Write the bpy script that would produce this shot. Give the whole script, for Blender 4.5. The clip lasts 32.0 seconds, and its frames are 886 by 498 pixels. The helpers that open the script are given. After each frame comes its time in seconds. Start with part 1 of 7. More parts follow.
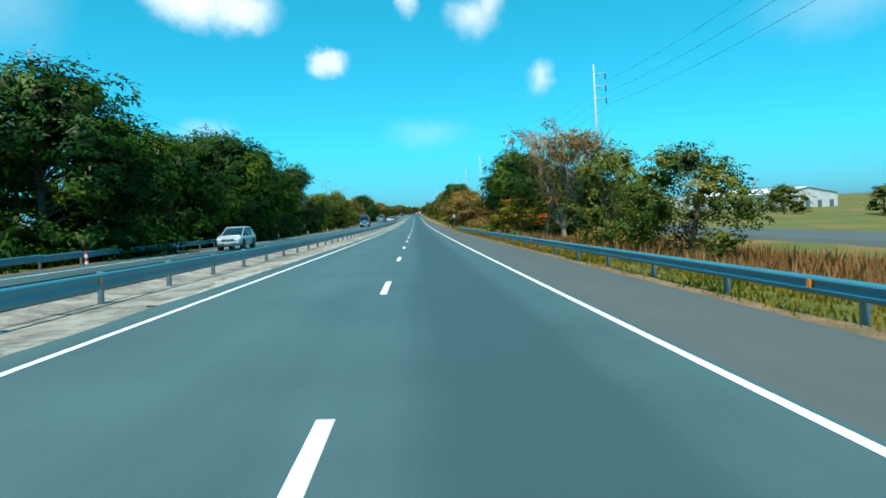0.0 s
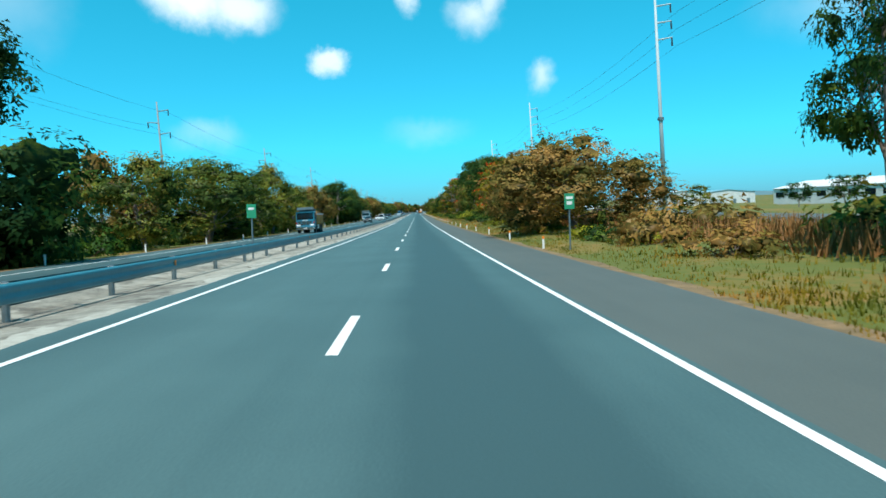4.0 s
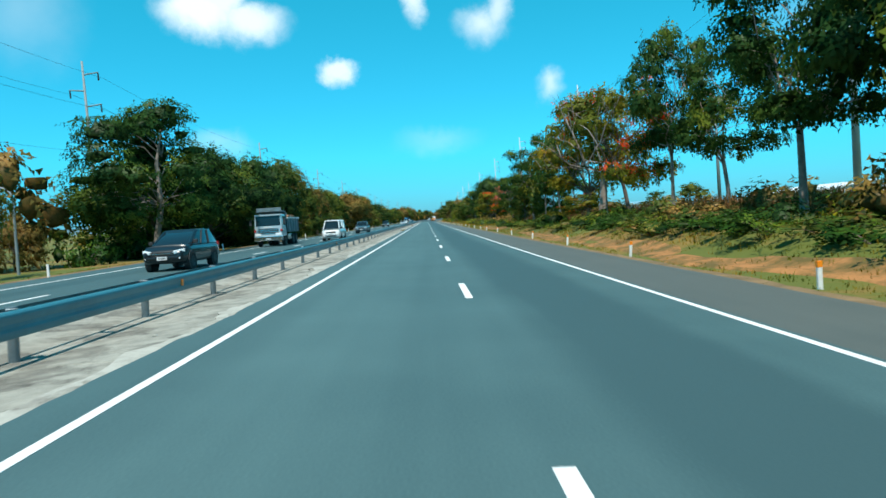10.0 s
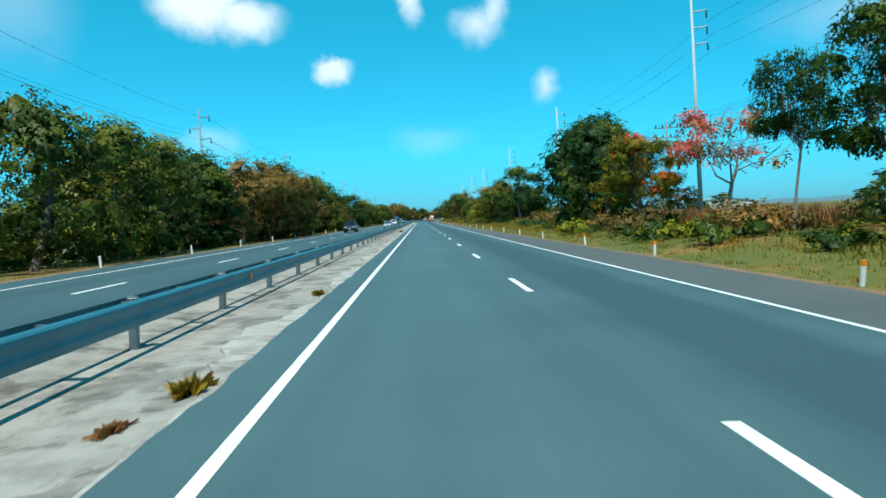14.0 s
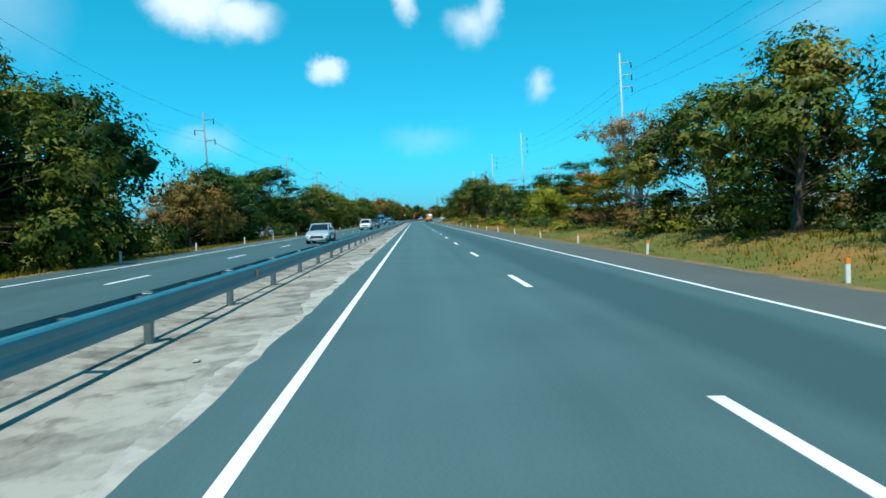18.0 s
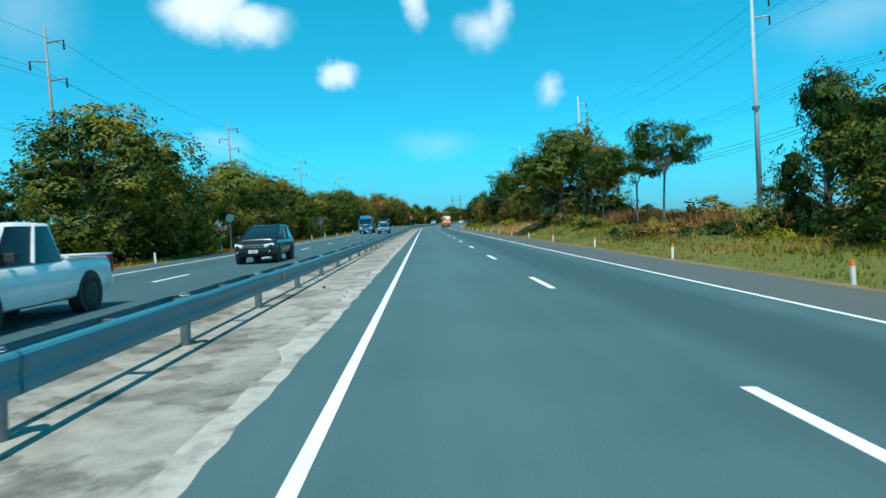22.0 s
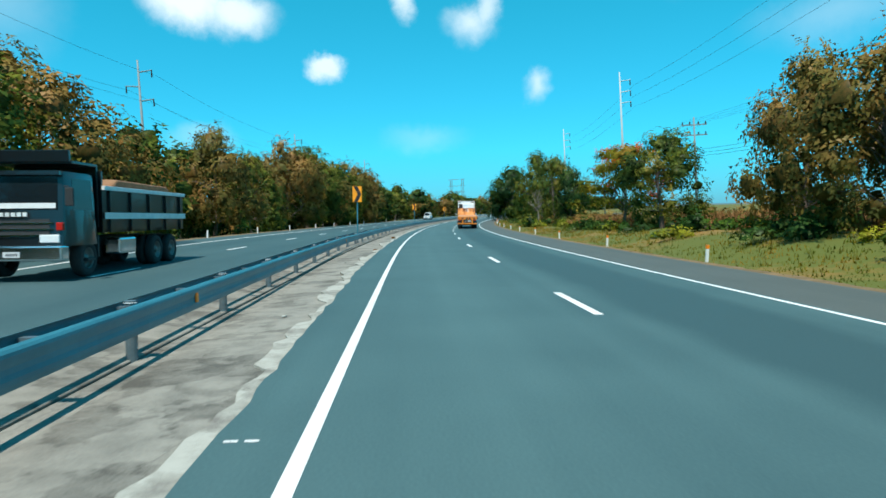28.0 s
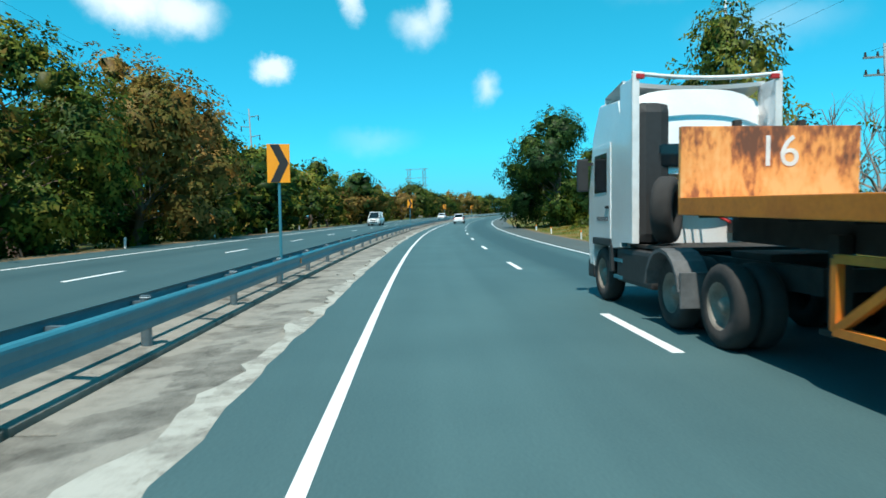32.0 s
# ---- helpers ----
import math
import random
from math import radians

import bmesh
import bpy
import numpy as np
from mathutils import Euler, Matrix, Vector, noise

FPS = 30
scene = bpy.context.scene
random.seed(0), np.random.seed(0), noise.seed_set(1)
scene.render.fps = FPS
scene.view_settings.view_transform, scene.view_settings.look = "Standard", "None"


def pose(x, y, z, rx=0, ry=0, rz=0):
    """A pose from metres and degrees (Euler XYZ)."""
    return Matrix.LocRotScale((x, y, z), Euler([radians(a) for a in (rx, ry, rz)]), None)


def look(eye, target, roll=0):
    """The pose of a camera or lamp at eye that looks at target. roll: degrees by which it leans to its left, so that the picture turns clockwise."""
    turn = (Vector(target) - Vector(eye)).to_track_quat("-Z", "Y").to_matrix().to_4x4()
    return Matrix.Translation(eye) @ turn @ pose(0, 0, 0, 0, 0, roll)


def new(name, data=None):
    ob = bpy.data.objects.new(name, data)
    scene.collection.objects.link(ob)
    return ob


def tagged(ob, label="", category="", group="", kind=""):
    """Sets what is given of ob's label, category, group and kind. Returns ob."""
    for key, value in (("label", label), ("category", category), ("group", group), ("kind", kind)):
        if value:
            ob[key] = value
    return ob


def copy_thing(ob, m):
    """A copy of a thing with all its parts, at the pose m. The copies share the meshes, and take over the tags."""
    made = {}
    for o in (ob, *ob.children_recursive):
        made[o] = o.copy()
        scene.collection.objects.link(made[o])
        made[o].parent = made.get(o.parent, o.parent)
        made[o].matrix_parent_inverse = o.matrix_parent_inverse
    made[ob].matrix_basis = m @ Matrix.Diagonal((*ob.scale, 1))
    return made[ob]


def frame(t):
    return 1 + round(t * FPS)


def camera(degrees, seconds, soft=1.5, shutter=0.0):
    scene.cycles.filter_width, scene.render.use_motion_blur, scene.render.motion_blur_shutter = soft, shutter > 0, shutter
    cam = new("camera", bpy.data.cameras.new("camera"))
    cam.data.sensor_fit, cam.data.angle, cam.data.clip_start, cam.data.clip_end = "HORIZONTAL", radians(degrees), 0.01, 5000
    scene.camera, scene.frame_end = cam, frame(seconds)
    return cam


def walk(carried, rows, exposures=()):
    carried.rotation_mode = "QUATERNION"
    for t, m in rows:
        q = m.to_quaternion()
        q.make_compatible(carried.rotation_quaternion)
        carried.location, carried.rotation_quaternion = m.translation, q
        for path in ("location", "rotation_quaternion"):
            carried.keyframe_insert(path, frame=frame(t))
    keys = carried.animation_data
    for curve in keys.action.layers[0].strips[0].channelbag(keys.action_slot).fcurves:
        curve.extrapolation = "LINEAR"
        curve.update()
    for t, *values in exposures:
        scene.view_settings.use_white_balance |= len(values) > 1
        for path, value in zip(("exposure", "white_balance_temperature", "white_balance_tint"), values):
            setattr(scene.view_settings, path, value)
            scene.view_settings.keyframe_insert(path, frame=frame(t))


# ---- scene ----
# The camera, on a car that drives along the right-hand carriageway of an expressway.
# x: across the road, y: along it, z: up. Rows: seconds, place, turn.
cam = camera(69.5, 32.0, soft=1.6, shutter=0.06)
PATH = [
    (0, 0.79, 6.93, 3.94, 86.56, 2.27, -2.47),
    (1, 0.92, 29.31, 3.58, 86.58, 2.14, -3.01),
    (2, 1.11, 52.01, 3.23, 86.28, 2.63, -2.77),
    (3, 1.12, 74.83, 2.92, 86.41, 2.36, -2.35),
    (6, 0.87, 142.91, 2.20, 86.65, 2.48, -2.40),
    (7, 0.72, 166.03, 2.04, 86.96, 2.76, -1.31),
    (8, 0.29, 189.14, 1.88, 86.95, 3.16, -0.81),
    (9, -0.37, 212.42, 1.77, 86.94, 2.71, -1.30),
    (10, -0.80, 236.01, 1.68, 87.27, 2.82, -1.50),
    (11, -1.19, 259.66, 1.64, 87.19, 2.64, -1.42),
    (12, -1.63, 283.79, 1.65, 87.34, 2.73, -1.29),
    (13, -2.06, 307.46, 1.65, 87.35, 2.44, -1.62),
    (14, -2.34, 331.21, 1.66, 87.26, 2.23, -2.07),
    (14.5, -2.42, 343.07, 1.67, 87.15, 2.34, -2.18),
    (16.5, -2.55, 390.81, 1.65, 87.28, 2.14, -2.63),
    (17, -2.56, 402.75, 1.64, 87.19, 2.30, -2.60),
    (18, -2.57, 426.61, 1.64, 87.20, 2.01, -2.59),
    (19, -2.52, 450.63, 1.67, 87.22, 2.35, -2.58),
    (20, -2.59, 474.59, 1.67, 87.21, 2.32, -2.38),
    (21, -2.71, 498.49, 1.66, 87.20, 2.24, -1.91),
    (22, -2.94, 522.24, 1.62, 87.61, 1.97, -1.69),
    (23, -2.97, 545.89, 1.64, 87.20, 2.17, -2.51),
    (24, -2.96, 569.01, 1.70, 87.20, 2.31, -2.48),
    (25, -2.94, 591.91, 1.63, 87.30, 1.97, -2.23),
    (25.5, -2.96, 603.29, 1.62, 87.16, 1.71, -2.10),
    (27.5, -3.04, 647.82, 1.65, 87.34, 1.57, -2.65),
    (28, -2.99, 658.84, 1.66, 87.09, 1.66, -2.84),
    (29, -2.81, 680.47, 1.70, 87.14, 2.26, -3.11),
    (30, -2.45, 702.38, 1.71, 87.24, 2.92, -3.95),
    (31, -1.77, 724.14, 1.73, 87.35, 2.46, -5.61),
    (32, -0.28, 745.87, 1.71, 87.20, 2.00, -7.21),
]
walk(cam, [(t, pose(x, y, z, rx, ry, rz)) for t, x, y, z, rx, ry, rz in PATH],
     exposures=[(0, 0.38, 6500, 10), (10, 0.37, 6500, 10), (13, 0.31, 6350, 10), (17, 0.24, 6350, 10), (20, 0.24, 6000, 10), (21.5, 0.24, 6200, 10), (24, 0.23, 6450, 10), (28, 0.31, 6500, 10), (32, 0.36, 6500, 10)])

# ---- sun and sky ----
SUN = Vector((-0.14, -0.48, 1.0)).normalized()
sun = new("sun", bpy.data.lights.new("sun", "SUN"))
sun.data.energy, sun.data.angle, sun.data.color = 4.5, radians(0.6), (1.0, 0.93, 0.82)
sun.matrix_world = look(SUN * 50, (0, 0, 0))

world = bpy.data.worlds.new("world")
scene.world = world
world.use_nodes = True
wt = world.node_tree
wt.nodes.clear()


def wn(kind, **values):
    n = wt.nodes.new(kind)
    for k, v in values.items():
        n.inputs[int(k[1:]) if k[0] == "i" and k[1:].isdigit() else k].default_value = v
    return n


def vmath(op, a, b=None):
    n = wt.nodes.new("ShaderNodeVectorMath")
    n.operation = op
    for i, v in enumerate((a, b)):
        if v is None:
            continue
        if isinstance(v, (tuple, list, Vector)):
            n.inputs[i].default_value = tuple(v)
        else:
            wt.links.new(v, n.inputs[i])
    return n


def smath(op, a, b=0.0, clamp=False):
    n = wt.nodes.new("ShaderNodeMath")
    n.operation, n.use_clamp = op, clamp
    for i, v in enumerate((a, b)):
        if isinstance(v, (int, float)):
            n.inputs[i].default_value = v
        else:
            wt.links.new(v, n.inputs[i])
    return n.outputs[0]


sky = wt.nodes.new("ShaderNodeTexSky")
sky.sky_type, sky.sun_disc = "NISHITA", False
sky.sun_elevation, sky.sun_rotation = math.asin(SUN.z), math.atan2(SUN.x, SUN.y)
sky.air_density, sky.dust_density, sky.ozone_density = 1.0, 0.3, 3.0
coords = wt.nodes.new("ShaderNodeTexCoord")
way = coords.outputs["Generated"]
# the deep cyan of the day: the sky's own light, tinted by height
sep = wt.nodes.new("ShaderNodeSeparateXYZ")
wt.links.new(way, sep.inputs[0])
ramp = wt.nodes.new("ShaderNodeValToRGB")
ramp.color_ramp.elements[0].position, ramp.color_ramp.elements[0].color = 0.0, (0.12, 0.43, 0.76, 1)
ramp.color_ramp.elements[1].position, ramp.color_ramp.elements[1].color = 0.34, (0.075, 1.00, 0.90, 1)
low = ramp.color_ramp.elements.new(0.10)
low.color = (0.10, 0.76, 0.88, 1)
wt.links.new(sep.outputs[2], ramp.inputs[0])
tint = wt.nodes.new("ShaderNodeMix")
tint.data_type, tint.blend_type = "RGBA", "MULTIPLY"
tint.inputs[0].default_value = 1.0
wt.links.new(sky.outputs[0], tint.inputs[6])
wt.links.new(ramp.outputs[0], tint.inputs[7])
# fair-weather clouds: soft heaps at their places in the sky
puff = wn("ShaderNodeTexNoise", Scale=17.0, Detail=7.0, Roughness=0.62)
wt.links.new(way, puff.inputs["Vector"])
shift = vmath("SCALE", vmath("SUBTRACT", puff.outputs["Color"], (0.5, 0.5, 0.5)).outputs[0])
shift.inputs["Scale"].default_value = 0.05
bent = vmath("ADD", way, shift.outputs[0]).outputs[0]
cover = None
for d, wide, high, soft_edge, full in (
        ((-0.300, 0.914, 0.308), 0.058, 0.026, 0.6, 0.95), ((-0.243, 0.933, 0.298), 0.060, 0.022, 0.7, 0.9), ((-0.272, 0.92, 0.323), 0.035, 0.024, 0.6, 0.9),
        ((-0.118, 0.968, 0.233), 0.026, 0.016, 0.6, 0.85), ((0.000, 0.955, 0.320), 0.020, 0.018, 0.8, 0.8),
        ((0.098, 0.956, 0.288), 0.040, 0.022, 0.9, 0.7), ((0.120, 0.95, 0.303), 0.022, 0.024, 0.8, 0.65),
        ((0.193, 0.964, 0.198), 0.024, 0.018, 0.9, 0.6), ((-0.300, 0.951, 0.124), 0.055, 0.018, 1.0, 0.25),
        ((0.02, 0.99, 0.123), 0.065, 0.018, 1.0, 0.16), ((-0.492, 0.826, 0.288), 0.07, 0.05, 1.0, 0.2),
        ((0.55, 0.80, 0.248), 0.10, 0.03, 1.0, 0.22), ((0.42, 0.85, 0.338), 0.09, 0.03, 1.0, 0.25),
        ((0.9, -0.3, 0.35), 0.2, 0.07, 0.8, 0.8), ((-0.6, -0.7, 0.4), 0.25, 0.08, 0.8, 0.8)):
    d = Vector(d).normalized()
    side = d.cross(Vector((0, 0, 1))).normalized()
    up = side.cross(d)
    a = smath("DIVIDE", vmath("DOT_PRODUCT", bent, side).outputs["Value"], wide * 1.12)
    b = smath("DIVIDE", smath("ADD", vmath("DOT_PRODUCT", bent, up).outputs["Value"], 0.0), high * 1.2)
    b = smath("MAXIMUM", b, smath("MULTIPLY", b, -0.7))
    r = smath("SQRT", smath("ADD", smath("MULTIPLY", a, a), smath("MULTIPLY", b, b)))
    front = smath("GREATER_THAN", vmath("DOT_PRODUCT", bent, d).outputs["Value"], 0.5)
    m = wt.nodes.new("ShaderNodeMapRange")
    m.interpolation_type = "SMOOTHSTEP"
    for i, v in ((1, 1.15), (2, 0.9 - soft_edge), (3, 0.0), (4, full)):
        m.inputs[i].default_value = v
    wt.links.new(r, m.inputs[0])
    one = smath("MULTIPLY", m.outputs[0], front)
    cover = one if cover is None else smath("MAXIMUM", cover, one)
cloudy = wt.nodes.new("ShaderNodeMix")
cloudy.data_type = "RGBA"
cloudy.inputs[7].default_value = (5.4, 6.2, 6.5, 1)
wt.links.new(cover, cloudy.inputs[0])
wt.links.new(tint.outputs[2], cloudy.inputs[6])
back = wn("ShaderNodeBackground", Strength=0.15)
wt.links.new(cloudy.outputs[2], back.inputs[0])
wout = wt.nodes.new("ShaderNodeOutputWorld")
wt.links.new(back.outputs[0], wout.inputs[0])

# ---- materials ----


def material(name, a, b=None, rough=0.75, metal=0.0, scale=3.0, fine=60.0, bump=0.15, spec=0.5, island=False, clear=0.0, per_object=0.0, span=(0.45, 1.0)):
    """Two tones mixed by large and fine noise, with fine relief; island: the tone also differs from piece to piece of a mesh."""
    m = bpy.data.materials.new(name)
    m.use_nodes = True
    nt = m.node_tree
    p = nt.nodes["Principled BSDF"]
    p.inputs["Roughness"].default_value, p.inputs["Metallic"].default_value = rough, metal
    p.inputs["Specular IOR Level"].default_value = spec
    p.inputs["Coat Weight"].default_value = clear
    b = b or tuple(min(1, c * 0.72) for c in a)
    co = nt.nodes.new("ShaderNodeTexCoord").outputs["Object"]
    n1, n2 = nt.nodes.new("ShaderNodeTexNoise"), nt.nodes.new("ShaderNodeTexNoise")
    for n, sc, de in ((n1, scale, 4), (n2, fine, 3)):
        nt.links.new(co, n.inputs["Vector"])
        n.inputs["Scale"].default_value, n.inputs["Detail"].default_value = sc, de
    add = nt.nodes.new("ShaderNodeMath")
    add.operation = "MULTIPLY_ADD"
    add.inputs[1].default_value = 0.45
    nt.links.new(n2.outputs["Fac"], add.inputs[0])
    nt.links.new(n1.outputs["Fac"], add.inputs[2])
    fac = add.outputs[0]
    if island or per_object:
        src = nt.nodes.new("ShaderNodeNewGeometry").outputs["Random Per Island"] if island else nt.nodes.new("ShaderNodeObjectInfo").outputs["Random"]
        add2 = nt.nodes.new("ShaderNodeMath")
        add2.operation = "MULTIPLY_ADD"
        add2.inputs[1].default_value = per_object or 0.55
        nt.links.new(src, add2.inputs[0])
        nt.links.new(fac, add2.inputs[2])
        sub = nt.nodes.new("ShaderNodeMath")
        sub.operation = "SUBTRACT"
        sub.inputs[1].default_value = 0.5 * (per_object or 0.55)
        nt.links.new(add2.outputs[0], sub.inputs[0])
        fac = sub.outputs[0]
    mr = nt.nodes.new("ShaderNodeMapRange")
    mr.inputs[1].default_value, mr.inputs[2].default_value = span
    nt.links.new(fac, mr.inputs[0])
    mix = nt.nodes.new("ShaderNodeMix")
    mix.data_type = "RGBA"
    mix.inputs[6].default_value, mix.inputs[7].default_value = (*a, 1), (*b, 1)
    nt.links.new(mr.outputs[0], mix.inputs[0])
    nt.links.new(mix.outputs[2], p.inputs["Base Color"])
    if bump:
        bp = nt.nodes.new("ShaderNodeBump")
        bp.inputs["Strength"].default_value, bp.inputs["Distance"].default_value = bump, 0.02
        nt.links.new(fac, bp.inputs["Height"])
        nt.links.new(bp.outputs[0], p.inputs["Normal"])
    return m


def ramp_node(nt, src, stops):
    r = nt.nodes.new("ShaderNodeValToRGB")
    e = r.color_ramp.elements
    while len(e) < len(stops):
        e.new(0.5)
    for el, (pos, c) in zip(e, stops):
        el.position, el.color = pos, (*c, 1)
    nt.links.new(src, r.inputs[0])
    return r.outputs[0]


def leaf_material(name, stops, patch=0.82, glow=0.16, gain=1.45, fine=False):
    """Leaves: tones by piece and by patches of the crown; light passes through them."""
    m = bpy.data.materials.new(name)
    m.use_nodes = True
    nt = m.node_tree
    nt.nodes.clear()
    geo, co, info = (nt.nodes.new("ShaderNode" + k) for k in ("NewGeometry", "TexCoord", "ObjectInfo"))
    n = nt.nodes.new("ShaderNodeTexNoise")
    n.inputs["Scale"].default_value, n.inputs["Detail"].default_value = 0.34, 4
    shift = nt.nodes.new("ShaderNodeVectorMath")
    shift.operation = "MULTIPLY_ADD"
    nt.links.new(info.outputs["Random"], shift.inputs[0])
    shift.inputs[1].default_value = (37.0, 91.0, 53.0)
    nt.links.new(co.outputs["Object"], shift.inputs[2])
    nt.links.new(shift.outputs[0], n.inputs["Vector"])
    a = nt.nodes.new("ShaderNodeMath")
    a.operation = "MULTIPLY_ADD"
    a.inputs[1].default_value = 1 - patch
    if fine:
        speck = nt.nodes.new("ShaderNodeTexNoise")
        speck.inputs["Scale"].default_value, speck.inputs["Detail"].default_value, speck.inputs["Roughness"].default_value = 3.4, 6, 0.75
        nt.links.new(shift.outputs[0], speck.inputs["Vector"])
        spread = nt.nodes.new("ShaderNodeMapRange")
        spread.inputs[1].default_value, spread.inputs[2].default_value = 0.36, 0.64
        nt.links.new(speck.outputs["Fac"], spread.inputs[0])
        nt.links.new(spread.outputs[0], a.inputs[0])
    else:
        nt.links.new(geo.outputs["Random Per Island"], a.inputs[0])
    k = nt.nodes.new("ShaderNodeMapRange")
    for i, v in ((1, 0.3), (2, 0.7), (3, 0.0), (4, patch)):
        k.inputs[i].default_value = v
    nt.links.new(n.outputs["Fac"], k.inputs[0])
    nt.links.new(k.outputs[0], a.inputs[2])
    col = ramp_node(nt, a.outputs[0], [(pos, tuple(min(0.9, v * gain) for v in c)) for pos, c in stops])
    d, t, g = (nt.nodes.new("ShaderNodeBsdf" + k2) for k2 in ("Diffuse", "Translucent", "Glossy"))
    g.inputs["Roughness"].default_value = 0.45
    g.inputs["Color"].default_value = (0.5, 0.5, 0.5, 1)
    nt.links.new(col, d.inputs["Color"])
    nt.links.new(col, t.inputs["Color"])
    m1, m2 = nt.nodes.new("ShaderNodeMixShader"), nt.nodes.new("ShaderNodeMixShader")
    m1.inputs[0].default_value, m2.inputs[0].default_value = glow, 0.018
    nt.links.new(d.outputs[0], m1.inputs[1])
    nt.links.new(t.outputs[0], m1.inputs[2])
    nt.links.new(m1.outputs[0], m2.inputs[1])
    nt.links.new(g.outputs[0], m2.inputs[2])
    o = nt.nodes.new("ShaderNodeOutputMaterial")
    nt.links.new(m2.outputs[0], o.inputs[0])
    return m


def road_material(name, light, dark, band=None):
    """Worn asphalt: stone grain, streaks along the road, darker oil bands in the lanes. UV: metres across, metres along."""
    m = bpy.data.materials.new(name)
    m.use_nodes = True
    nt = m.node_tree
    p = nt.nodes["Principled BSDF"]
    p.inputs["Specular IOR Level"].default_value = 0.35
    uv = nt.nodes.new("ShaderNodeUVMap").outputs[0]
    mp = nt.nodes.new("ShaderNodeMapping")
    mp.inputs["Scale"].default_value = (1.0, 0.025, 1.0)
    nt.links.new(uv, mp.inputs["Vector"])
    streak, spots, grain = (nt.nodes.new("ShaderNodeTexNoise") for _ in range(3))
    nt.links.new(mp.outputs[0], streak.inputs["Vector"])
    nt.links.new(uv, spots.inputs["Vector"])
    nt.links.new(uv, grain.inputs["Vector"])
    for n, sc, de in ((streak, 1.6, 4), (spots, 0.35, 5), (grain, 38.0, 3)):
        n.inputs["Scale"].default_value, n.inputs["Detail"].default_value = sc, de
    total = None

    def mathn(op, *values):
        n = nt.nodes.new("ShaderNodeMath")
        n.operation = op
        for i, v in enumerate(values):
            if isinstance(v, (int, float)):
                n.inputs[i].default_value = v
            else:
                nt.links.new(v, n.inputs[i])
        return n.outputs[0]
    total = mathn("ADD", mathn("MULTIPLY", streak.outputs["Fac"], 0.36), mathn("ADD", mathn("MULTIPLY_ADD", spots.outputs["Fac"], 0.45, 0.16), mathn("MULTIPLY", grain.outputs["Fac"], 0.35)))
    if band:
        sp = nt.nodes.new("ShaderNodeSeparateXYZ")
        nt.links.new(uv, sp.inputs[0])
        for at, wide, deep in band:
            d = mathn("ABSOLUTE", mathn("SUBTRACT", sp.outputs[0], at), 0.0)
            mr = nt.nodes.new("ShaderNodeMapRange")
            mr.interpolation_type = "SMOOTHSTEP"
            for i, v in ((1, 0.0), (2, wide), (3, deep), (4, 0.0)):
                mr.inputs[i].default_value = v
            nt.links.new(d, mr.inputs[0])
            total = mathn("ADD", total, mr.outputs[0])
    col = ramp_node(nt, total, ((0.45, light), (1.15, dark)))
    nt.links.new(col, p.inputs["Base Color"])
    rr = nt.nodes.new("ShaderNodeMapRange")
    rr.inputs[3].default_value, rr.inputs[4].default_value = 0.62, 0.8
    nt.links.new(grain.outputs["Fac"], rr.inputs[0])
    nt.links.new(rr.outputs[0], p.inputs["Roughness"])
    bp = nt.nodes.new("ShaderNodeBump")
    bp.inputs["Strength"].default_value, bp.inputs["Distance"].default_value = 0.25, 0.006
    nt.links.new(grain.outputs["Fac"], bp.inputs["Height"])
    nt.links.new(bp.outputs[0], p.inputs["Normal"])
    return m


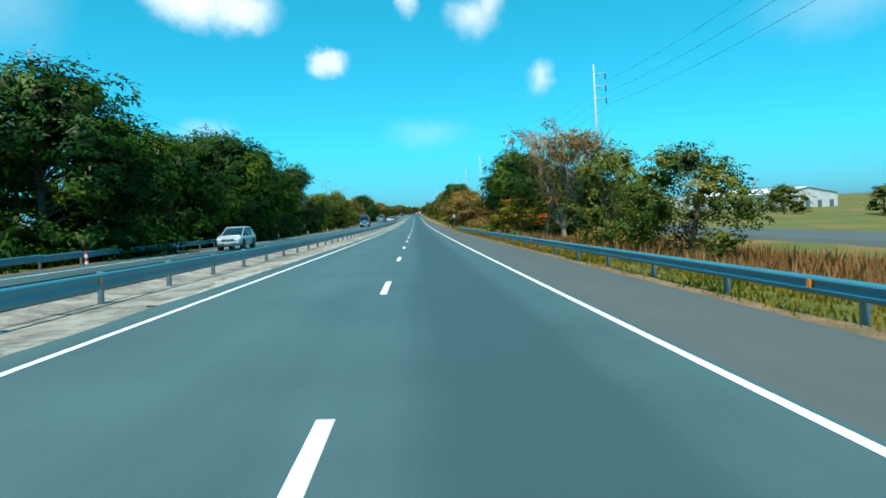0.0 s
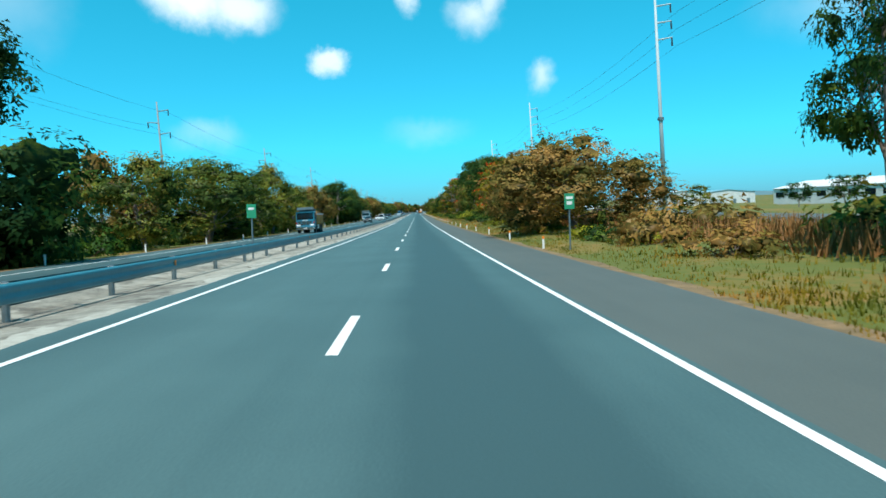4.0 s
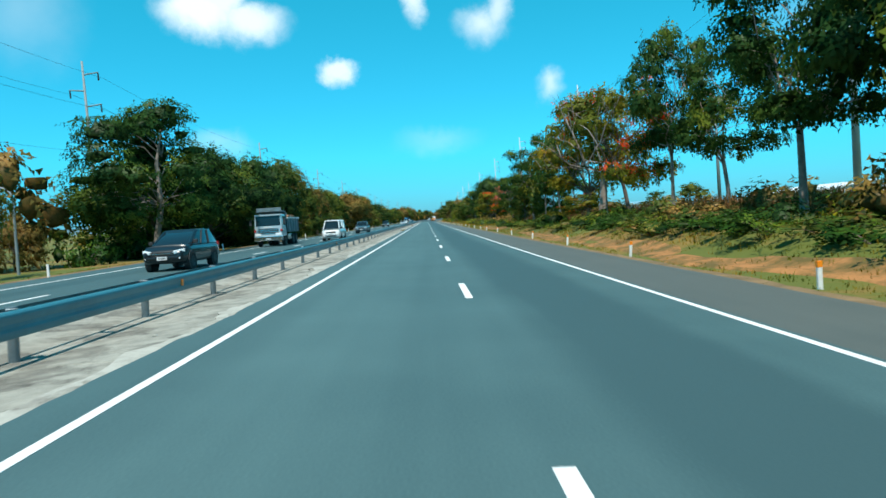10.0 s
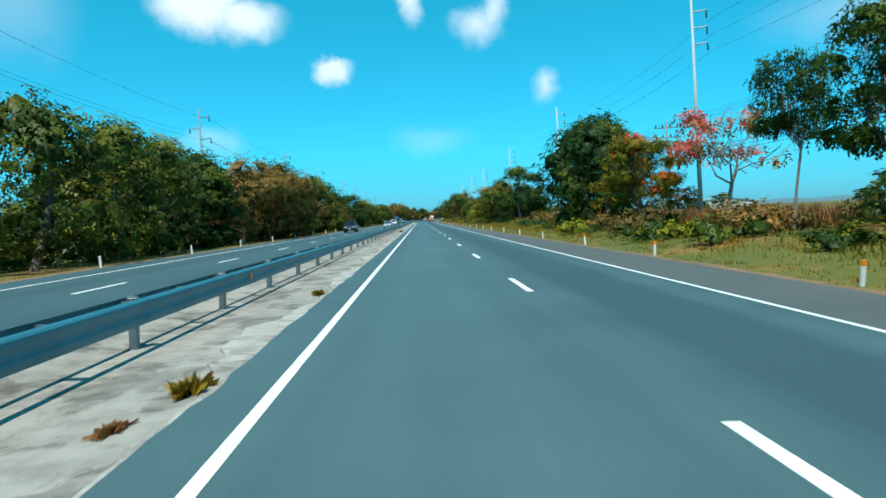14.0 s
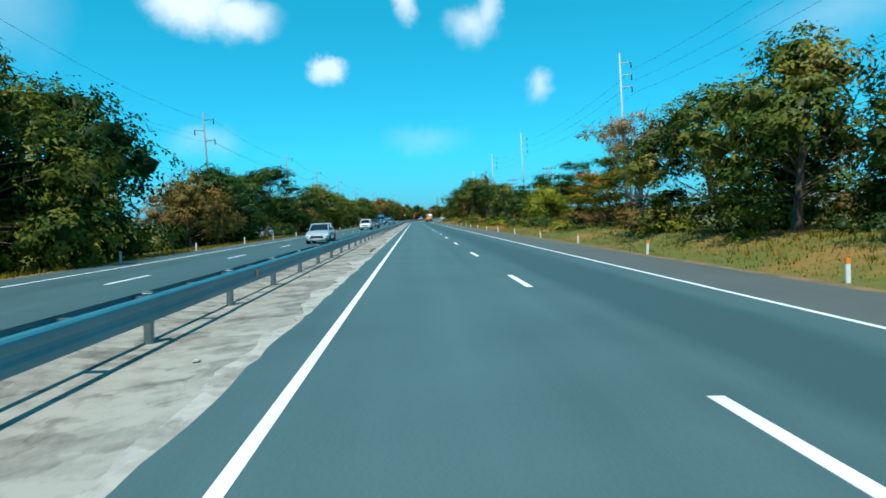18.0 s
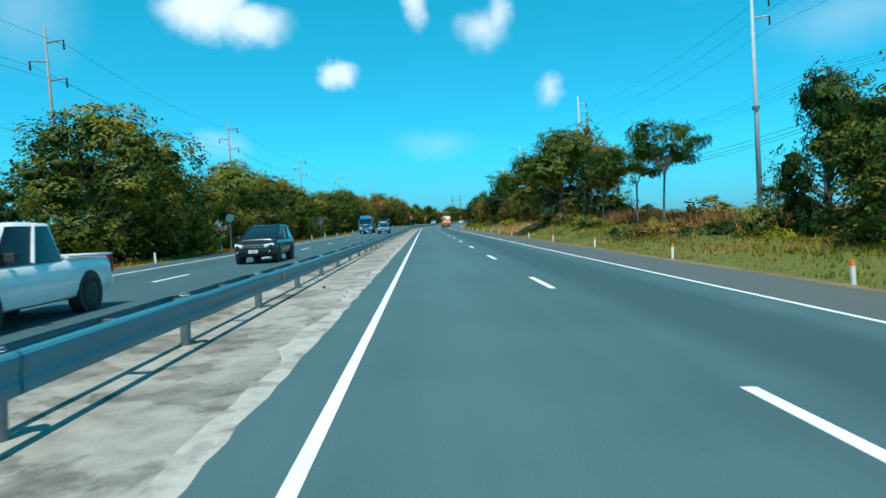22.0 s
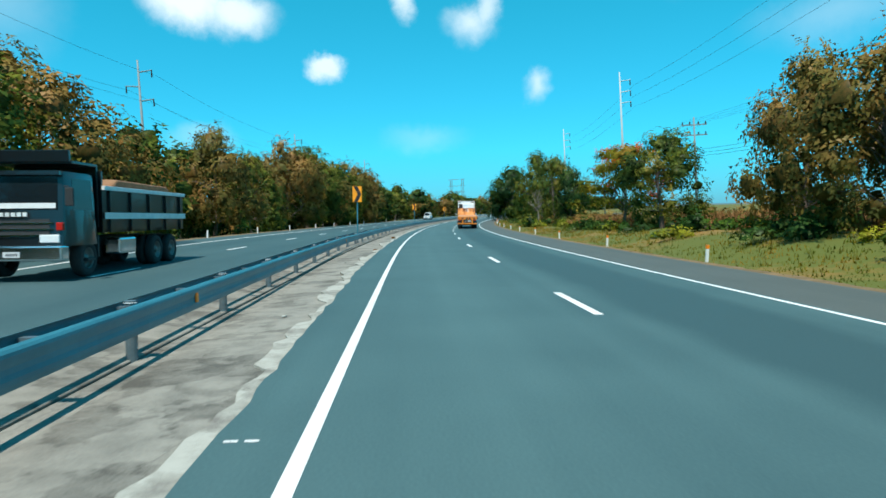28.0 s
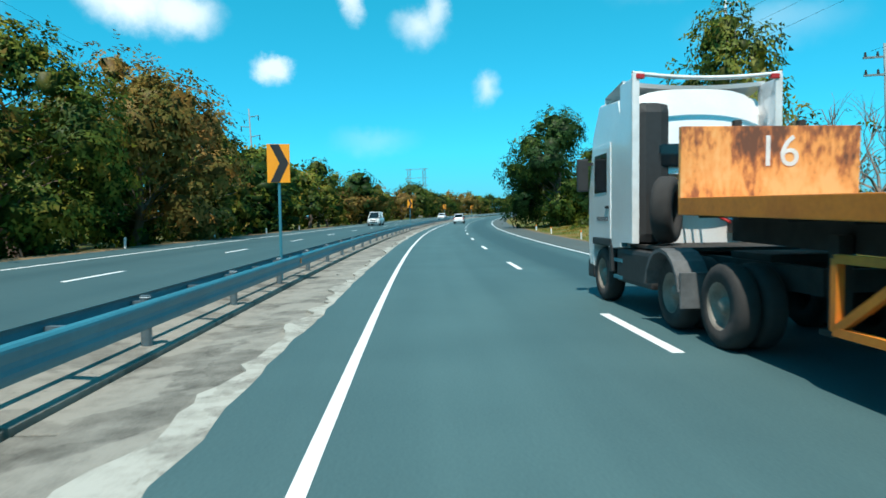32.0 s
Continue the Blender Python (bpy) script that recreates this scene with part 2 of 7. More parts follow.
def concrete_material(name, pale, mid, stain, size=1.0):
    """Old concrete: blotches, grit, dirty hollows and a web of hairline cracks, in world metres."""
    m = bpy.data.materials.new(name)
    m.use_nodes = True
    nt = m.node_tree
    p = nt.nodes["Principled BSDF"]
    p.inputs["Roughness"].default_value, p.inputs["Specular IOR Level"].default_value = 0.92, 0.25
    pos = nt.nodes.new("ShaderNodeNewGeometry").outputs["Position"]
    rnd = nt.nodes.new("ShaderNodeObjectInfo").outputs["Random"]
    big, mid_n, grit = (nt.nodes.new("ShaderNodeTexNoise") for _ in range(3))
    for n, sc, de, ro in ((big, 0.55 * size, 6, 0.6), (mid_n, 2.6 * size, 7, 0.6), (grit, 42.0, 4, 0.7)):
        nt.links.new(pos, n.inputs["Vector"])
        n.inputs["Scale"].default_value, n.inputs["Detail"].default_value, n.inputs["Roughness"].default_value = sc, de, ro
    cells = nt.nodes.new("ShaderNodeTexVoronoi")
    cells.feature = "DISTANCE_TO_EDGE"
    cells.inputs["Scale"].default_value = 0.55 * size
    bend = nt.nodes.new("ShaderNodeVectorMath")
    bend.operation = "MULTIPLY_ADD"
    bend.inputs[1].default_value = (0.9, 0.9, 0.0)
    nt.links.new(mid_n.outputs["Color"], bend.inputs[0])
    nt.links.new(pos, bend.inputs[2])
    nt.links.new(bend.outputs[0], cells.inputs["Vector"])

    def mathn(op, x, y):
        n = nt.nodes.new("ShaderNodeMath")
        n.operation = op
        for i, v in enumerate((x, y)):
            if isinstance(v, (int, float)):
                n.inputs[i].default_value = v
            else:
                nt.links.new(v, n.inputs[i])
        return n.outputs[0]
    tone = mathn("ADD", mathn("MULTIPLY", big.outputs["Fac"], 0.30), mathn("ADD", mathn("MULTIPLY", mid_n.outputs["Fac"], 0.66), mathn("MULTIPLY", grit.outputs["Fac"], 0.37)))
    tone = mathn("ADD", tone, mathn("MULTIPLY", rnd, 0.10))
    crack = nt.nodes.new("ShaderNodeMapRange")
    for i, v in ((1, 0.0), (2, 0.012), (3, 0.12), (4, 0.0)):
        crack.inputs[i].default_value = v
    nt.links.new(cells.outputs["Distance"], crack.inputs[0])
    tone = mathn("ADD", tone, crack.outputs[0])
    skim = nt.nodes.new("ShaderNodeTexNoise")
    skim.inputs["Scale"].default_value, skim.inputs["Detail"].default_value, skim.inputs["Roughness"].default_value = 0.75 * size, 5, 0.55
    nt.links.new(pos, skim.inputs["Vector"])
    patch = nt.nodes.new("ShaderNodeMapRange")
    patch.interpolation_type = "SMOOTHSTEP"
    for i, v in ((1, 0.505), (2, 0.535), (3, -0.07), (4, 0.08)):
        patch.inputs[i].default_value = v
    nt.links.new(skim.outputs["Fac"], patch.inputs[0])
    tone = mathn("ADD", tone, patch.outputs[0])
    col = ramp_node(nt, tone, ((0.58, pale), (0.765, mid), (0.95, stain)))
    nt.links.new(col, p.inputs["Base Color"])
    bp = nt.nodes.new("ShaderNodeBump")
    bp.inputs["Strength"].default_value, bp.inputs["Distance"].default_value = 0.5, 0.02
    bp.invert = True
    nt.links.new(tone, bp.inputs["Height"])
    nt.links.new(bp.outputs[0], p.inputs["Normal"])
    return m


def glass_material(name, colour, rough=0.03):
    m = bpy.data.materials.new(name)
    m.use_nodes = True
    p = m.node_tree.nodes["Principled BSDF"]
    p.inputs["Base Color"].default_value = (*colour, 1)
    p.inputs["Roughness"].default_value, p.inputs["Specular IOR Level"].default_value = rough, 0.5
    return m


ASPHALT = road_material("asphalt", (0.072, 0.143, 0.150), (0.034, 0.078, 0.087), ((1.75, 1.5, 0.54), (-2.2, 1.8, -0.10)))
SHOULDER = road_material("shoulder_asphalt", (0.103, 0.120, 0.111), (0.064, 0.083, 0.080))
ASPHALT_FAR = road_material("asphalt_far_side", (0.058, 0.116, 0.124), (0.033, 0.078, 0.088), ((-9.6, 1.0, 0.12), (-13.3, 1.0, 0.2)))
PAINT = material("road_paint", (0.80, 0.82, 0.82), (0.62, 0.65, 0.65), 0.6, scale=1.5, fine=25, bump=0.05)
CONCRETE = concrete_material("median_concrete", (0.325, 0.325, 0.285), (0.218, 0.218, 0.190), (0.10, 0.097, 0.086))
CONCRETE_OLD = concrete_material("old_median_concrete", (0.270, 0.262, 0.230), (0.185, 0.180, 0.158), (0.090, 0.087, 0.076))
CONCRETE_PALE = concrete_material("pale_mortar", (0.40, 0.40, 0.36), (0.30, 0.30, 0.265), (0.17, 0.16, 0.145), 1.7)
GRASS_DIRT = material("verge_earth", (0.25, 0.132, 0.030), (0.090, 0.108, 0.012), 0.95, scale=0.16, fine=2.2, bump=0.5, span=(0.48, 0.74))
STEEL = material("galvanised_steel", (0.045, 0.235, 0.305), (0.032, 0.170, 0.225), 0.5, 0.1, scale=0.8, fine=12, bump=0.06, per_object=0.25)
STEEL_DARK = material("weathered_steel", (0.20, 0.27, 0.30), (0.12, 0.17, 0.19), 0.55, 0.6, scale=2, fine=30, bump=0.08)
WHITE_CAP = material("white_paint", (0.80, 0.82, 0.82), (0.6, 0.62, 0.62), 0.5, scale=4, bump=0.04)
CAP_GREY = material("pale_cap_steel", (0.50, 0.57, 0.59), (0.36, 0.42, 0.44), 0.5, scale=4, bump=0.04)
ORANGE = material("orange_reflector", (0.95, 0.30, 0.02), (0.8, 0.2, 0.01), 0.3, scale=8, bump=0.0)
RED = material("red_paint", (0.55, 0.03, 0.02), (0.4, 0.02, 0.02), 0.5, scale=5, bump=0.03)
BLACK = material("black_paint", (0.02, 0.02, 0.02), (0.012, 0.012, 0.012), 0.55, scale=5, bump=0.03)
SIGN_ORANGE = material("orange_sheeting", (0.95, 0.36, 0.01), (0.9, 0.3, 0.01), 0.4, scale=3, bump=0.0)
SIGN_GREEN = material("green_sheeting", (0.02, 0.30, 0.16), (0.02, 0.22, 0.12), 0.4, scale=3, bump=0.0)
POLE_WHITE = material("pale_pole_concrete", (0.46, 0.54, 0.56), (0.34, 0.41, 0.43), 0.8, scale=0.8, fine=15, bump=0.1)
POLE_GREY = material("grey_steel_pole", (0.25, 0.30, 0.31), (0.16, 0.2, 0.21), 0.7, 0.2, scale=1, fine=15, bump=0.1)
WIRE = material("cable", (0.03, 0.03, 0.03), (0.02, 0.02, 0.02), 0.7, scale=3, bump=0.0)
BARK = material("bark", (0.17, 0.13, 0.10), (0.07, 0.055, 0.045), 0.95, scale=5, fine=40, bump=0.6)
BARK_PALE = material("pale_bark", (0.30, 0.25, 0.21), (0.15, 0.12, 0.10), 0.95, scale=5, fine=40, bump=0.5)
RED_EARTH = material("red_earth", (0.36, 0.160, 0.050), (0.105, 0.075, 0.016), 0.95, scale=0.9, fine=5, bump=0.9, span=(0.56, 0.82))
LEAF_TONES = {
    "d": ("dark_leaves", ((0.0, (0.006, 0.020, 0.007)), (0.55, (0.022, 0.052, 0.012)), (0.75, (0.063, 0.092, 0.013)), (1.0, (0.135, 0.140, 0.016)))),
    "m": ("olive_brown_leaves", ((0.0, (0.012, 0.028, 0.008)), (0.46, (0.050, 0.076, 0.013)), (0.66, (0.117, 0.125, 0.017)), (0.86, (0.167, 0.125, 0.024)), (1.0, (0.207, 0.150, 0.060)))),
    "u": ("feathery_leaves", ((0.0, (0.008, 0.026, 0.008)), (0.55, (0.025, 0.058, 0.011)), (0.85, (0.077, 0.108, 0.013)), (1.0, (0.115, 0.120, 0.016)))),
    "f": ("flame_tree_leaves", ((0.0, (0.020, 0.040, 0.008)), (0.5, (0.100, 0.105, 0.010)), (0.8, (0.220, 0.150, 0.012)), (1.0, (0.300, 0.120, 0.016)))),
    "b": ("rusty_leaves", ((0.0, (0.028, 0.040, 0.012)), (0.35, (0.095, 0.080, 0.018)), (0.7, (0.195, 0.112, 0.030)), (1.0, (0.27, 0.145, 0.05)))),
    "y": ("dry_leaves", ((0.0, (0.085, 0.070, 0.022)), (0.5, (0.200, 0.125, 0.040)), (1.0, (0.330, 0.195, 0.100)))),
    "g": ("fresh_leaves", ((0.0, (0.024, 0.056, 0.008)), (0.5, (0.120, 0.140, 0.010)), (1.0, (0.260, 0.220, 0.014)))),
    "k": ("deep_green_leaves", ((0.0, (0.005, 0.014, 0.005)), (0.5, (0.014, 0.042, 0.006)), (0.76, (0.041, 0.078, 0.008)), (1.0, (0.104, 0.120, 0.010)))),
}
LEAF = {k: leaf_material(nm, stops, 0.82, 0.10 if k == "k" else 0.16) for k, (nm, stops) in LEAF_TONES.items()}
# darkened copies of the leaf tones: the crown's inner shade, put into the colour
INNER_SHADE = {k: leaf_material("shaded_inner_" + nm, stops, 0.5, 0.0, 0.62, True) for k, (nm, stops) in LEAF_TONES.items()}
for k, like in (("s", "m"), ("r", "u"), ("v", "u"), ("p", "y")):
    LEAF[k], INNER_SHADE[k] = LEAF[like], INNER_SHADE[like]
FLOWER = leaf_material("flame_flowers", ((0.0, (0.55, 0.03, 0.01)), (0.6, (0.75, 0.07, 0.01)), (1.0, (0.85, 0.20, 0.02))), 0.3, 0.2, 1.0)
FLOWER_PINK = leaf_material("coral_flowers", ((0.0, (0.65, 0.06, 0.04)), (0.6, (0.8, 0.14, 0.09)), (1.0, (0.85, 0.35, 0.25))), 0.3, 0.2, 1.0)
GRASS = leaf_material("verge_grass", ((0.0, (0.048, 0.070, 0.008)), (0.4, (0.125, 0.128, 0.011)), (0.65, (0.24, 0.155, 0.016)), (1.0, (0.34, 0.155, 0.035))), 0.78, 0.25, 1.1)
STRAW = leaf_material("dry_reeds", ((0.0, (0.08, 0.055, 0.016)), (0.35, (0.19, 0.090, 0.03)), (0.7, (0.29, 0.140, 0.050)), (1.0, (0.38, 0.2, 0.09))), 0.6, 0.2, 1.1)

# ---- the line of the road ----
# s: metres along the road, u: metres to the right of its lane dashes. Straight, then a right-hand bend of 893 m radius.
STEP = 2.0
S_GRID = np.arange(-420.0, 1700.0, STEP)
_k = np.clip((S_GRID - 667.4) / 17.0, 0, 1) / 893.2 * np.clip((1120.0 - S_GRID) / 60.0, 0, 1)
_th = np.concatenate([[0], np.cumsum((_k[1:] + _k[:-1]) / 2 * STEP)])
_x = np.concatenate([[0], np.cumsum(np.sin((_th[1:] + _th[:-1]) / 2) * STEP)])
_y = np.concatenate([[0], np.cumsum(np.cos((_th[1:] + _th[:-1]) / 2) * STEP)]) + S_GRID[0]
FALL = 0.022          # crossfall of the carriageway
MID = -6.37           # the median rail


def profile(s):
    s = np.asarray(s, float)
    return 3.2e-5 * np.clip(280 - s, 0, 480) ** 2 + 3e-5 * np.clip(s - 720, 0, 150) ** 2 + 0.009 * np.clip(s - 870, 0, None)


def rail_mid(s):
    """The median rail's line: the median widens into the bend."""
    return MID + float(np.interp(s, (662, 692, 735, 755), (0.0, -0.44, -0.44, -0.33)))


def rail_lift(s):
    """Height of the rail's lower edge: it sags along one stretch."""
    return float(np.interp(s, (530, 548, 600, 640), (0.222, 0.145, 0.145, 0.222)))


def heading(s):
    return float(np.interp(s, S_GRID, _th))


def tilt_far(s):
    """Crossfall of the opposite carriageway: falling away on the straight, banked in the bend; and how far the bank has come in."""
    in_bend = np.clip((np.asarray(s, float) - 640) / 55, 0, 1)
    return -0.016 + 0.053 * in_bend, in_bend


def road_z(s, u):
    u = np.asarray(u, float)
    g, in_bend = tilt_far(s)
    far = -FALL * MID + g * (MID - u) + 0.12 * in_bend * np.clip((MID - 0.25 - u) / 0.9, 0, 1)
    return profile(s) + np.where(u > MID, -FALL * u, far)


def bank(s):
    """How high the ground stands beyond the right verge."""
    return float(np.interp(s, (-50, 20, 95, 120, 185, 208, 285, 316, 340, 420, 450, 520, 570, 596, 640, 665, 690, 740), (-1.0, -1.0, -0.5, 0.1, 0.5, 1.4, 1.2, 0.6, 0.5, 0.5, 0.75, 0.5, 0.6, 1.45, 1.2, 0.8, 0.6, 0.2)))


def ground_z(s, u):
    """Height of the ground beside the road."""
    if u > 0:
        e = float(profile(s)) - FALL * 6.6
        b = bank(s)
        lift = np.interp(u, (6.6, 7.4, 8.6, 9.8, 11.2, 13, 22, 40, 90, 300, 900), (-0.05, -0.06, 0.04 * b, 0.42 * b, 0.86 * b, b, b * 1.05, b * 0.7, -0.6, -1.5, -3))
    else:
        e = float(road_z(s, -17.2))
        lift = np.interp(-u, (17.2, 18.0, 20, 24, 40, 90, 300, 2000), (-0.03, -0.08, -0.2, -0.35, -0.6, -1.0, -2, -4))
    return e + float(lift)


def at(s, u):
    th = np.interp(s, S_GRID, _th)
    return np.interp(s, S_GRID, _x) + u * np.cos(th), np.interp(s, S_GRID, _y) - u * np.sin(th)


def spot(s, u, z=None, turn=0.0):
    """The pose of a thing at (s, u), facing along the road. z: height, or the ground's."""
    x, y = at(s, u)
    return pose(float(x), float(y), ground_z(s, u) if z is None else z, 0, 0, -math.degrees(heading(s)) + turn)


def on_road(s, u, turn=0.0, lift=0.0):
    x, y = at(s, u)
    slope = math.degrees(math.atan((float(profile(s + 2)) - float(profile(s - 2))) / 4))
    lean = math.degrees(math.atan(FALL)) if u > MID - 0.9 else math.degrees(math.atan(float(tilt_far(s)[0])))
    return pose(float(x), float(y), float(road_z(s, u)) + lift, 0, 0, -math.degrees(heading(s))) @ pose(0, 0, 0, slope, lean, 0) @ pose(0, 0, 0, 0, 0, turn)


def mesh_of(name, verts, faces, mat=None, uvs=None, smooth=False):
    me = bpy.data.meshes.new(name)
    me.from_pydata([tuple(map(float, v)) for v in verts], [], [tuple(map(int, f)) for f in faces])
    if uvs is not None:
        lay = me.uv_layers.new(name="UVMap")
        loops = np.empty(len(me.loops), np.int32)
        me.loops.foreach_get("vertex_index", loops)
        lay.data.foreach_set("uv", np.asarray(uvs, np.float32)[loops].ravel())
    if mat:
        me.materials.append(mat)
    if smooth:
        me.polygons.foreach_set("use_smooth", [True] * len(me.polygons))
    me.update()
    return me


def strip(name, stations, lefts, rights, mat, lift=0.0, thick=0.25, parent=None):
    """A ribbon of road between two edges (numbers, or one per station), with UVs in metres and side faces."""
    s = np.asarray(stations, float)
    L, R = np.broadcast_to(lefts, s.shape), np.broadcast_to(rights, s.shape)
    cols = []
    for w in (0.0, 1 / 3, 2 / 3, 1.0):
        u = L + (R - L) * w
        x, y = at(s, u)
        cols.append(np.stack([x, y, road_z(s, u) + lift, u, s], 1))
    low = [c.copy() for c in (cols[0], cols[3])]
    for c in low:
        c[:, 2] -= thick
    allc = np.concatenate([low[0], *cols, low[1]])
    n, faces = len(s), []
    for k in range(5):
        for i in range(n - 1):
            a, b = k * n + i, (k + 1) * n + i
            faces.append((a, b, b + 1, a + 1))
    ob = new(name, mesh_of(name, allc[:, :3], faces, mat, allc[:, 3:]))
    if parent:
        ob.parent = parent
    return ob


def part(name, bm, mat, parent, label="", smooth=False):
    """Links a bmesh as one mesh object under a thing or a part."""
    me = bpy.data.meshes.new(name)
    bm.to_mesh(me)
    bm.free()
    if mat:
        me.materials.append(mat)
    if smooth:
        me.polygons.foreach_set("use_smooth", [True] * len(me.polygons))
    ob = new(name, me)
    ob.parent = parent
    if label:
        ob["label"] = label
    return ob


def box(bm, x0, x1, y0, y1, z0, z1, bevel=0.0):
    vs = [bm.verts.new((x, y, z)) for x in (x0, x1) for y in (y0, y1) for z in (z0, z1)]
    fs = [bm.faces.new([vs[i] for i in f]) for f in ((0, 1, 3, 2), (4, 6, 7, 5), (0, 4, 5, 1), (2, 3, 7, 6), (0, 2, 6, 4), (1, 5, 7, 3))]
    if bevel:
        bmesh.ops.bevel(bm, geom=list({e for f in fs for e in f.edges}), offset=bevel, segments=2, profile=0.6, affect="EDGES")
    return bm


def boxes(*dims, bevel=0.0):
    bm = bmesh.new()
    for d in dims:
        box(bm, *d, bevel=bevel)
    return bm


def tube(bm, a, b, r0, r1=None, sides=8, caps=True):
    a, b = Vector(a), Vector(b)
    d = (b - a).normalized()
    e = d.orthogonal().normalized()
    f = d.cross(e)
    r1 = r0 if r1 is None else r1
    rings = [[bm.verts.new(c + (e * math.cos(q) + f * math.sin(q)) * r) for q in (2 * math.pi * i / sides for i in range(sides))] for c, r in ((a, r0), (b, r1))]
    for i in range(sides):
        j = (i + 1) % sides
        bm.faces.new((rings[0][i], rings[0][j], rings[1][j], rings[1][i]))
    if caps:
        bm.faces.new(rings[0][::-1])
        bm.faces.new(rings[1])
    return bm


def root(name, label, category, group="", kind=""):
    ob = new(name)
    ob.empty_display_size = 0.3
    return tagged(ob, label, category, group, kind)


# ---- ground: one sheet, from the verges to the horizon ----
gs = np.concatenate([np.arange(-400, -20, 40), np.arange(-20, 900, 4), np.arange(900, 1680, 30)]).astype(float)
gu = [-4500, -2200, -1000, -450, -220, -120, -75, -50, -38, -30, -26, -23, -21, -19.6, -18.6, -17.9, -17.3, -16.6, -8, 0, 5.9, 6.55, 6.9, 7.4, 8.0, 8.7, 9.6, 10.6, 11.6, 12.8, 14.5, 17, 20, 24, 30, 40, 60, 95, 160, 300, 480, 640]
verts = []
for u in gu:
    for s in gs:
        x, y = at(s, u)
        if -17.25 < u < 6.5:
            z = float(road_z(s, u)) - 0.3
        else:
            amp = 0.05 if (abs(u) < 9 or -19 < u < 0) else 0.16 if abs(u) < 60 else 0.6
            z = ground_z(s, u) + amp * noise.noise((s * 0.21, u * 0.5, 3.1)) + amp * 0.6 * noise.noise((s * 0.7, u * 1.3, 8.0))
        verts.append((float(x), float(y), z))
n = len(gs)
faces = [(k * n + i, (k + 1) * n + i, (k + 1) * n + i + 1, k * n + i + 1) for k in range(len(gu) - 1) for i in range(n - 1)]
ground = tagged(new("ground", mesh_of("ground", verts, faces, GRASS_DIRT, smooth=True)), "dry grassy earth beside the expressway", "ground", kind="structure")

# low wooded hills far off close the view; their blue is haze painted into the colour
hv, hf = [], []
HAZED_HILL = material("haze_tinted_hills", (0.10, 0.19, 0.21), (0.07, 0.15, 0.18), 1.0, scale=0.01, fine=0.08, bump=0.0)
for i in range(181):
    a = math.tau * i / 180
    r = 2600 + 250 * noise.noise((math.cos(a) * 3, math.sin(a) * 3, 0))
    hgt = 26 + 26 * noise.noise((math.cos(a) * 5, math.sin(a) * 5, 4)) + 9 * noise.noise((math.cos(a) * 40, math.sin(a) * 40, 7))
    for rr, z in ((r - 260, -18.0), (r - 80, max(4, hgt) * 0.7), (r, max(6, hgt)), (r + 300, -20.0)):
        hv.append((math.cos(a) * rr, 500 + math.sin(a) * rr, z))
for i in range(180):
    for k in range(3):
        hf.append((i * 4 + k, i * 4 + k + 1, i * 4 + k + 5, i * 4 + k + 4))
tagged(new("backdrop", mesh_of("backdrop", hv, hf, HAZED_HILL, smooth=True)), "wooded hills on the horizon, tinted blue to stand for haze", "hills", kind="structure")

# ---- carriageways ----
rng = random.Random(4)
fine_s = np.concatenate([np.arange(-300, -20, 20), np.arange(-20, 840, 0.4), np.arange(840, 1640, 8)]).astype(float)
edge = np.array([-4.42 + 0.07 * noise.noise((s * 0.33, 0, 1)) + 0.06 * noise.noise((s * 1.3, 5, 1)) + 0.05 * noise.noise((s * 3.1, 9, 2)) + 0.03 * noise.noise((s * 1.1, 2, 8)) - 0.28 * max(0, min(1, (s - 660) / 20)) for s in fine_s])
road = tagged(strip("road", fine_s, edge, 3.98, ASPHALT, 0.0), "blue-grey worn asphalt two-lane carriageway", "road", kind="structure")
shoulder_s = np.concatenate([np.arange(-300, 1640, 4)]).astype(float)
shoulder_edge = np.array([6.55 + 0.10 * noise.noise((s * 0.2, 2, 1)) for s in shoulder_s])
road_shoulder = tagged(strip("road_shoulder", shoulder_s, 3.98, shoulder_edge, SHOULDER, -0.002), "grey asphalt hard shoulder with a ragged edge", "road", kind="structure")
dirt_s = np.arange(0, 840, 0.6)
dirt_edge = np.array([7.0 + 0.28 * noise.noise((s * 0.3, 5, 3)) + 0.16 * noise.noise((s * 1.3, 8, 3)) for s in dirt_s])
VERGE_SAND = material("sandy_verge", (0.24, 0.155, 0.075), (0.12, 0.085, 0.04), 0.95, scale=1.2, fine=9, bump=0.5, span=(0.55, 0.9))
tagged(strip("verge_edge", dirt_s, np.interp(dirt_s, shoulder_s, shoulder_edge) - 0.05, dirt_edge, VERGE_SAND, -0.006), "sandy strip of bare earth along the shoulder", "ground", kind="structure")
dust_edge = np.array([-18.35 + 0.35 * noise.noise((s * 0.25, 3, 6)) + 0.2 * noise.noise((s * 1.1, 6, 6)) for s in dirt_s])
tagged(strip("verge_edge", dirt_s, dust_edge, -17.2, VERGE_SAND, -0.03), "dusty strip of bare earth beyond the opposite lanes", "ground", kind="structure")
road_far = tagged(strip("road_opposite", shoulder_s, -17.25, -7.55, ASPHALT_FAR, 0.0), "asphalt carriageway of the opposite traffic", "road", kind="structure")

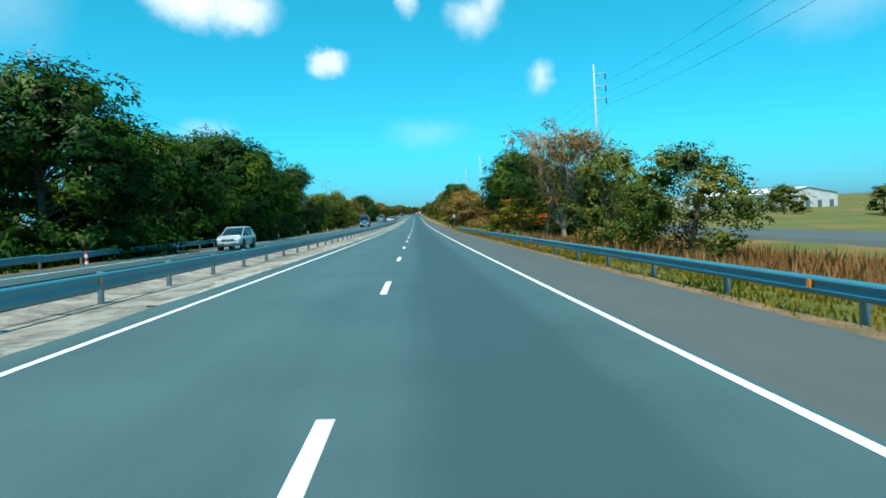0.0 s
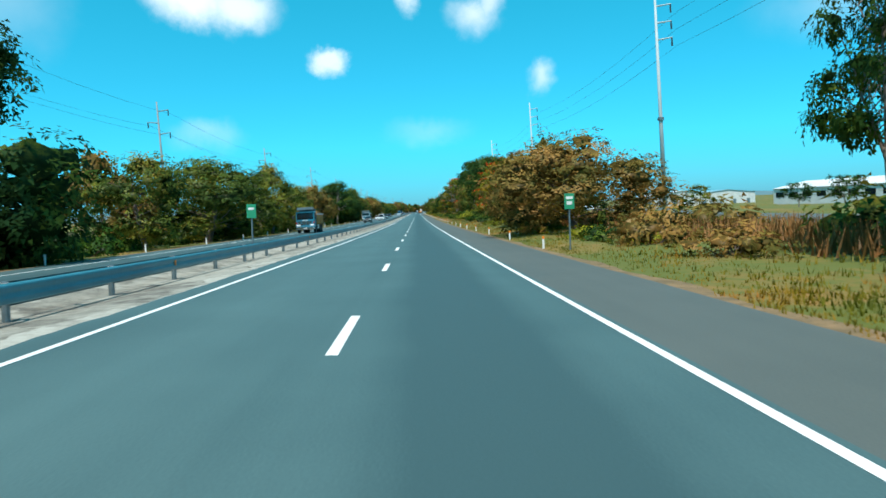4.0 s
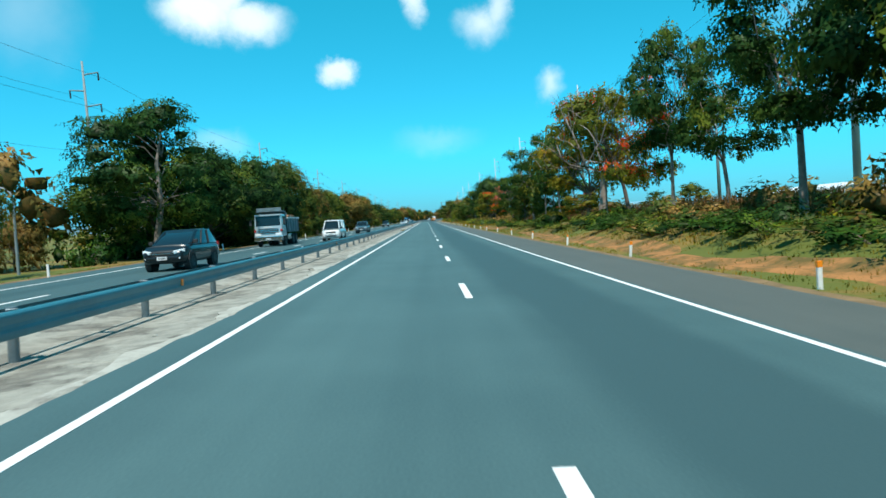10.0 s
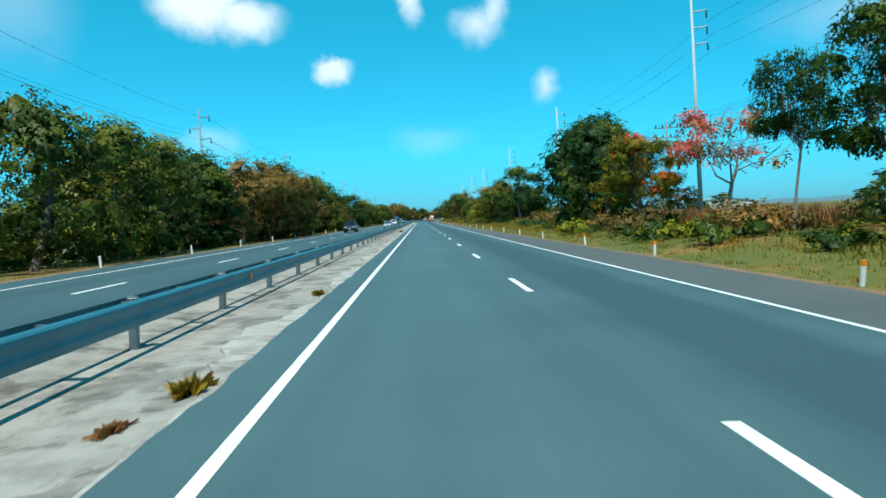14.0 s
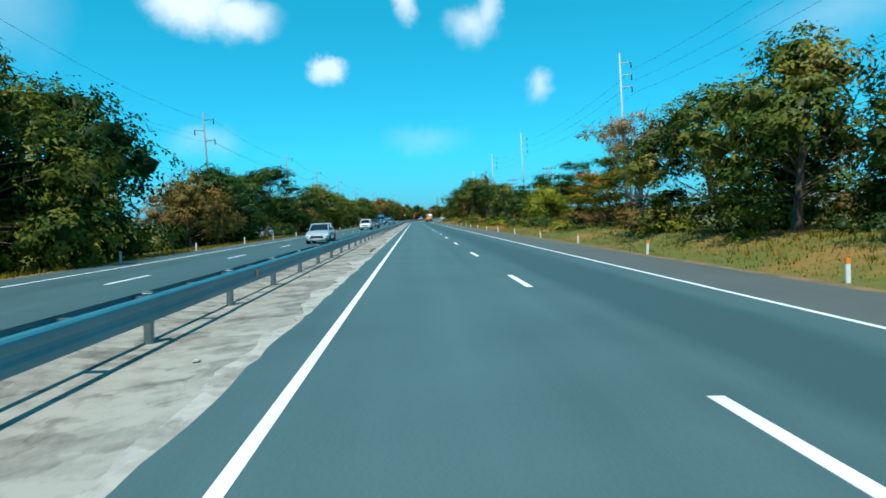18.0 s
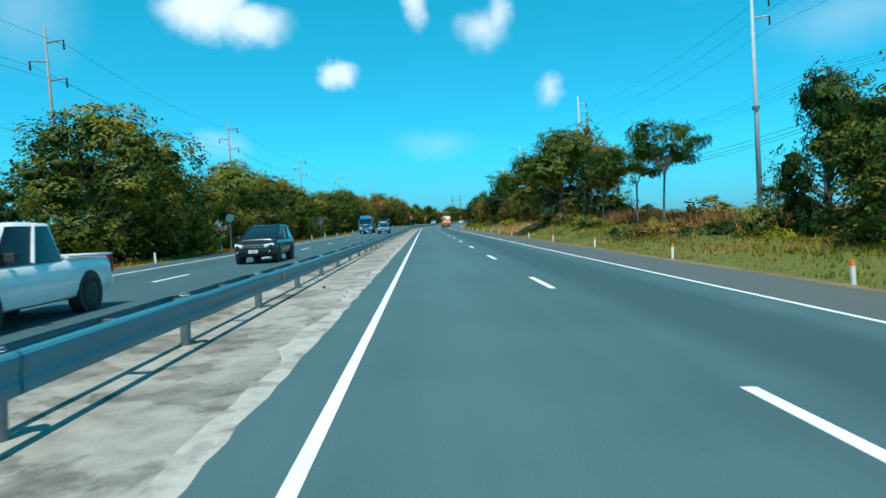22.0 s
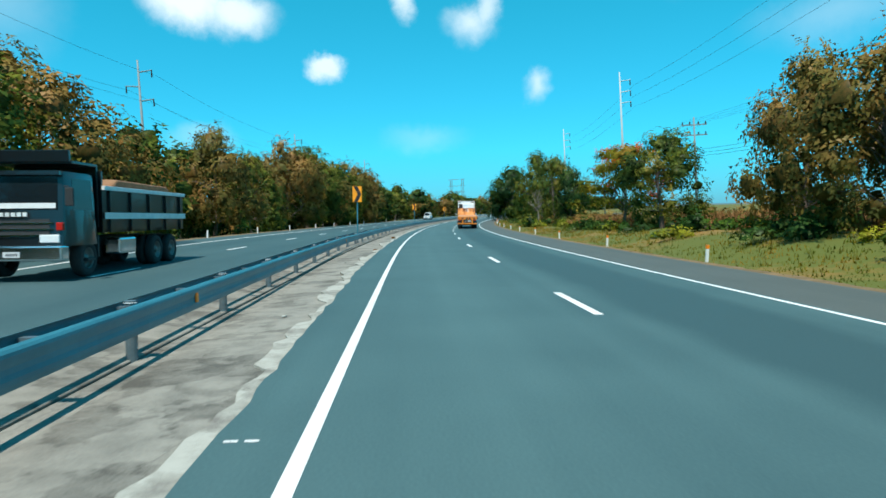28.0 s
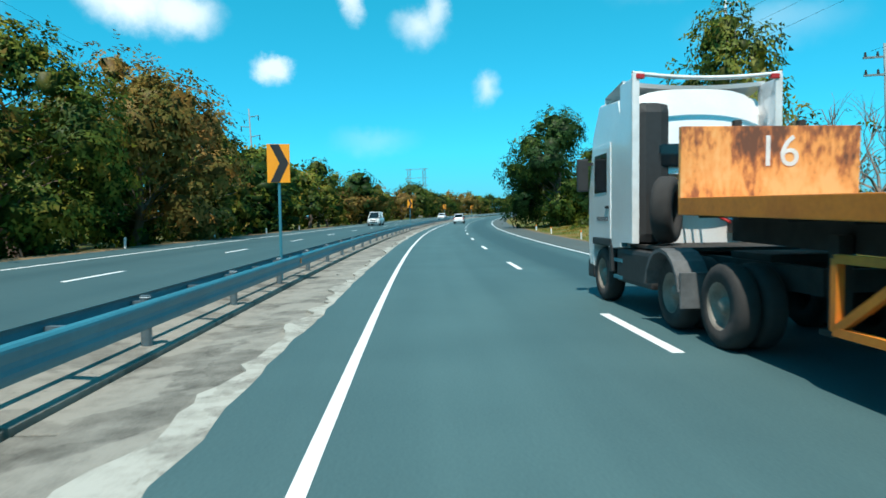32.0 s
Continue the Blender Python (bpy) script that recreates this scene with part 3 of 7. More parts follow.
mark_s = np.concatenate([np.arange(-300, 0, 20), np.arange(0, 860, 3), np.arange(860, 1640, 12)]).astype(float)
for nm, u0, wide, par in (("edge_line", -3.78, 0.122, road), ("edge_line", 3.815, 0.128, road), ("edge_line", -7.95, 0.15, road_far), ("edge_line", -15.1, 0.16, road_far)):
    strip(nm, mark_s, u0 - wide / 2, u0 + wide / 2, PAINT, 0.005, 0.003, par)
dash_mesh = mesh_of("lane_dash", [(-0.075, -3.0, 0.006), (0.075, -3.0, 0.006), (0.075, 0, 0.006), (-0.075, 0, 0.006), (-0.078, -3.01, 0), (0.078, -3.01, 0), (0.078, 0.01, 0), (-0.078, 0.01, 0)],
                    [(0, 1, 2, 3), (4, 5, 1, 0), (5, 6, 2, 1), (6, 7, 3, 2), (7, 4, 0, 3)], PAINT)
for k in range(-3, 82):
    for u0, off, gap, par in ((0.0, 0.0, 12.0, road), (-11.5, -0.8, 12.14, road_far)):
        d = new("lane_dash", dash_mesh)
        d.matrix_world = on_road(gap * k + off, u0, lift=0.001)
        d.parent = par

# cracks and dark repairs in the fast lane
OIL = material("oil_stain", (0.046, 0.090, 0.098), (0.036, 0.072, 0.080), 0.6, scale=6, bump=0.1)
TAR = material("tar_seal", (0.03, 0.05, 0.055), (0.022, 0.035, 0.04), 0.5, scale=6, bump=0.1)
for s0, s1, u0, u1, wide in ((452.0, 460.2, -0.88, -0.70, 0.035), (478.9, 482.3, -0.66, -0.62, 0.045), (460.0, 464.0, -0.70, -0.5, 0.02)):
    ss_ = np.arange(s0, s1, 0.18)
    mid = np.array([u0 + (u1 - u0) * (q - s0) / (s1 - s0) + 0.07 * noise.noise((q * 1.7, 1, 1)) + 0.03 * noise.noise((q * 6, 4, 1)) for q in ss_])
    w_ = np.array([wide * (0.5 + 0.9 * abs(noise.noise((q * 2.3, 7, 1)))) for q in ss_])
    strip("road_crack", ss_, mid - w_ * 0.8, mid + w_ * 0.8, TAR, 0.004, 0.002, road)
for s0, u0, a_, b_ in ((456.5, -3.1, 0.17, 0.26), (458.4, -3.0, 0.09, 0.9), (460.0, -2.9, 0.07, 0.7)):
    ring = [(0.0, 0.0, 0.004)] + [(a_ * math.cos(q) * (1 + 0.3 * noise.noise((math.cos(q) * 2, math.sin(q) * 2, s0))), b_ * math.sin(q), 0.004) for q in (math.tau * i / 18 for i in range(18))]
    d = new("road_stain", mesh_of("road_stain", ring, [(0, i + 1, (i + 1) % 18 + 1) for i in range(18)], OIL))
    d.matrix_world = on_road(s0, u0, lift=0.001)
    d.parent = road

# a dark rectangular patch in the slow lane
PATCH = road_material("dark_asphalt", (0.028, 0.064, 0.072), (0.018, 0.044, 0.05))
ss_ = np.arange(193.1, 195.55, 0.06)
strip("road_patch", ss_, np.array([0.20 - (0.07 if q < 193.22 else 0) + 0.015 * noise.noise((q * 5, 1, 1)) for q in ss_]), np.array([1.95 + 0.10 * (195.5 - q) + 0.03 * noise.noise((q * 4, 6, 1)) for q in ss_]), PATCH, 0.003, 0.002, road)

# short painted marks left beside the edge line
for s0, u0, wide in ((663.4, -4.33, 0.10), (663.4, -4.18, 0.10), (264.25, -4.14, 0.09), (264.25, -4.02, 0.08), (503.6, -4.38, 0.10), (503.6, -4.2, 0.10)):
    d = new("paint_mark", mesh_of("paint_mark", [(-wide / 2, -0.02, 0.004), (wide / 2, -0.02, 0.004), (wide / 2, 0.02, 0.004), (-wide / 2, 0.02, 0.004)], [(0, 1, 2, 3)], PAINT))
    d.matrix_world = on_road(s0, u0, lift=0.001)
    d.parent = road

# ---- median: concrete slabs, mortar strips, twin steel rail ----
median = root("median", "pale cracked concrete median strip under the guard rail", "median", kind="structure")


def slab_mesh(w, l, mat):
    bm = boxes((-w / 2, w / 2, -l / 2, l / 2, -0.15, 0.0))
    bmesh.ops.bevel(bm, geom=[e for e in bm.edges if all(v.co.z > -0.01 for v in e.verts)], offset=0.012, segments=1, affect="EDGES")
    me = bpy.data.meshes.new("slab")
    bm.to_mesh(me)
    bm.free()
    me.materials.append(mat)
    return me


slabs = [(1.62, -5.22, 8.0, 0.0, -0.066, -3.6), (0.44, -6.18, 4.0, 1.0, -0.128, 0.0), (1.10, -6.98, 8.0, 3.0, -0.085, 4.2)]
for w_, u0, long, off, low, tilt in slabs:
    pale_slab, old_slab = slab_mesh(w_, long - 0.03, CONCRETE), slab_mesh(w_, long - 0.03, CONCRETE_OLD)
    for k in range(int(-24 / long), int(960 / long)):
        d = new("slab", old_slab if k * long > 655 else pale_slab)
        d.matrix_world = on_road(k * long + off, u0, lift=low + 0.006 * (rng.random() - 0.5)) @ pose(0, 0, 0, 0, tilt + 0.2 * (rng.random() - 0.5), 0)
        d.parent = median
# ragged pale mortar along the edge of the asphalt
pale_s = np.arange(20, 835, 0.3)
pl = np.array([float(np.interp(s, fine_s, edge)) - 0.05 - max(0.0, 0.20 + 0.55 * noise.noise((s * 0.21, 3, 7)) + 0.22 * noise.noise((s * 0.8, 3, 2)) + 0.14 * noise.noise((s * 2.6, 1, 2)) + 0.10 * noise.noise((s * 1.37, 1, 6))) for s in pale_s])
pr = np.array([float(np.interp(s, fine_s, edge)) + 0.02 for s in pale_s])
strip("mortar_strip", pale_s, np.minimum(pl, pr - 0.02), pr, CONCRETE_PALE, -0.006, 0.07, median)

# W-shaped rail
W_PROFILE = [(-0.004, 0.0), (0.018, 0.012), (0.034, 0.06), (0.038, 0.105), (0.026, 0.15), (0.024, 0.20), (0.038, 0.25), (0.046, 0.295), (0.040, 0.325), (0.018, 0.350), (-0.012, 0.366)]


def beam_mesh(length, side):
    vs, fs = [], []
    m_ = len(W_PROFILE)
    for y in (-length / 2, length / 2):
        for off in (0.0, -0.006):
            for px, pz in W_PROFILE:
                vs.append((side * (px + off), y, pz))
    for i in range(m_ - 1):
        fs += [(i, i + 1, 2 * m_ + i + 1, 2 * m_ + i), (m_ + i + 1, m_ + i, 3 * m_ + i, 3 * m_ + i + 1)]
    fs += [(0, 2 * m_, 3 * m_, m_), (m_ - 1, 2 * m_ - 1, 4 * m_ - 1, 3 * m_ - 1)]
    if side < 0:
        fs = [f[::-1] for f in fs]
    return mesh_of("beam", vs, fs, STEEL, smooth=False)


def rail_post(round_post):
    bm = bmesh.new()
    if round_post:
        tube(bm, (0, 0, -0.3), (0, 0, 0.61), 0.07, sides=12)
    else:
        for d in ((-0.06, 0.06, -0.05, -0.042, -0.3, 0.62), (-0.06, -0.052, -0.05, 0.03, -0.3, 0.62), (0.052, 0.06, -0.05, 0.03, -0.3, 0.62)):
            box(bm, *d)
    me = bpy.data.meshes.new("post")
    bm.to_mesh(me)
    bm.free()
    me.materials.append(STEEL_DARK)
    return me


def cap_mesh():
    bm = tube(bmesh.new(), (0, 0, 0.585), (0, 0, 0.60), 0.078, 0.062, 12)
    me = bpy.data.meshes.new("cap")
    bm.to_mesh(me)
    bm.free()
    me.materials.append(CAP_GREY)
    return me


def reflector_mesh():
    bm = boxes((-0.012, 0.012, -0.045, 0.045, 0.0, 0.12), (-0.012, 0.012, -0.03, 0.03, 0.12, 0.14))
    me = bpy.data.meshes.new("reflector")
    bm.to_mesh(me)
    bm.free()
    me.materials.append(ORANGE)
    return me


BEAM_R, BEAM_L, POST, POST_C, CAP, REFL = beam_mesh(4.03, 1), beam_mesh(4.03, -1), rail_post(True), rail_post(False), cap_mesh(), reflector_mesh()
SPACER = mesh_of("spacer", [(x, y, z) for x in (-0.165, 0.165) for y in (-0.04, 0.04) for z in (0.40, 0.54)], [(0, 1, 3, 2), (4, 6, 7, 5), (0, 4, 5, 1), (2, 3, 7, 6), (0, 2, 6, 4), (1, 5, 7, 3)], STEEL_DARK)


def child(name, me, m, parent):
    ob = new(name, me)
    ob.matrix_world = m
    ob.parent = parent
    return ob


# rail by stretches of about 100 m, bolted end to end
posts_at, pitch = 411.85, 3.9825
k0 = int((-26 - posts_at) / pitch)
for first in range(k0, k0 + 230, 25):
    rail = root("guard_rail", "twin galvanised steel guard rail on round posts along the median", "guard rail", "median guard rail")
    for k in range(first, min(first + 25, k0 + 230)):
        s = posts_at + pitch * k
        mid = rail_mid(s)
        sunk = rail_lift(s) - 0.222
        child("post", POST, on_road(s, mid, lift=sunk), rail)
        child("cap", CAP, on_road(s, mid, lift=sunk), rail)
        yaw = -math.degrees(math.atan((rail_mid(s + 4) - mid) / 4))
        child("beam", BEAM_R, on_road(s + 2, rail_mid(s + 2) + 0.165, yaw, rail_lift(s + 2)), rail)
        child("beam", BEAM_L, on_road(s + 2, rail_mid(s + 2) - 0.165, yaw, rail_lift(s + 2)), rail)
        child("spacer", SPACER, on_road(s, mid, lift=sunk), rail)
        child("spacer", SPACER, on_road(s + 2, rail_mid(s + 2), lift=sunk), rail)
        if k % 6 == (1 if 200 < s < 640 else 4):
            d = -0.4 if s < 200 else 1.4 if s < 640 else 1.85
            child("reflector", REFL, on_road(s + d, rail_mid(s + d) + 0.215, lift=rail_lift(s + d) + 0.12), rail)

# single rail on the right verge, up to where the bank begins
rail = root("guard_rail", "weathered single-sided steel guard rail on the verge", "guard rail")
for k in range(-7, 26):
    s = 60.9 + 4.1 * (k - 15)
    if s > 101:
        break
    child("post", POST_C, on_road(s, 7.2, lift=-0.05), rail)
    child("beam", BEAM_L, on_road(s + 2, 7.1, lift=0.32) @ Matrix.Diagonal((1.8, 1.03, 0.8, 1)), rail)
    if k % 6 == 4:
        child("reflector", REFL, on_road(s + 1.0, 7.0, lift=0.42), rail)
# rail on the far verge of the opposite carriageway
rail = root("guard_rail", "dull steel guard rail beyond the opposite carriageway", "guard rail")
for k in range(-5, 21):
    s = 4.0 * k
    child("post", POST_C, spot(s, -18.3), rail)
    if s < 78:
        child("beam", BEAM_R, spot(s + 2, -18.2, ground_z(s + 2, -18.2) + 0.42), rail)

# ---- trees and undergrowth ----
def sprays(r, centres, count, leaf, fan=6, droop=0.25, shell=0.65):
    """Leaf sprays through ellipsoid clumps (x, y, z, rx, ry, rz): returns vertices and faces of small bent leaves on twigs."""
    c = np.array(centres)
    w = c[:, 3] * c[:, 4] + c[:, 3] * c[:, 5]
    pick = r.choice(len(c), count, p=w / w.sum())
    v = r.normal(size=(count, 3))
    v /= np.linalg.norm(v, axis=1)[:, None]
    rad = shell + (1 - shell) * r.random((count, 1)) ** 0.5
    rad = np.where(r.random((count, 1)) < 0.1, r.random((count, 1)), rad)
    o = c[pick, :3] + v * rad * c[pick, 3:6]
    up = np.array([0.0, 0.0, 1.0])
    face = v * 0.85 + up * 0.45 + r.normal(size=(count, 3)) * 0.24
    face /= np.linalg.norm(face, axis=1)[:, None]
    out = v * 0.6 + r.normal(size=(count, 3)) * 0.7 - up * droop
    out -= face * (out * face).sum(1)[:, None] * 0.8
    out /= np.linalg.norm(out, axis=1)[:, None] + 1e-6
    side = np.cross(face, out)
    vs = []
    for i in range(fan):
        f = (i // 2 + 0.4) / (fan / 2)
        sg = 1 if i % 2 else -1
        L = leaf * (0.7 + 0.6 * r.random((count, 1)))
        a = out * 0.55 + side * sg * 0.85 + r.normal(size=(count, 3)) * 0.22
        a /= np.linalg.norm(a, axis=1)[:, None]
        b = np.cross(a, face + r.normal(size=(count, 3)) * 0.14)
        b /= np.linalg.norm(b, axis=1)[:, None]
        p = o + out * (f * leaf * 2.0)
        tip = p + a * L
        tip[:, 2] -= L[:, 0] * 0.15
        m = p + a * L * 0.2
        vs += [m + b * L * 0.30, tip, m - b * L * 0.30]
    allv = np.stack(vs, 1).reshape(-1, 3)
    fc = np.arange(len(allv)).reshape(-1, 3)
    return allv, fc


BALL = bmesh.new()
bmesh.ops.create_icosphere(BALL, subdivisions=1, radius=1.0)
BALL_V = np.array([v.co[:] for v in BALL.verts])
BALL_F = np.array([[v.index for v in f.verts] for f in BALL.faces])
BALL.free()


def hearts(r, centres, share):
    """An added ragged lump in the middle of each clump that lets no light through."""
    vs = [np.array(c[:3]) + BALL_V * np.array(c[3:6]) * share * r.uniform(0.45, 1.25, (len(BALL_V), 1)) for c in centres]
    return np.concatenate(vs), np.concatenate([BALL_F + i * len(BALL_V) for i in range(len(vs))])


def foliage_mesh(name, lv, lf, kind, r, centres, share):
    """Leaves round the opaque lumps, coloured as shade, of their clumps; each leaf is shaded along the swell of its
    clump and of the whole crown.
    """
    c = np.array(centres)
    mid = np.append(c[:, :2].mean(0), c[:, 2].min() * 0.35 + c[:, 2].max() * 0.65 - 0.8)
    reach = np.maximum(np.ptp(c[:, :3], axis=0) / 2 + c[:, 3:6].mean(0), 0.3)

    def swell(p):
        gap = (p[:, None, :] - c[None, :, :3]) / c[None, :, 3:6]
        near = gap[np.arange(len(p)), (gap ** 2).sum(2).argmin(1)]
        near /= np.linalg.norm(near, axis=1)[:, None] + 1e-6
        whole = (p - mid) / reach
        whole /= np.linalg.norm(whole, axis=1)[:, None] + 1e-6
        both = near * 0.75 + whole * 0.6
        return both / (np.linalg.norm(both, axis=1)[:, None] + 1e-6)
    tri = lv[lf]
    out = swell(tri.mean(1))
    geo = np.cross(tri[:, 1] - tri[:, 0], tri[:, 2] - tri[:, 0])
    geo /= np.linalg.norm(geo, axis=1)[:, None] + 1e-9
    turned = (geo * out).sum(1) < 0
    lf = np.where(turned[:, None], lf[:, ::-1], lf)
    geo[turned] *= -1
    nrm = np.repeat(out * 0.72 + geo * 0.42, 3, axis=0)
    v, f, kinds = lv, lf, np.zeros(len(lf), np.int32)
    # the lumps take the darkened leaf copy, so the crown's depths look shaded
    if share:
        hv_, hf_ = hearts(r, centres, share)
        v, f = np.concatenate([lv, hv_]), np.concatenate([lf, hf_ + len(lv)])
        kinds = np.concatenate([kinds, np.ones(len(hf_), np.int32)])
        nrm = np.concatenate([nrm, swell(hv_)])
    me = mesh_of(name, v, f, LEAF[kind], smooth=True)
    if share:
        me.materials.append(INNER_SHADE[kind])
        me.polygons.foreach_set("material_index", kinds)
    nrm /= np.linalg.norm(nrm, axis=1)[:, None] + 1e-9
    me.normals_split_custom_set_from_vertices(nrm.tolist())
    return me


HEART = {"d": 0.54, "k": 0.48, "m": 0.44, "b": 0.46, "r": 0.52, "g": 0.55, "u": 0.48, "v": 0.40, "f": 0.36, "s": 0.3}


def limb(vs, fs, pts, radii, sides=6):
    """A tapering limb through the points."""
    base = len(vs)
    for i, (p, q) in enumerate(zip(pts, radii)):
        d = (pts[min(i + 1, len(pts) - 1)] - pts[max(i - 1, 0)]).normalized()
        e = d.orthogonal().normalized()
        f = d.cross(e)
        for k in range(sides):
            a = math.tau * k / sides
            vs.append(p + (e * math.cos(a) + f * math.sin(a)) * q)
    for i in range(len(pts) - 1):
        for k in range(sides):
            a, b = base + i * sides + k, base + i * sides + (k + 1) % sides
            fs.append((a, b, b + sides, a + sides))


KINDS = {  # height, radius, clear trunk, clumps, clump size, flatness, sprays, leaf, label
    "d": (11, 4.6, 0.08, 44, 1.8, 0.8, 2500, 0.26, "tall dense dark green roadside tree"),
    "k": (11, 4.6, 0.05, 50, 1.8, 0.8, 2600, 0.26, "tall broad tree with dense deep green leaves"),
    "m": (9, 4.6, 0.17, 38, 1.4, 0.75, 2200, 0.23, "spreading roadside tree with olive and brown leaves"),
    "u": (10, 4.4, 0.33, 30, 1.3, 0.36, 2500, 0.20, "umbrella-shaped tree with feathery tiers of leaves"),
    "v": (9, 3.4, 0.48, 24, 1.15, 0.30, 1900, 0.18, "slender umbrella tree with a high clear trunk and feathery leaves"),
    "r": (9.8, 4.6, 0.30, 34, 1.5, 0.5, 2600, 0.21, "broad round-crowned tree with dark feathery leaves"),
    "f": (9, 4.6, 0.22, 34, 1.35, 0.30, 2300, 0.20, "flame tree with red blossom among yellow-green leaves"),
    "b": (7.5, 4.6, 0.12, 32, 1.35, 0.8, 2300, 0.21, "bushy tree turning rusty brown in the dry season"),
    "s": (9.5, 4.6, 0.20, 42, 1.05, 0.7, 2000, 0.22, "thin-leaved roadside tree with open branches"),
    "y": (9, 4.2, 0.13, 46, 0.95, 0.55, 1300, 0.18, "dry vase-shaped tree with brownish leaves on pale upright branches"),
    "g": (4.8, 2.8, 0.16, 20, 1.15, 0.65, 2600, 0.16, "small rounded tree with fresh yellow-green leaves"),
    "p": (8, 3.6, 0.35, 26, 0.8, 0.4, 260, 0.22, "nearly leafless flame tree topped with coral blossom"),
    "x": (7.5, 2.2, 0.30, 16, 0.5, 0.6, 45, 0.2, "bare dead tree with forked grey branches"),
}
made_trees = {}


def build_tree(kind, variant, sparse, big):
    """One tree: trunk with limbs, crown of leaf sprays, and blossom where it flowers."""
    hgt, rad, clear, clumps, size, flat, count, leaf, label = KINDS[kind]
    seed = sum(map(ord, kind)) * 17 + variant * 101
    r, q = np.random.default_rng(seed), random.Random(seed)
    name = "flame_tree" if kind in "fp" else "dead_tree" if kind == "x" else "tree"
    t = root(name, label, "tree", "roadside trees")
    vs, fs = [], []
    fork = hgt * clear * (0.9 + 0.25 * q.random())
    lean = Vector((q.uniform(-0.5, 0.5), q.uniform(-0.5, 0.5), 0))
    top = lean + Vector((0, 0, fork))
    thick = {"x": 0.02, "u": 0.018, "v": 0.014, "f": 0.020, "p": 0.018, "r": 0.022}.get(kind, 0.026) * hgt
    limb(vs, fs, [Vector((0, 0, -0.4)), Vector((0, 0, 0.1)), lean * 0.4 + Vector((0, 0, fork * 0.5)), top], [thick * 1.5, thick * 1.1, thick * 0.85, thick * 0.75], 8)
    tiers = {"u": 4, "v": 3, "f": 4, "p": 2}.get(kind, 0)
    tips, centres = [], []
    mains = q.randint(4, 6)
    for i in range(clumps):
        a = math.tau * (i / clumps * mains + q.uniform(-0.08, 0.08))
        if tiers:
            level = (i % tiers + q.uniform(0.0, 0.5)) / tiers
            z = fork + (hgt - fork - size * flat) * (0.08 + 0.92 * level if kind in "uf" else 0.25 + 0.75 * level)
            rr = rad * (0.62 + 0.38 * math.sin(math.pi * min(1.0, 0.15 + 0.85 * level)) if kind in "uv" else 1.0 - 0.45 * level) * math.sqrt(q.uniform(0.15, 1.0)) * 0.92
        elif kind == "y":
            w = math.sqrt(q.random())
            z = hgt * (0.42 + 0.52 * w)
            rr = rad * (0.15 + 0.85 * w) * math.sqrt(q.uniform(0.08, 1.0))
        else:
            w = q.random()
            z = fork * 0.75 + (hgt - fork * 0.75 - size * flat) * w
            bulge = math.sin(math.pi * min(1, 0.22 + 0.80 * w)) ** 0.6
            rr = (rad - size * 0.6) * bulge * (0.55 + 0.5 * math.sqrt(q.random()))
        p = Vector((math.cos(a) * rr, math.sin(a) * rr, z))
        p += Vector((q.uniform(-0.4, 0.4), q.uniform(-0.4, 0.4), q.uniform(-0.3, 0.3)))
        k = size * q.uniform(0.65, 1.25)
        centres.append((*p, k, k * q.uniform(0.8, 1.1), k * flat * q.uniform(0.8, 1.2)))
        tips.append(p)
    leader = Vector((lean.x * 2 + q.uniform(-0.4, 0.4), lean.y * 2 + q.uniform(-0.4, 0.4), hgt * 0.82))
    if kind in "dkmbsgr":
        limb(vs, fs, [top, top.lerp(leader, 0.5) + Vector((q.uniform(-0.3, 0.3), q.uniform(-0.3, 0.3), 0)), leader], [thick * 0.75, thick * 0.5, thick * 0.15], 6)
    for i, p in enumerate(tips[:14] if sparse else tips):
        start = top + Vector((0, 0, -fork * 0.12 * q.random()))
        if kind in "dkmbsgr":
            z0 = max(fork, p.z - 0.45 * math.hypot(p.x, p.y) - 0.4)
            start = top.lerp(leader, min(1.0, (z0 - fork) / (leader.z - fork)))
        elif i >= mains and tips[i % mains].z < p.z + 1.0:
            start = top.lerp(tips[i % mains], q.uniform(0.25, 0.6))
        bend = 0.14 * (p - start).length
        mid = start.lerp(p, 0.55) + Vector((q.uniform(-bend, bend), q.uniform(-bend, bend), q.uniform(-0.1, 1.2) * bend))
        knee = start.lerp(mid, 0.5) + Vector((q.uniform(-bend, bend), q.uniform(-bend, bend), q.uniform(-0.4, 0.8) * bend))
        w0 = thick * (0.24 if kind in "dkmbsgr" or i >= mains else 0.5)
        limb(vs, fs, [start, knee, mid, p], [w0, w0 * 0.7, w0 * 0.45, w0 * 0.15], 4 if w0 > 0.06 else 3)
        if kind in "xyps":
            for _ in range(4):
                e = p + Vector((q.uniform(-0.9, 0.9), q.uniform(-0.9, 0.9), q.uniform(0.1, 1.1)))
                limb(vs, fs, [mid.lerp(p, q.uniform(0.2, 1)), p.lerp(e, 0.5) + Vector((0, 0, 0.15)), e], [w0 * 0.4, w0 * 0.25, w0 * 0.08], 3)
    trunk = new("trunk", mesh_of("trunk", vs, fs, BARK_PALE if kind in "xypurv" else BARK, smooth=True))
    trunk.parent = t
    n = int(count * (0.11 if sparse else (0.77 if kind in "dk" else 0.65) * big ** 1.5))
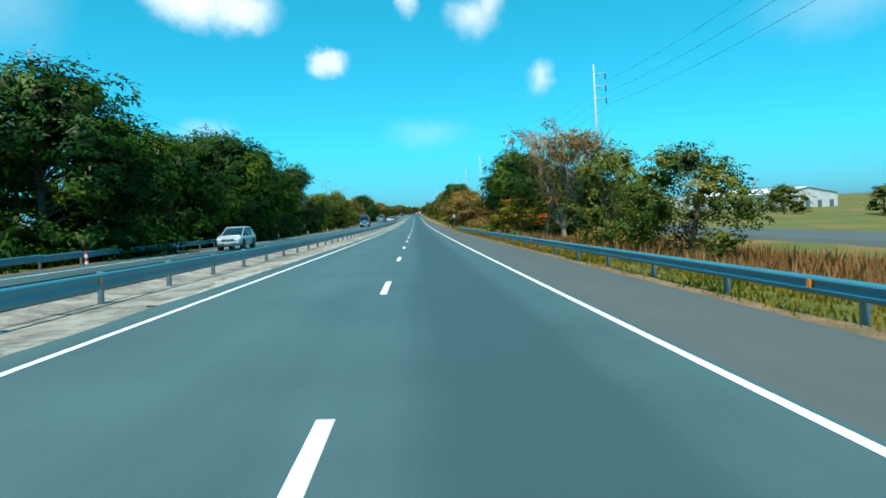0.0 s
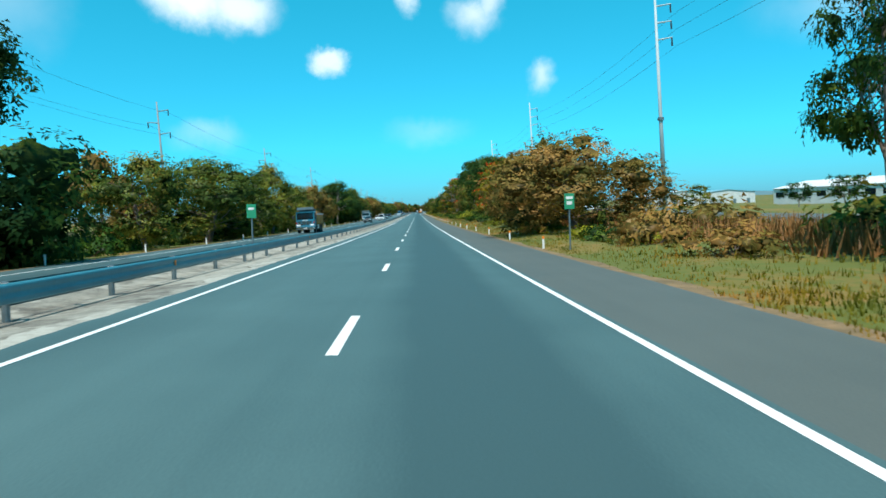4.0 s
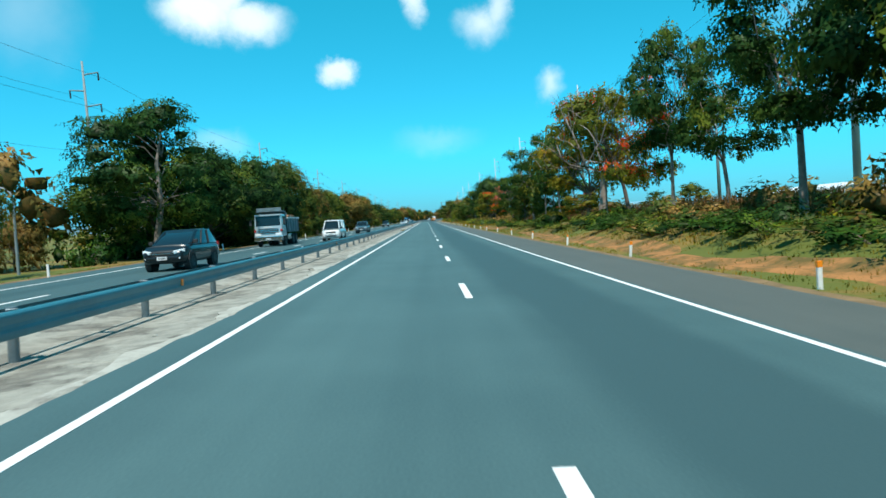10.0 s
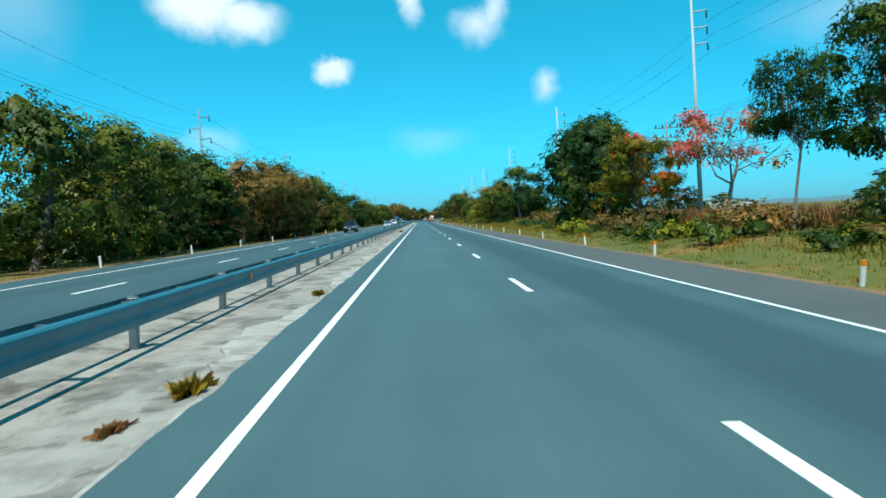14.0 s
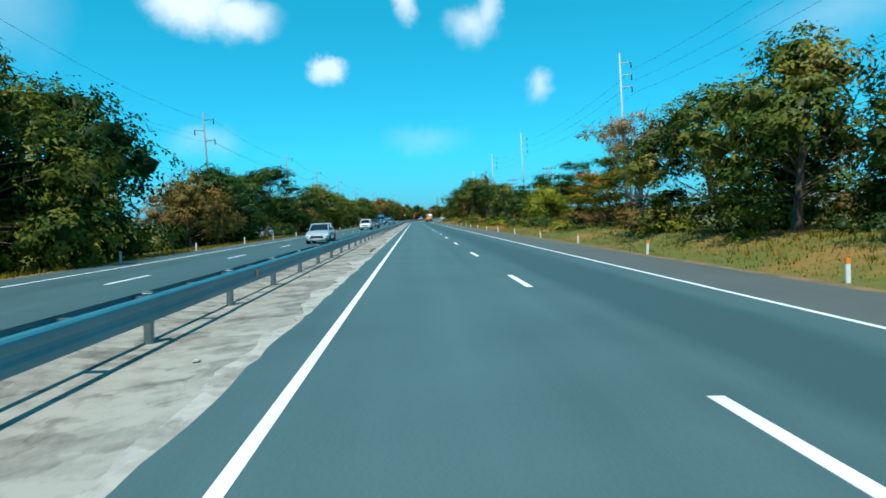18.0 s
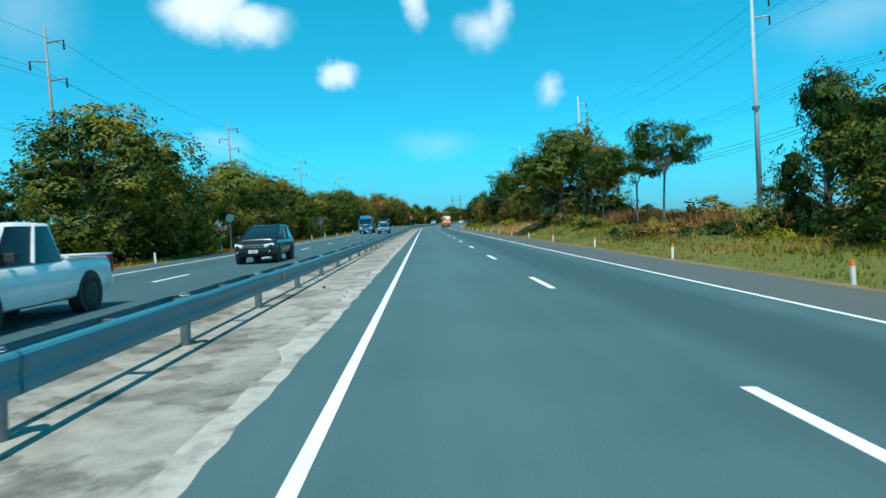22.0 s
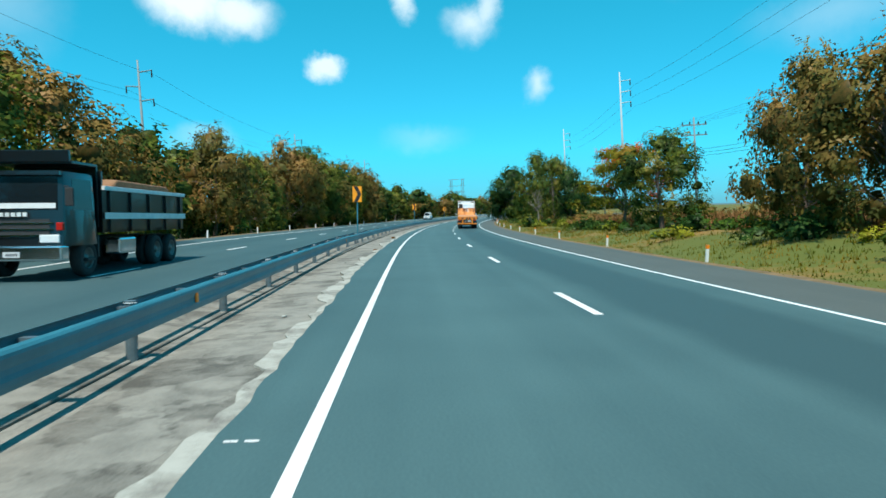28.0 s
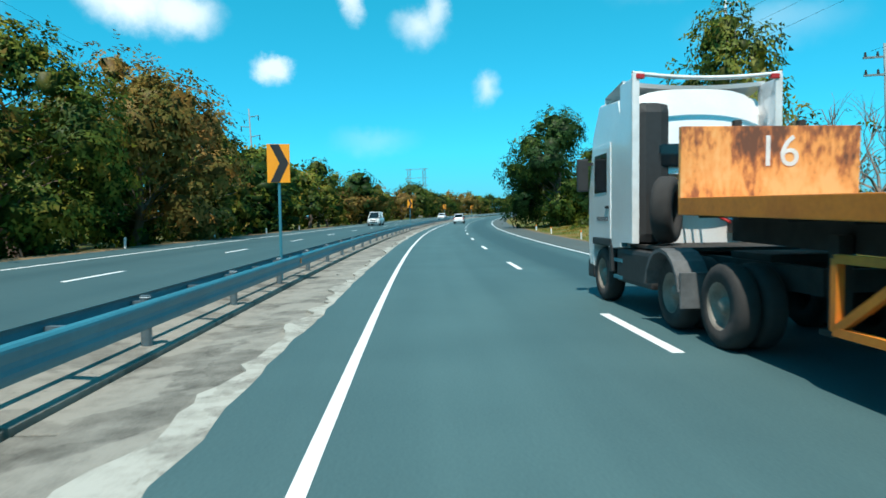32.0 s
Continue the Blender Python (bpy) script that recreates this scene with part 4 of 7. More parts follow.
    if kind == "x":
        lv, lf = sprays(r, centres, n, leaf, 4)
    else:
        droop = 0.45 if kind in "uvf" else 0.25
        lv, lf = sprays(r, centres, n, leaf * (2.2 if sparse else 1.2 / big ** 0.4), 5, droop, 0.6)
        near = [(*c[:3], c[3] * 0.68, c[4] * 0.68, c[5] * 0.68) for c in centres]
        more = [sprays(r, near, int(n * 0.24), leaf * (2.6 if sparse else 1.3 / big ** 0.4), 4, droop, 0.5)]
        for cv, cf_ in more:
            lf = np.concatenate([lf, cf_ + len(lv)])
            lv = np.concatenate([lv, cv])
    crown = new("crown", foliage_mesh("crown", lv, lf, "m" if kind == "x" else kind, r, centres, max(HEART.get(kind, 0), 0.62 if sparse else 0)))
    crown.parent = t
    if kind in "fp":
        some = [c for i, c in enumerate(sorted(centres, key=lambda c: -c[2])) if i % (2 if kind == "p" else 3) == 0]
        some = [(c[0] * 1.03, c[1] * 1.03, c[2] + c[5] * 0.75, c[3] * 0.75, c[4] * 0.75, c[5] * 0.45) for c in some]
        bv, bf = sprays(r, some, 330 if kind == "p" else 300, 0.19, 5, -0.2)
        blossom = new("blossom", mesh_of("blossom", bv, bf, FLOWER if kind == "f" else FLOWER_PINK))
        blossom.parent = t
        blossom["label"] = "clusters of red blossom" if kind == "f" else "clusters of coral blossom"
    return t


VARIANTS = {"d": 3, "k": 3, "m": 4, "u": 4, "v": 3, "f": 2, "b": 2}
tree_rng = random.Random(11)


def tree(kind, s, u, h, r, sparse=False):
    hgt, rad = KINDS[kind][:2]
    v = tree_rng.randrange(VARIANTS.get(kind, 1))
    wide, tall = (1.08, 1.04) if kind in "uv" else (1.22, 1.04) if kind == "f" else (1.2, 1.05 if u > 0 or kind == "k" else 1.13)
    r, h = r * wide, h * tall
    big = 1.45 if (r / rad > 1.25 or (kind == "k" and u > 0)) and not sparse else 1.0
    m = spot(s, u, ground_z(s, u) - 0.05, tree_rng.uniform(0, 360)) @ Matrix.Diagonal((r / rad, r / rad, h / hgt, 1))
    v = v if big == 1.0 else 0
    key = (kind, v, sparse, big)
    if key not in made_trees:
        made_trees[key] = build_tree(kind, v, sparse, big)
        made_trees[key].matrix_basis = m
        return made_trees[key]
    first = made_trees[key]
    return copy_thing(first, m @ Matrix.Diagonal([1 / x for x in first.scale] + [1]))


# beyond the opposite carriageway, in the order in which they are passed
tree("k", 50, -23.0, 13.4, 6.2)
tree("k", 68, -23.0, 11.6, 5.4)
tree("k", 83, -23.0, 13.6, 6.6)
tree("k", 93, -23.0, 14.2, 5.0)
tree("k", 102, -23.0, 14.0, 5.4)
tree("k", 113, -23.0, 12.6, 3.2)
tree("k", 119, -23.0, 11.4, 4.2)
tree("d", 131, -23.0, 13.0, 5.7)
tree("m", 155, -23.0, 7.6, 4.3)
tree("m", 172, -23.0, 8.6, 7.4)
tree("m", 182, -23.0, 4.3, 2.8)
tree("s", 197, -23.0, 8.8, 6.6)
tree("m", 205, -23.0, 10.5, 3.8)
tree("m", 220, -23.0, 8.0, 4.2)
tree("m", 227, -23.0, 8.5, 3.7)
tree("b", 246, -23.0, 9.0, 4.7)
tree("b", 252, -23.0, 9.2, 4.2)
tree("b", 258, -25.0, 7.6, 3.0)
tree("s", 267, -24.0, 7.4, 2.4)
tree("b", 278, -27.5, 3.6, 1.8)
tree("r", 287.5, -22.5, 11.9, 5.4)
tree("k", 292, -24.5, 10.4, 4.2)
tree("d", 303, -23.0, 10.4, 5.2)
tree("d", 309, -24.0, 9.4, 4.2)
tree("d", 316, -23.0, 10.8, 4.0)
tree("d", 327, -23.0, 10.8, 3.5)
tree("m", 335, -23.0, 11.1, 5.4)
tree("b", 345, -23.0, 10.8, 4.4)
tree("m", 366, -23.0, 8.8, 4.2)
tree("m", 375, -23.0, 8.9, 4.6)
tree("m", 384, -23.5, 9.0, 4.4)
tree("d", 394, -24.0, 8.6, 4.2)
tree("b", 406, -23.0, 9.0, 6.4)
tree("b", 419, -23.0, 10.0, 6.4)
tree("d", 426, -23.0, 10.1, 4.1)
tree("m", 440, -23.0, 9.5, 3.0)
tree("m", 456, -23.0, 10.1, 5.3)
tree("d", 465, -23.0, 10.5, 4.7)
tree("b", 486, -23.0, 6.5, 3.7)
tree("d", 494, -23.0, 7.4, 3.8)
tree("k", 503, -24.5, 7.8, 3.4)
tree("r", 511, -25.0, 8.0, 4.2)
tree("r", 517, -23.4, 9.4, 6.5)
tree("d", 536, -22.6, 4.0, 2.6)
tree("b", 543, -22.6, 5.2, 3.1)
tree("m", 549, -23.0, 5.2, 2.9)
tree("m", 563, -23.0, 9.0, 5.6)
tree("m", 569, -23.0, 7.8, 5.0)
tree("m", 578, -23.0, 4.3, 1.7)
tree("m", 590, -23.0, 8.2, 4.8)
tree("m", 600, -23.0, 7.9, 3.6)
tree("m", 609, -23.0, 8.2, 4.6)
tree("m", 622, -23.0, 7.8, 4.2)
tree("m", 629, -23.0, 6.6, 2.6)
tree("m", 642, -23.0, 7.2, 4.2)
tree("m", 655, -23.5, 8.2, 4.8)
tree("d", 666, -23.5, 8.6, 5.2)
tree("m", 674, -23.5, 8.8, 4.6)
tree("m", 683, -23.0, 9.5, 5.7)
tree("b", 691.5, -23.0, 9.8, 5.8)
tree("m", 706, -24.0, 4.0, 2.2)
tree("b", 720, -23.0, 9.6, 4.3)
tree("m", 731, -23.0, 8.2, 3.2)
tree("b", 745, -23.0, 11.3, 5.2)
tree("m", 757, -23.0, 11.4, 5.5)
tree("b", 767, -23.0, 9.8, 5.2)
tree("m", 777, -23.0, 10.4, 5.0)
tree("b", 789, -23.0, 12.0, 6.7)
tree("b", 865, -23.0, 6.6, 6.3)
for s, h in ((44, 9), (58, 10), (74, 11), (88, 11.5), (99, 11), (112, 10), (124, 8.5), (306, 9)):
    tree("d", s, -30.5, h, 4.4, True)
for s in range(713, 850, 11):
    tree("m", s, -29 + (s % 3), 8.6 + s % 4 * 0.5, 4.6, True)
for s in range(400, 470, 13):
    tree("d", s, -30, 8.5 + s % 3, 4.2, True)
# on the right, beyond the verge
tree("m", 35.5, 13.0, 5.5, 3.0)
tree("m", 46, 13.0, 6.5, 2.7)
tree("y", 59, 13.0, 9.3, 3.9)
tree("m", 62.5, 15.4, 6.4, 2.7)
tree("u", 68.5, 13.4, 9.2, 3.4)
tree("d", 72, 18.5, 6.6, 3.4)
tree("m", 64, 19.0, 5.5, 3.0)
tree("d", 84, 19.5, 6.0, 3.2)
tree("f", 79, 12.6, 4.8, 3.1)
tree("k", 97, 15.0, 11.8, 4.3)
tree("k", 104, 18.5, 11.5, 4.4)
tree("r", 90, 20.0, 8.5, 3.6)
tree("d", 93.5, 18.0, 6.0, 2.6)
tree("u", 115.6, 15.0, 9.6, 2.4)
tree("b", 145, 13.0, 7.2, 6.2)
tree("b", 156, 13.2, 8.4, 4.2)
tree("b", 164, 13.6, 7.6, 4.0)
tree("f", 172, 13.8, 8.4, 3.6)
tree("b", 180, 14.0, 6.4, 3.6)
tree("f", 187, 13.6, 9.0, 3.7)
tree("f", 194, 13.4, 6.4, 3.0)
tree("m", 199, 16.5, 7.4, 3.4)
tree("f", 206, 15.0, 8.6, 3.4)
tree("u", 211, 15.0, 10.8, 4.2)
tree("u", 214, 15.6, 11.0, 4.2)
tree("u", 218.5, 15.0, 10.4, 4.2)
tree("m", 233, 13.3, 7.4, 2.9)
tree("u", 252, 15.6, 13.6, 4.5)
tree("u", 257, 17.0, 13.8, 5.0)
tree("u", 263, 15.4, 11.5, 4.0)
tree("u", 275, 18.0, 10.6, 3.4)
tree("u", 279, 16.0, 13.1, 3.0)
tree("f", 285, 14.9, 10.8, 3.7)
tree("f", 294, 14.0, 12.1, 4.6)
tree("x", 285.5, 13.0, 11.0, 4.2)
tree("f", 287, 11.8, 2.3, 1.9)
tree("u", 310, 14.8, 10.5, 3.1)
tree("u", 320, 15.0, 12.7, 2.4)
tree("u", 329, 15.0, 11.5, 4.0)
tree("u", 334, 16.0, 8.1, 2.8)
tree("r", 316, 18.0, 5.6, 2.6)
tree("r", 324.5, 16.8, 6.3, 2.7)
tree("m", 333, 14.2, 6.2, 2.6)
tree("r", 341, 15.8, 6.4, 2.5)
tree("v", 347, 16.9, 8.6, 2.5)
tree("u", 354, 15.3, 9.1, 3.1)
tree("v", 362, 16.0, 9.0, 1.9)
tree("p", 371, 17.0, 8.0, 3.2)
tree("f", 376, 13.4, 7.2, 3.1)
tree("u", 381, 15.0, 7.0, 2.7)
tree("d", 391, 15.0, 10.6, 3.8)
tree("d", 398, 15.3, 11.3, 4.4)
tree("r", 441, 15.1, 9.8, 4.4)
tree("d", 449, 17.5, 6.8, 3.0)
tree("m", 452, 13.0, 7.8, 3.8)
tree("m", 460, 14.0, 7.4, 4.9)
tree("y", 471, 13.7, 7.4, 3.3)
tree("f", 478, 13.0, 4.8, 3.1)
tree("u", 487, 14.8, 6.7, 2.8)
tree("g", 501.5, 13.0, 4.5, 2.5)
tree("v", 511, 16.6, 6.8, 3.0)
tree("v", 515.6, 16.4, 6.0, 3.9)
tree("v", 518.5, 18.5, 4.8, 3.2)
tree("x", 522, 17.5, 8.2, 1.8)
tree("d", 531, 15.5, 5.4, 2.4)
tree("m", 543, 14.3, 6.8, 3.2)
tree("d", 550, 15.2, 7.9, 2.0)
tree("v", 571.5, 15.7, 8.4, 2.6)
tree("v", 578.4, 16.0, 7.1, 2.5)
tree("v", 589, 16.0, 7.4, 2.3)
tree("m", 596, 13.0, 10.2, 6.6)
tree("b", 600, 17.0, 11.8, 4.6)
tree("v", 619, 15.4, 10.2, 3.6)
tree("u", 622, 16.0, 6.8, 2.6)
tree("u", 627, 17.0, 7.8, 2.9)
tree("b", 634, 13.4, 5.6, 3.1)
tree("u", 640, 15.0, 8.7, 3.8)
tree("d", 659, 15.0, 10.8, 4.2)
tree("u", 673, 15.0, 7.8, 2.7)
tree("b", 681, 14.4, 7.4, 3.4)
tree("b", 687, 15.0, 8.0, 3.0)
tree("m", 703, 14.0, 6.6, 2.9)
tree("f", 712, 14.0, 7.4, 3.4)
tree("d", 746, 16.0, 8.2, 2.1)
tree("m", 752, 15.0, 9.9, 3.3)
tree("d", 763, 16.0, 8.0, 1.7)
tree("x", 769, 14.0, 6.4, 1.6)
tree("x", 774, 15.0, 7.1, 1.6)
tree("m", 784, 15.0, 13.1, 4.0)
tree("d", 820, 10.5, 13.8, 4.9)
# a second row and the far stretch of road, seen from afar only
for s in range(20, 1000, 13):
    kind = tree_rng.choice("dmmmbs")
    if tree_rng.random() < 0.75 and not (495 < s < 560 or 694 < s < 716):
        tree(kind, s + tree_rng.uniform(-5, 5), -34 + tree_rng.uniform(-6, 4), tree_rng.uniform(6, 9.5), tree_rng.uniform(3.5, 5), True)
for s in range(800, 1240, 11):
    tree(tree_rng.choice("dmmb"), s, -23 + tree_rng.uniform(-2, 2), tree_rng.uniform(7, 10), tree_rng.uniform(4, 5.5), True)
    tree(tree_rng.choice("dmmu"), s + 30, 15 + tree_rng.uniform(-2, 3), tree_rng.uniform(7, 11), tree_rng.uniform(4, 5.5), True)
for s in range(40, 900, 34):
    tree(tree_rng.choice("umsd"), s + tree_rng.uniform(-9, 9), tree_rng.uniform(55, 110), tree_rng.uniform(5, 8), tree_rng.uniform(3, 5), True)

# shrubs at the feet of the trees
shrub_protos = []
for i, (kind, label) in enumerate((("k", "dark green shrub under the trees"), ("m", "olive scrub bush on the verge"), ("b", "dry brown scrub bush on the verge"))):
    r = np.random.default_rng(70 + i)
    t = root("shrub", label, "shrub", "verge shrubs")
    cs = [(r.uniform(-1.2, 1.2), r.uniform(-1.2, 1.2), r.uniform(0.25, 1.1), 0.75, 0.75, 0.6) for _ in range(9)]
    lv, lf = sprays(r, cs, 165, 0.25, 4)
    lv[:, 2] = np.maximum(lv[:, 2], 0.0)
    foliage = new("foliage", foliage_mesh("foliage", lv, lf, kind, r, cs, 0.55))
    foliage.parent = t
    vs, fs = [], []
    for c in cs:
        limb(vs, fs, [Vector((c[0] * 0.2, c[1] * 0.2, -0.15)), Vector((c[0] * 0.6, c[1] * 0.6, c[2] * 0.6)), Vector(c[:3])], [0.04, 0.025, 0.01], 4)
    branches = new("stem", mesh_of("stem", vs, fs, BARK))
    branches.parent = t
    shrub_protos.append(t)
used = set()


def shrub(i, s, u, w, h):
    m = spot(s, u, ground_z(s, u) - 0.05, tree_rng.uniform(0, 360))
    k = Matrix.Diagonal((w, w, h, 1))
    if i not in used:
        used.add(i)
        shrub_protos[i].matrix_basis = m
        return shrub_protos[i]
    return copy_thing(shrub_protos[i], m @ k)


for i in range(3):
    shrub(i, 120 + 3 * i, -24, 1, 1)
s = 12.0
while s < 830:
    thick = 1.6 if s < 135 else 1.4 if (420 < s < 500 or s > 555) else 1.15
    if 499 < s < 517 or 256 < s < 277 or 517 < s < 533 or 611 < s < 625:
        s += 4
        continue
    low = tree_rng.choice((0, 0, 0, 0, 1))
    shrub(0 if s < 135 else low, s, (-21.6 if s < 135 else -24.6) + tree_rng.uniform(-1.2, 0.9), thick * tree_rng.uniform(0.9, 1.5), thick * tree_rng.uniform(0.8, 1.5))
    if tree_rng.random() < 0.3:
        shrub(0, s + 2, -25.5 + tree_rng.uniform(-2, 1), 1.6, tree_rng.uniform(1.6, 2.3))
    s += tree_rng.uniform(5.5, 8.5) if s < 640 else tree_rng.uniform(8.0, 13.0)
s = 16.0
while s < 830:
    gap = 330 < s < 350 or 385 < s < 432
    if not gap and not 596 < s < 645:
        shrub(tree_rng.choice((1, 2, 2, 0)), s, 12.6 + tree_rng.uniform(-1.6, 2.5), tree_rng.uniform(0.7, 1.3), tree_rng.uniform(0.6, 1.15))
    s += tree_rng.uniform(7.0, 12.0)

s = 120.0
while s < 830:
    shrub(tree_rng.choice((0, 1, 2, 2)), s, 19.5 + tree_rng.uniform(-2.0, 2.5), tree_rng.uniform(1.2, 1.9), tree_rng.uniform(0.9, 1.5))
    s += tree_rng.uniform(9.0, 15.0)

# dark hedge-like growth on the slope of the bank
s = 196.0
while s < 330:
    shrub(tree_rng.choice((0, 0, 0, 1)), s, tree_rng.uniform(9.9, 11.9), tree_rng.uniform(0.7, 1.1), tree_rng.uniform(0.28, 0.5))
    s += tree_rng.uniform(1.7, 3.4)

# dark growth behind the wide board sign
for s, u, w, h in ((609, -25.6, 1.9, 1.9), (613.5, -26.2, 2.0, 2.2), (618, -25.4, 1.8, 1.9), (622.5, -26.4, 2.0, 2.3), (627, -25.8, 1.9, 2.0)):
    shrub(0, s, u, w, h)

# low bushes on the right bank
bush_protos = []
for i, kind in enumerate("dug"):
    r = np.random.default_rng(90 + i)
    t = root("low_bush", "low dark green bush on the grassy bank" if i < 2 else "low yellow-green bush on the grassy bank", "bush", "low bushes of the bank")
    cs = [(r.uniform(-0.8, 0.8), r.uniform(-0.8, 0.8), r.uniform(0.1, 0.4), 0.5, 0.5, 0.38) for _ in range(7)]
    lv, lf = sprays(r, cs, 110, 0.15, 4)
    lv[:, 2] = np.maximum(lv[:, 2], 0.0)
    leaves = new("foliage", foliage_mesh("foliage", lv, lf, kind, r, cs, 0.5))
    leaves.parent = t
    bush_protos.append(t)
fresh = [True] * 3
s = 126.0
while s < 810:
    i = tree_rng.choice((0, 1, 1, 2, 2))
    u = tree_rng.uniform(10.2, 13.4)
    m = spot(s, u, ground_z(s, u) - 0.05, tree_rng.uniform(0, 360))
    k = tree_rng.uniform(0.8, 1.7)
    if fresh[i]:
        fresh[i] = False
        bush_protos[i].matrix_basis = m
    else:
        copy_thing(bush_protos[i], m @ Matrix.Diagonal((k, k, k * tree_rng.uniform(0.7, 1.0), 1)))
    s += tree_rng.uniform(1.6, 5.2) if not (330 < s < 350 or 500 < s < 645 or 385 < s < 440) else 8.0


# ---- grass ----
BALD = ((596, 644, 8.4, 12.2), (234, 300, 7.6, 9.2), (508, 530, 7.7, 10.2), (316, 346, 7.8, 10.4))  # worn stretches of the bank: s, s, u, u


def blades(name, label, mat, rows, seed):
    """Tufts of blades; rows: from s, to s, from u, to u, tufts, height."""
    r = np.random.default_rng(seed)
    vs = []
    for s0, s1, u0, u1, count, high in rows:
        ss_, uu = r.uniform(s0, s1, count), r.uniform(u0, u1, count)
        bald = np.zeros(count, bool)
        for a0, a1, b0, b1 in BALD:
            bald |= (a0 + 2 < ss_) & (ss_ < a1 - 2) & (b0 + 0.3 < uu) & (uu < b1 - 0.3)
        keep = ~bald | (r.random(count) < 0.4)
        ss_, uu, count = ss_[keep], uu[keep], int(keep.sum())
        xs, ys = at(ss_, uu)
        zs = np.array([ground_z(a, b) for a, b in zip(ss_, uu)]) - 0.04
        for _ in range(4):
            a = r.uniform(0, math.tau, count)
            L = high * r.uniform(0.5, 1.2, count)
            ox, oy = r.normal(0, 0.10 + high * 0.1, (2, count))
            bx, by = np.cos(a), np.sin(a)
            w = 0.022 + 0.03 * high
            lean = r.uniform(0.15, 0.6, count) * L
            p = np.stack([xs + ox, ys + oy, zs], 1)
            d = np.stack([-by, bx, 0 * bx], 1) * w
            tip = p + np.stack([bx * lean, by * lean, L], 1)
            vs += [np.stack([p - d, p + d, tip], 1)]
    v = np.concatenate(vs).reshape(-1, 3)
    ob = new(name, mesh_of(name, v, np.arange(len(v)).reshape(-1, 3), mat))
    return tagged(ob, label, "grass", kind="stuff")


blades("grass", "sparse dry and green grass on the right verge", GRASS, [
    (5, 830, 6.7, 7.8, 8000, 0.10), (5, 830, 7.6, 10.5, 17000, 0.15), (5, 830, 10.0, 14.0, 8000, 0.24), (325, 450, 9.0, 18, 6000, 0.25), (500, 640, 9.0, 17, 6000, 0.26), (5, 110, 6.8, 9.0, 4000, 0.2)], 5)
blades("grass", "short dry grass beyond the opposite carriageway", GRASS, [(5, 830, -20.2, -18.2, 9000, 0.13), (440, 660, -21.0, -17.8, 6000, 0.28)], 6)
blades("dry_reeds", "tall brown dry reeds behind the verge", STRAW, [
    (10, 62, 9.5, 19, 3600, 0.9), (62, 84, 11.5, 20, 900, 0.7), (330, 455, 18, 24, 4600, 1.35), (488, 560, 16, 21, 3000, 1.35), (560, 640, 16, 21, 2600, 1.2), (640, 700, 15, 22, 2000, 1.1), (700, 810, 15, 24, 3400, 1.25), (205, 330, 16, 22, 4600, 1.15), (115, 205, 13.5, 22, 2600, 1.0)], 7)


# ---- bare earth showing on the bank ----
for j, (s0, s1, u0, u1) in enumerate(BALD):
    ss_ = np.arange(s0, s1, 0.8)
    vs, fs = [], []
    nu = 9
    for a in ss_:
        mid = (u0 + u1) / 2 + 0.7 * noise.noise((a * 0.13, j, 5))
        half = (u1 - u0) / 2 * max(0.05, math.sin(math.pi * (a - s0) / (s1 - s0)) ** 0.5) * (1 + 0.5 * noise.noise((a * 0.4, j, 9)))
        for k in range(nu):
            u = max(7.1, mid + half * (2 * k / (nu - 1) - 1))
            x, y = at(a, u)
            edge_dip = 0.10 if k in (0, nu - 1) else 0.0
            vs.append((float(x), float(y), ground_z(a, u) + 0.05 - edge_dip + 0.06 * noise.noise((a * 0.9, u * 1.4, 2))))
    for i in range(len(ss_) - 1):
        for k in range(nu - 1):
            b = i * nu + k
            fs.append((b, b + 1, b + nu + 1, b + nu))
    tagged(new("bare_earth", mesh_of("bare_earth", vs, fs, RED_EARTH, smooth=True)), "orange-brown bare earth of the worn bank", "ground", kind="structure")

# the dense clump on the right bank
tree("r", 246.5, 16.0, 12.4, 3.7)
tree("b", 236.5, 13.2, 8.0, 3.4)
for s, u, w, h in ((233, 12.2, 1.3, 1.1), (236, 13.0, 1.5, 1.2), (240, 13.4, 1.5, 0.9), (229.5, 12.4, 1.3, 1.0)):
    shrub(0, s, u, w, h)

# ---- vehicles ----
TYRE = material("tyre_rubber", (0.035, 0.034, 0.033), (0.022, 0.022, 0.022), 0.9, scale=6, fine=60, bump=0.3)
RIM = material("grey_wheel", (0.24, 0.235, 0.22), (0.10, 0.095, 0.09), 0.45, 0.6, scale=5, bump=0.05)
GLASS = glass_material("tinted_glass", (0.008, 0.014, 0.018), 0.06)
LAMP = glass_material("lamp_lens", (0.75, 0.8, 0.82), 0.08)
TAIL = glass_material("tail_lens", (0.45, 0.02, 0.015), 0.15)
AMBER = glass_material("amber_lens", (0.8, 0.28, 0.02), 0.15)
CHROME = material("chrome", (0.75, 0.78, 0.8), (0.6, 0.63, 0.65), 0.15, 1.0, scale=4, bump=0.0)
PLASTIC = material("black_plastic", (0.03, 0.032, 0.034), (0.02, 0.021, 0.022), 0.6, scale=8, bump=0.1)
CHASSIS = material("dusty_chassis", (0.05, 0.047, 0.043), (0.025, 0.024, 0.023), 0.85, scale=4, bump=0.2)
PLATE = material("plate_white", (0.72, 0.74, 0.74), (0.6, 0.62, 0.62), 0.5, scale=6, bump=0.0)
BARS = material("plate_marks", (0.10, 0.11, 0.12), None, 0.6, scale=6, bump=0.0)


def paint(name, c):
    return material(name, c, tuple(v * 0.85 for v in c), 0.28, 0.1, scale=1.2, fine=30, bump=0.02, clear=0.6)


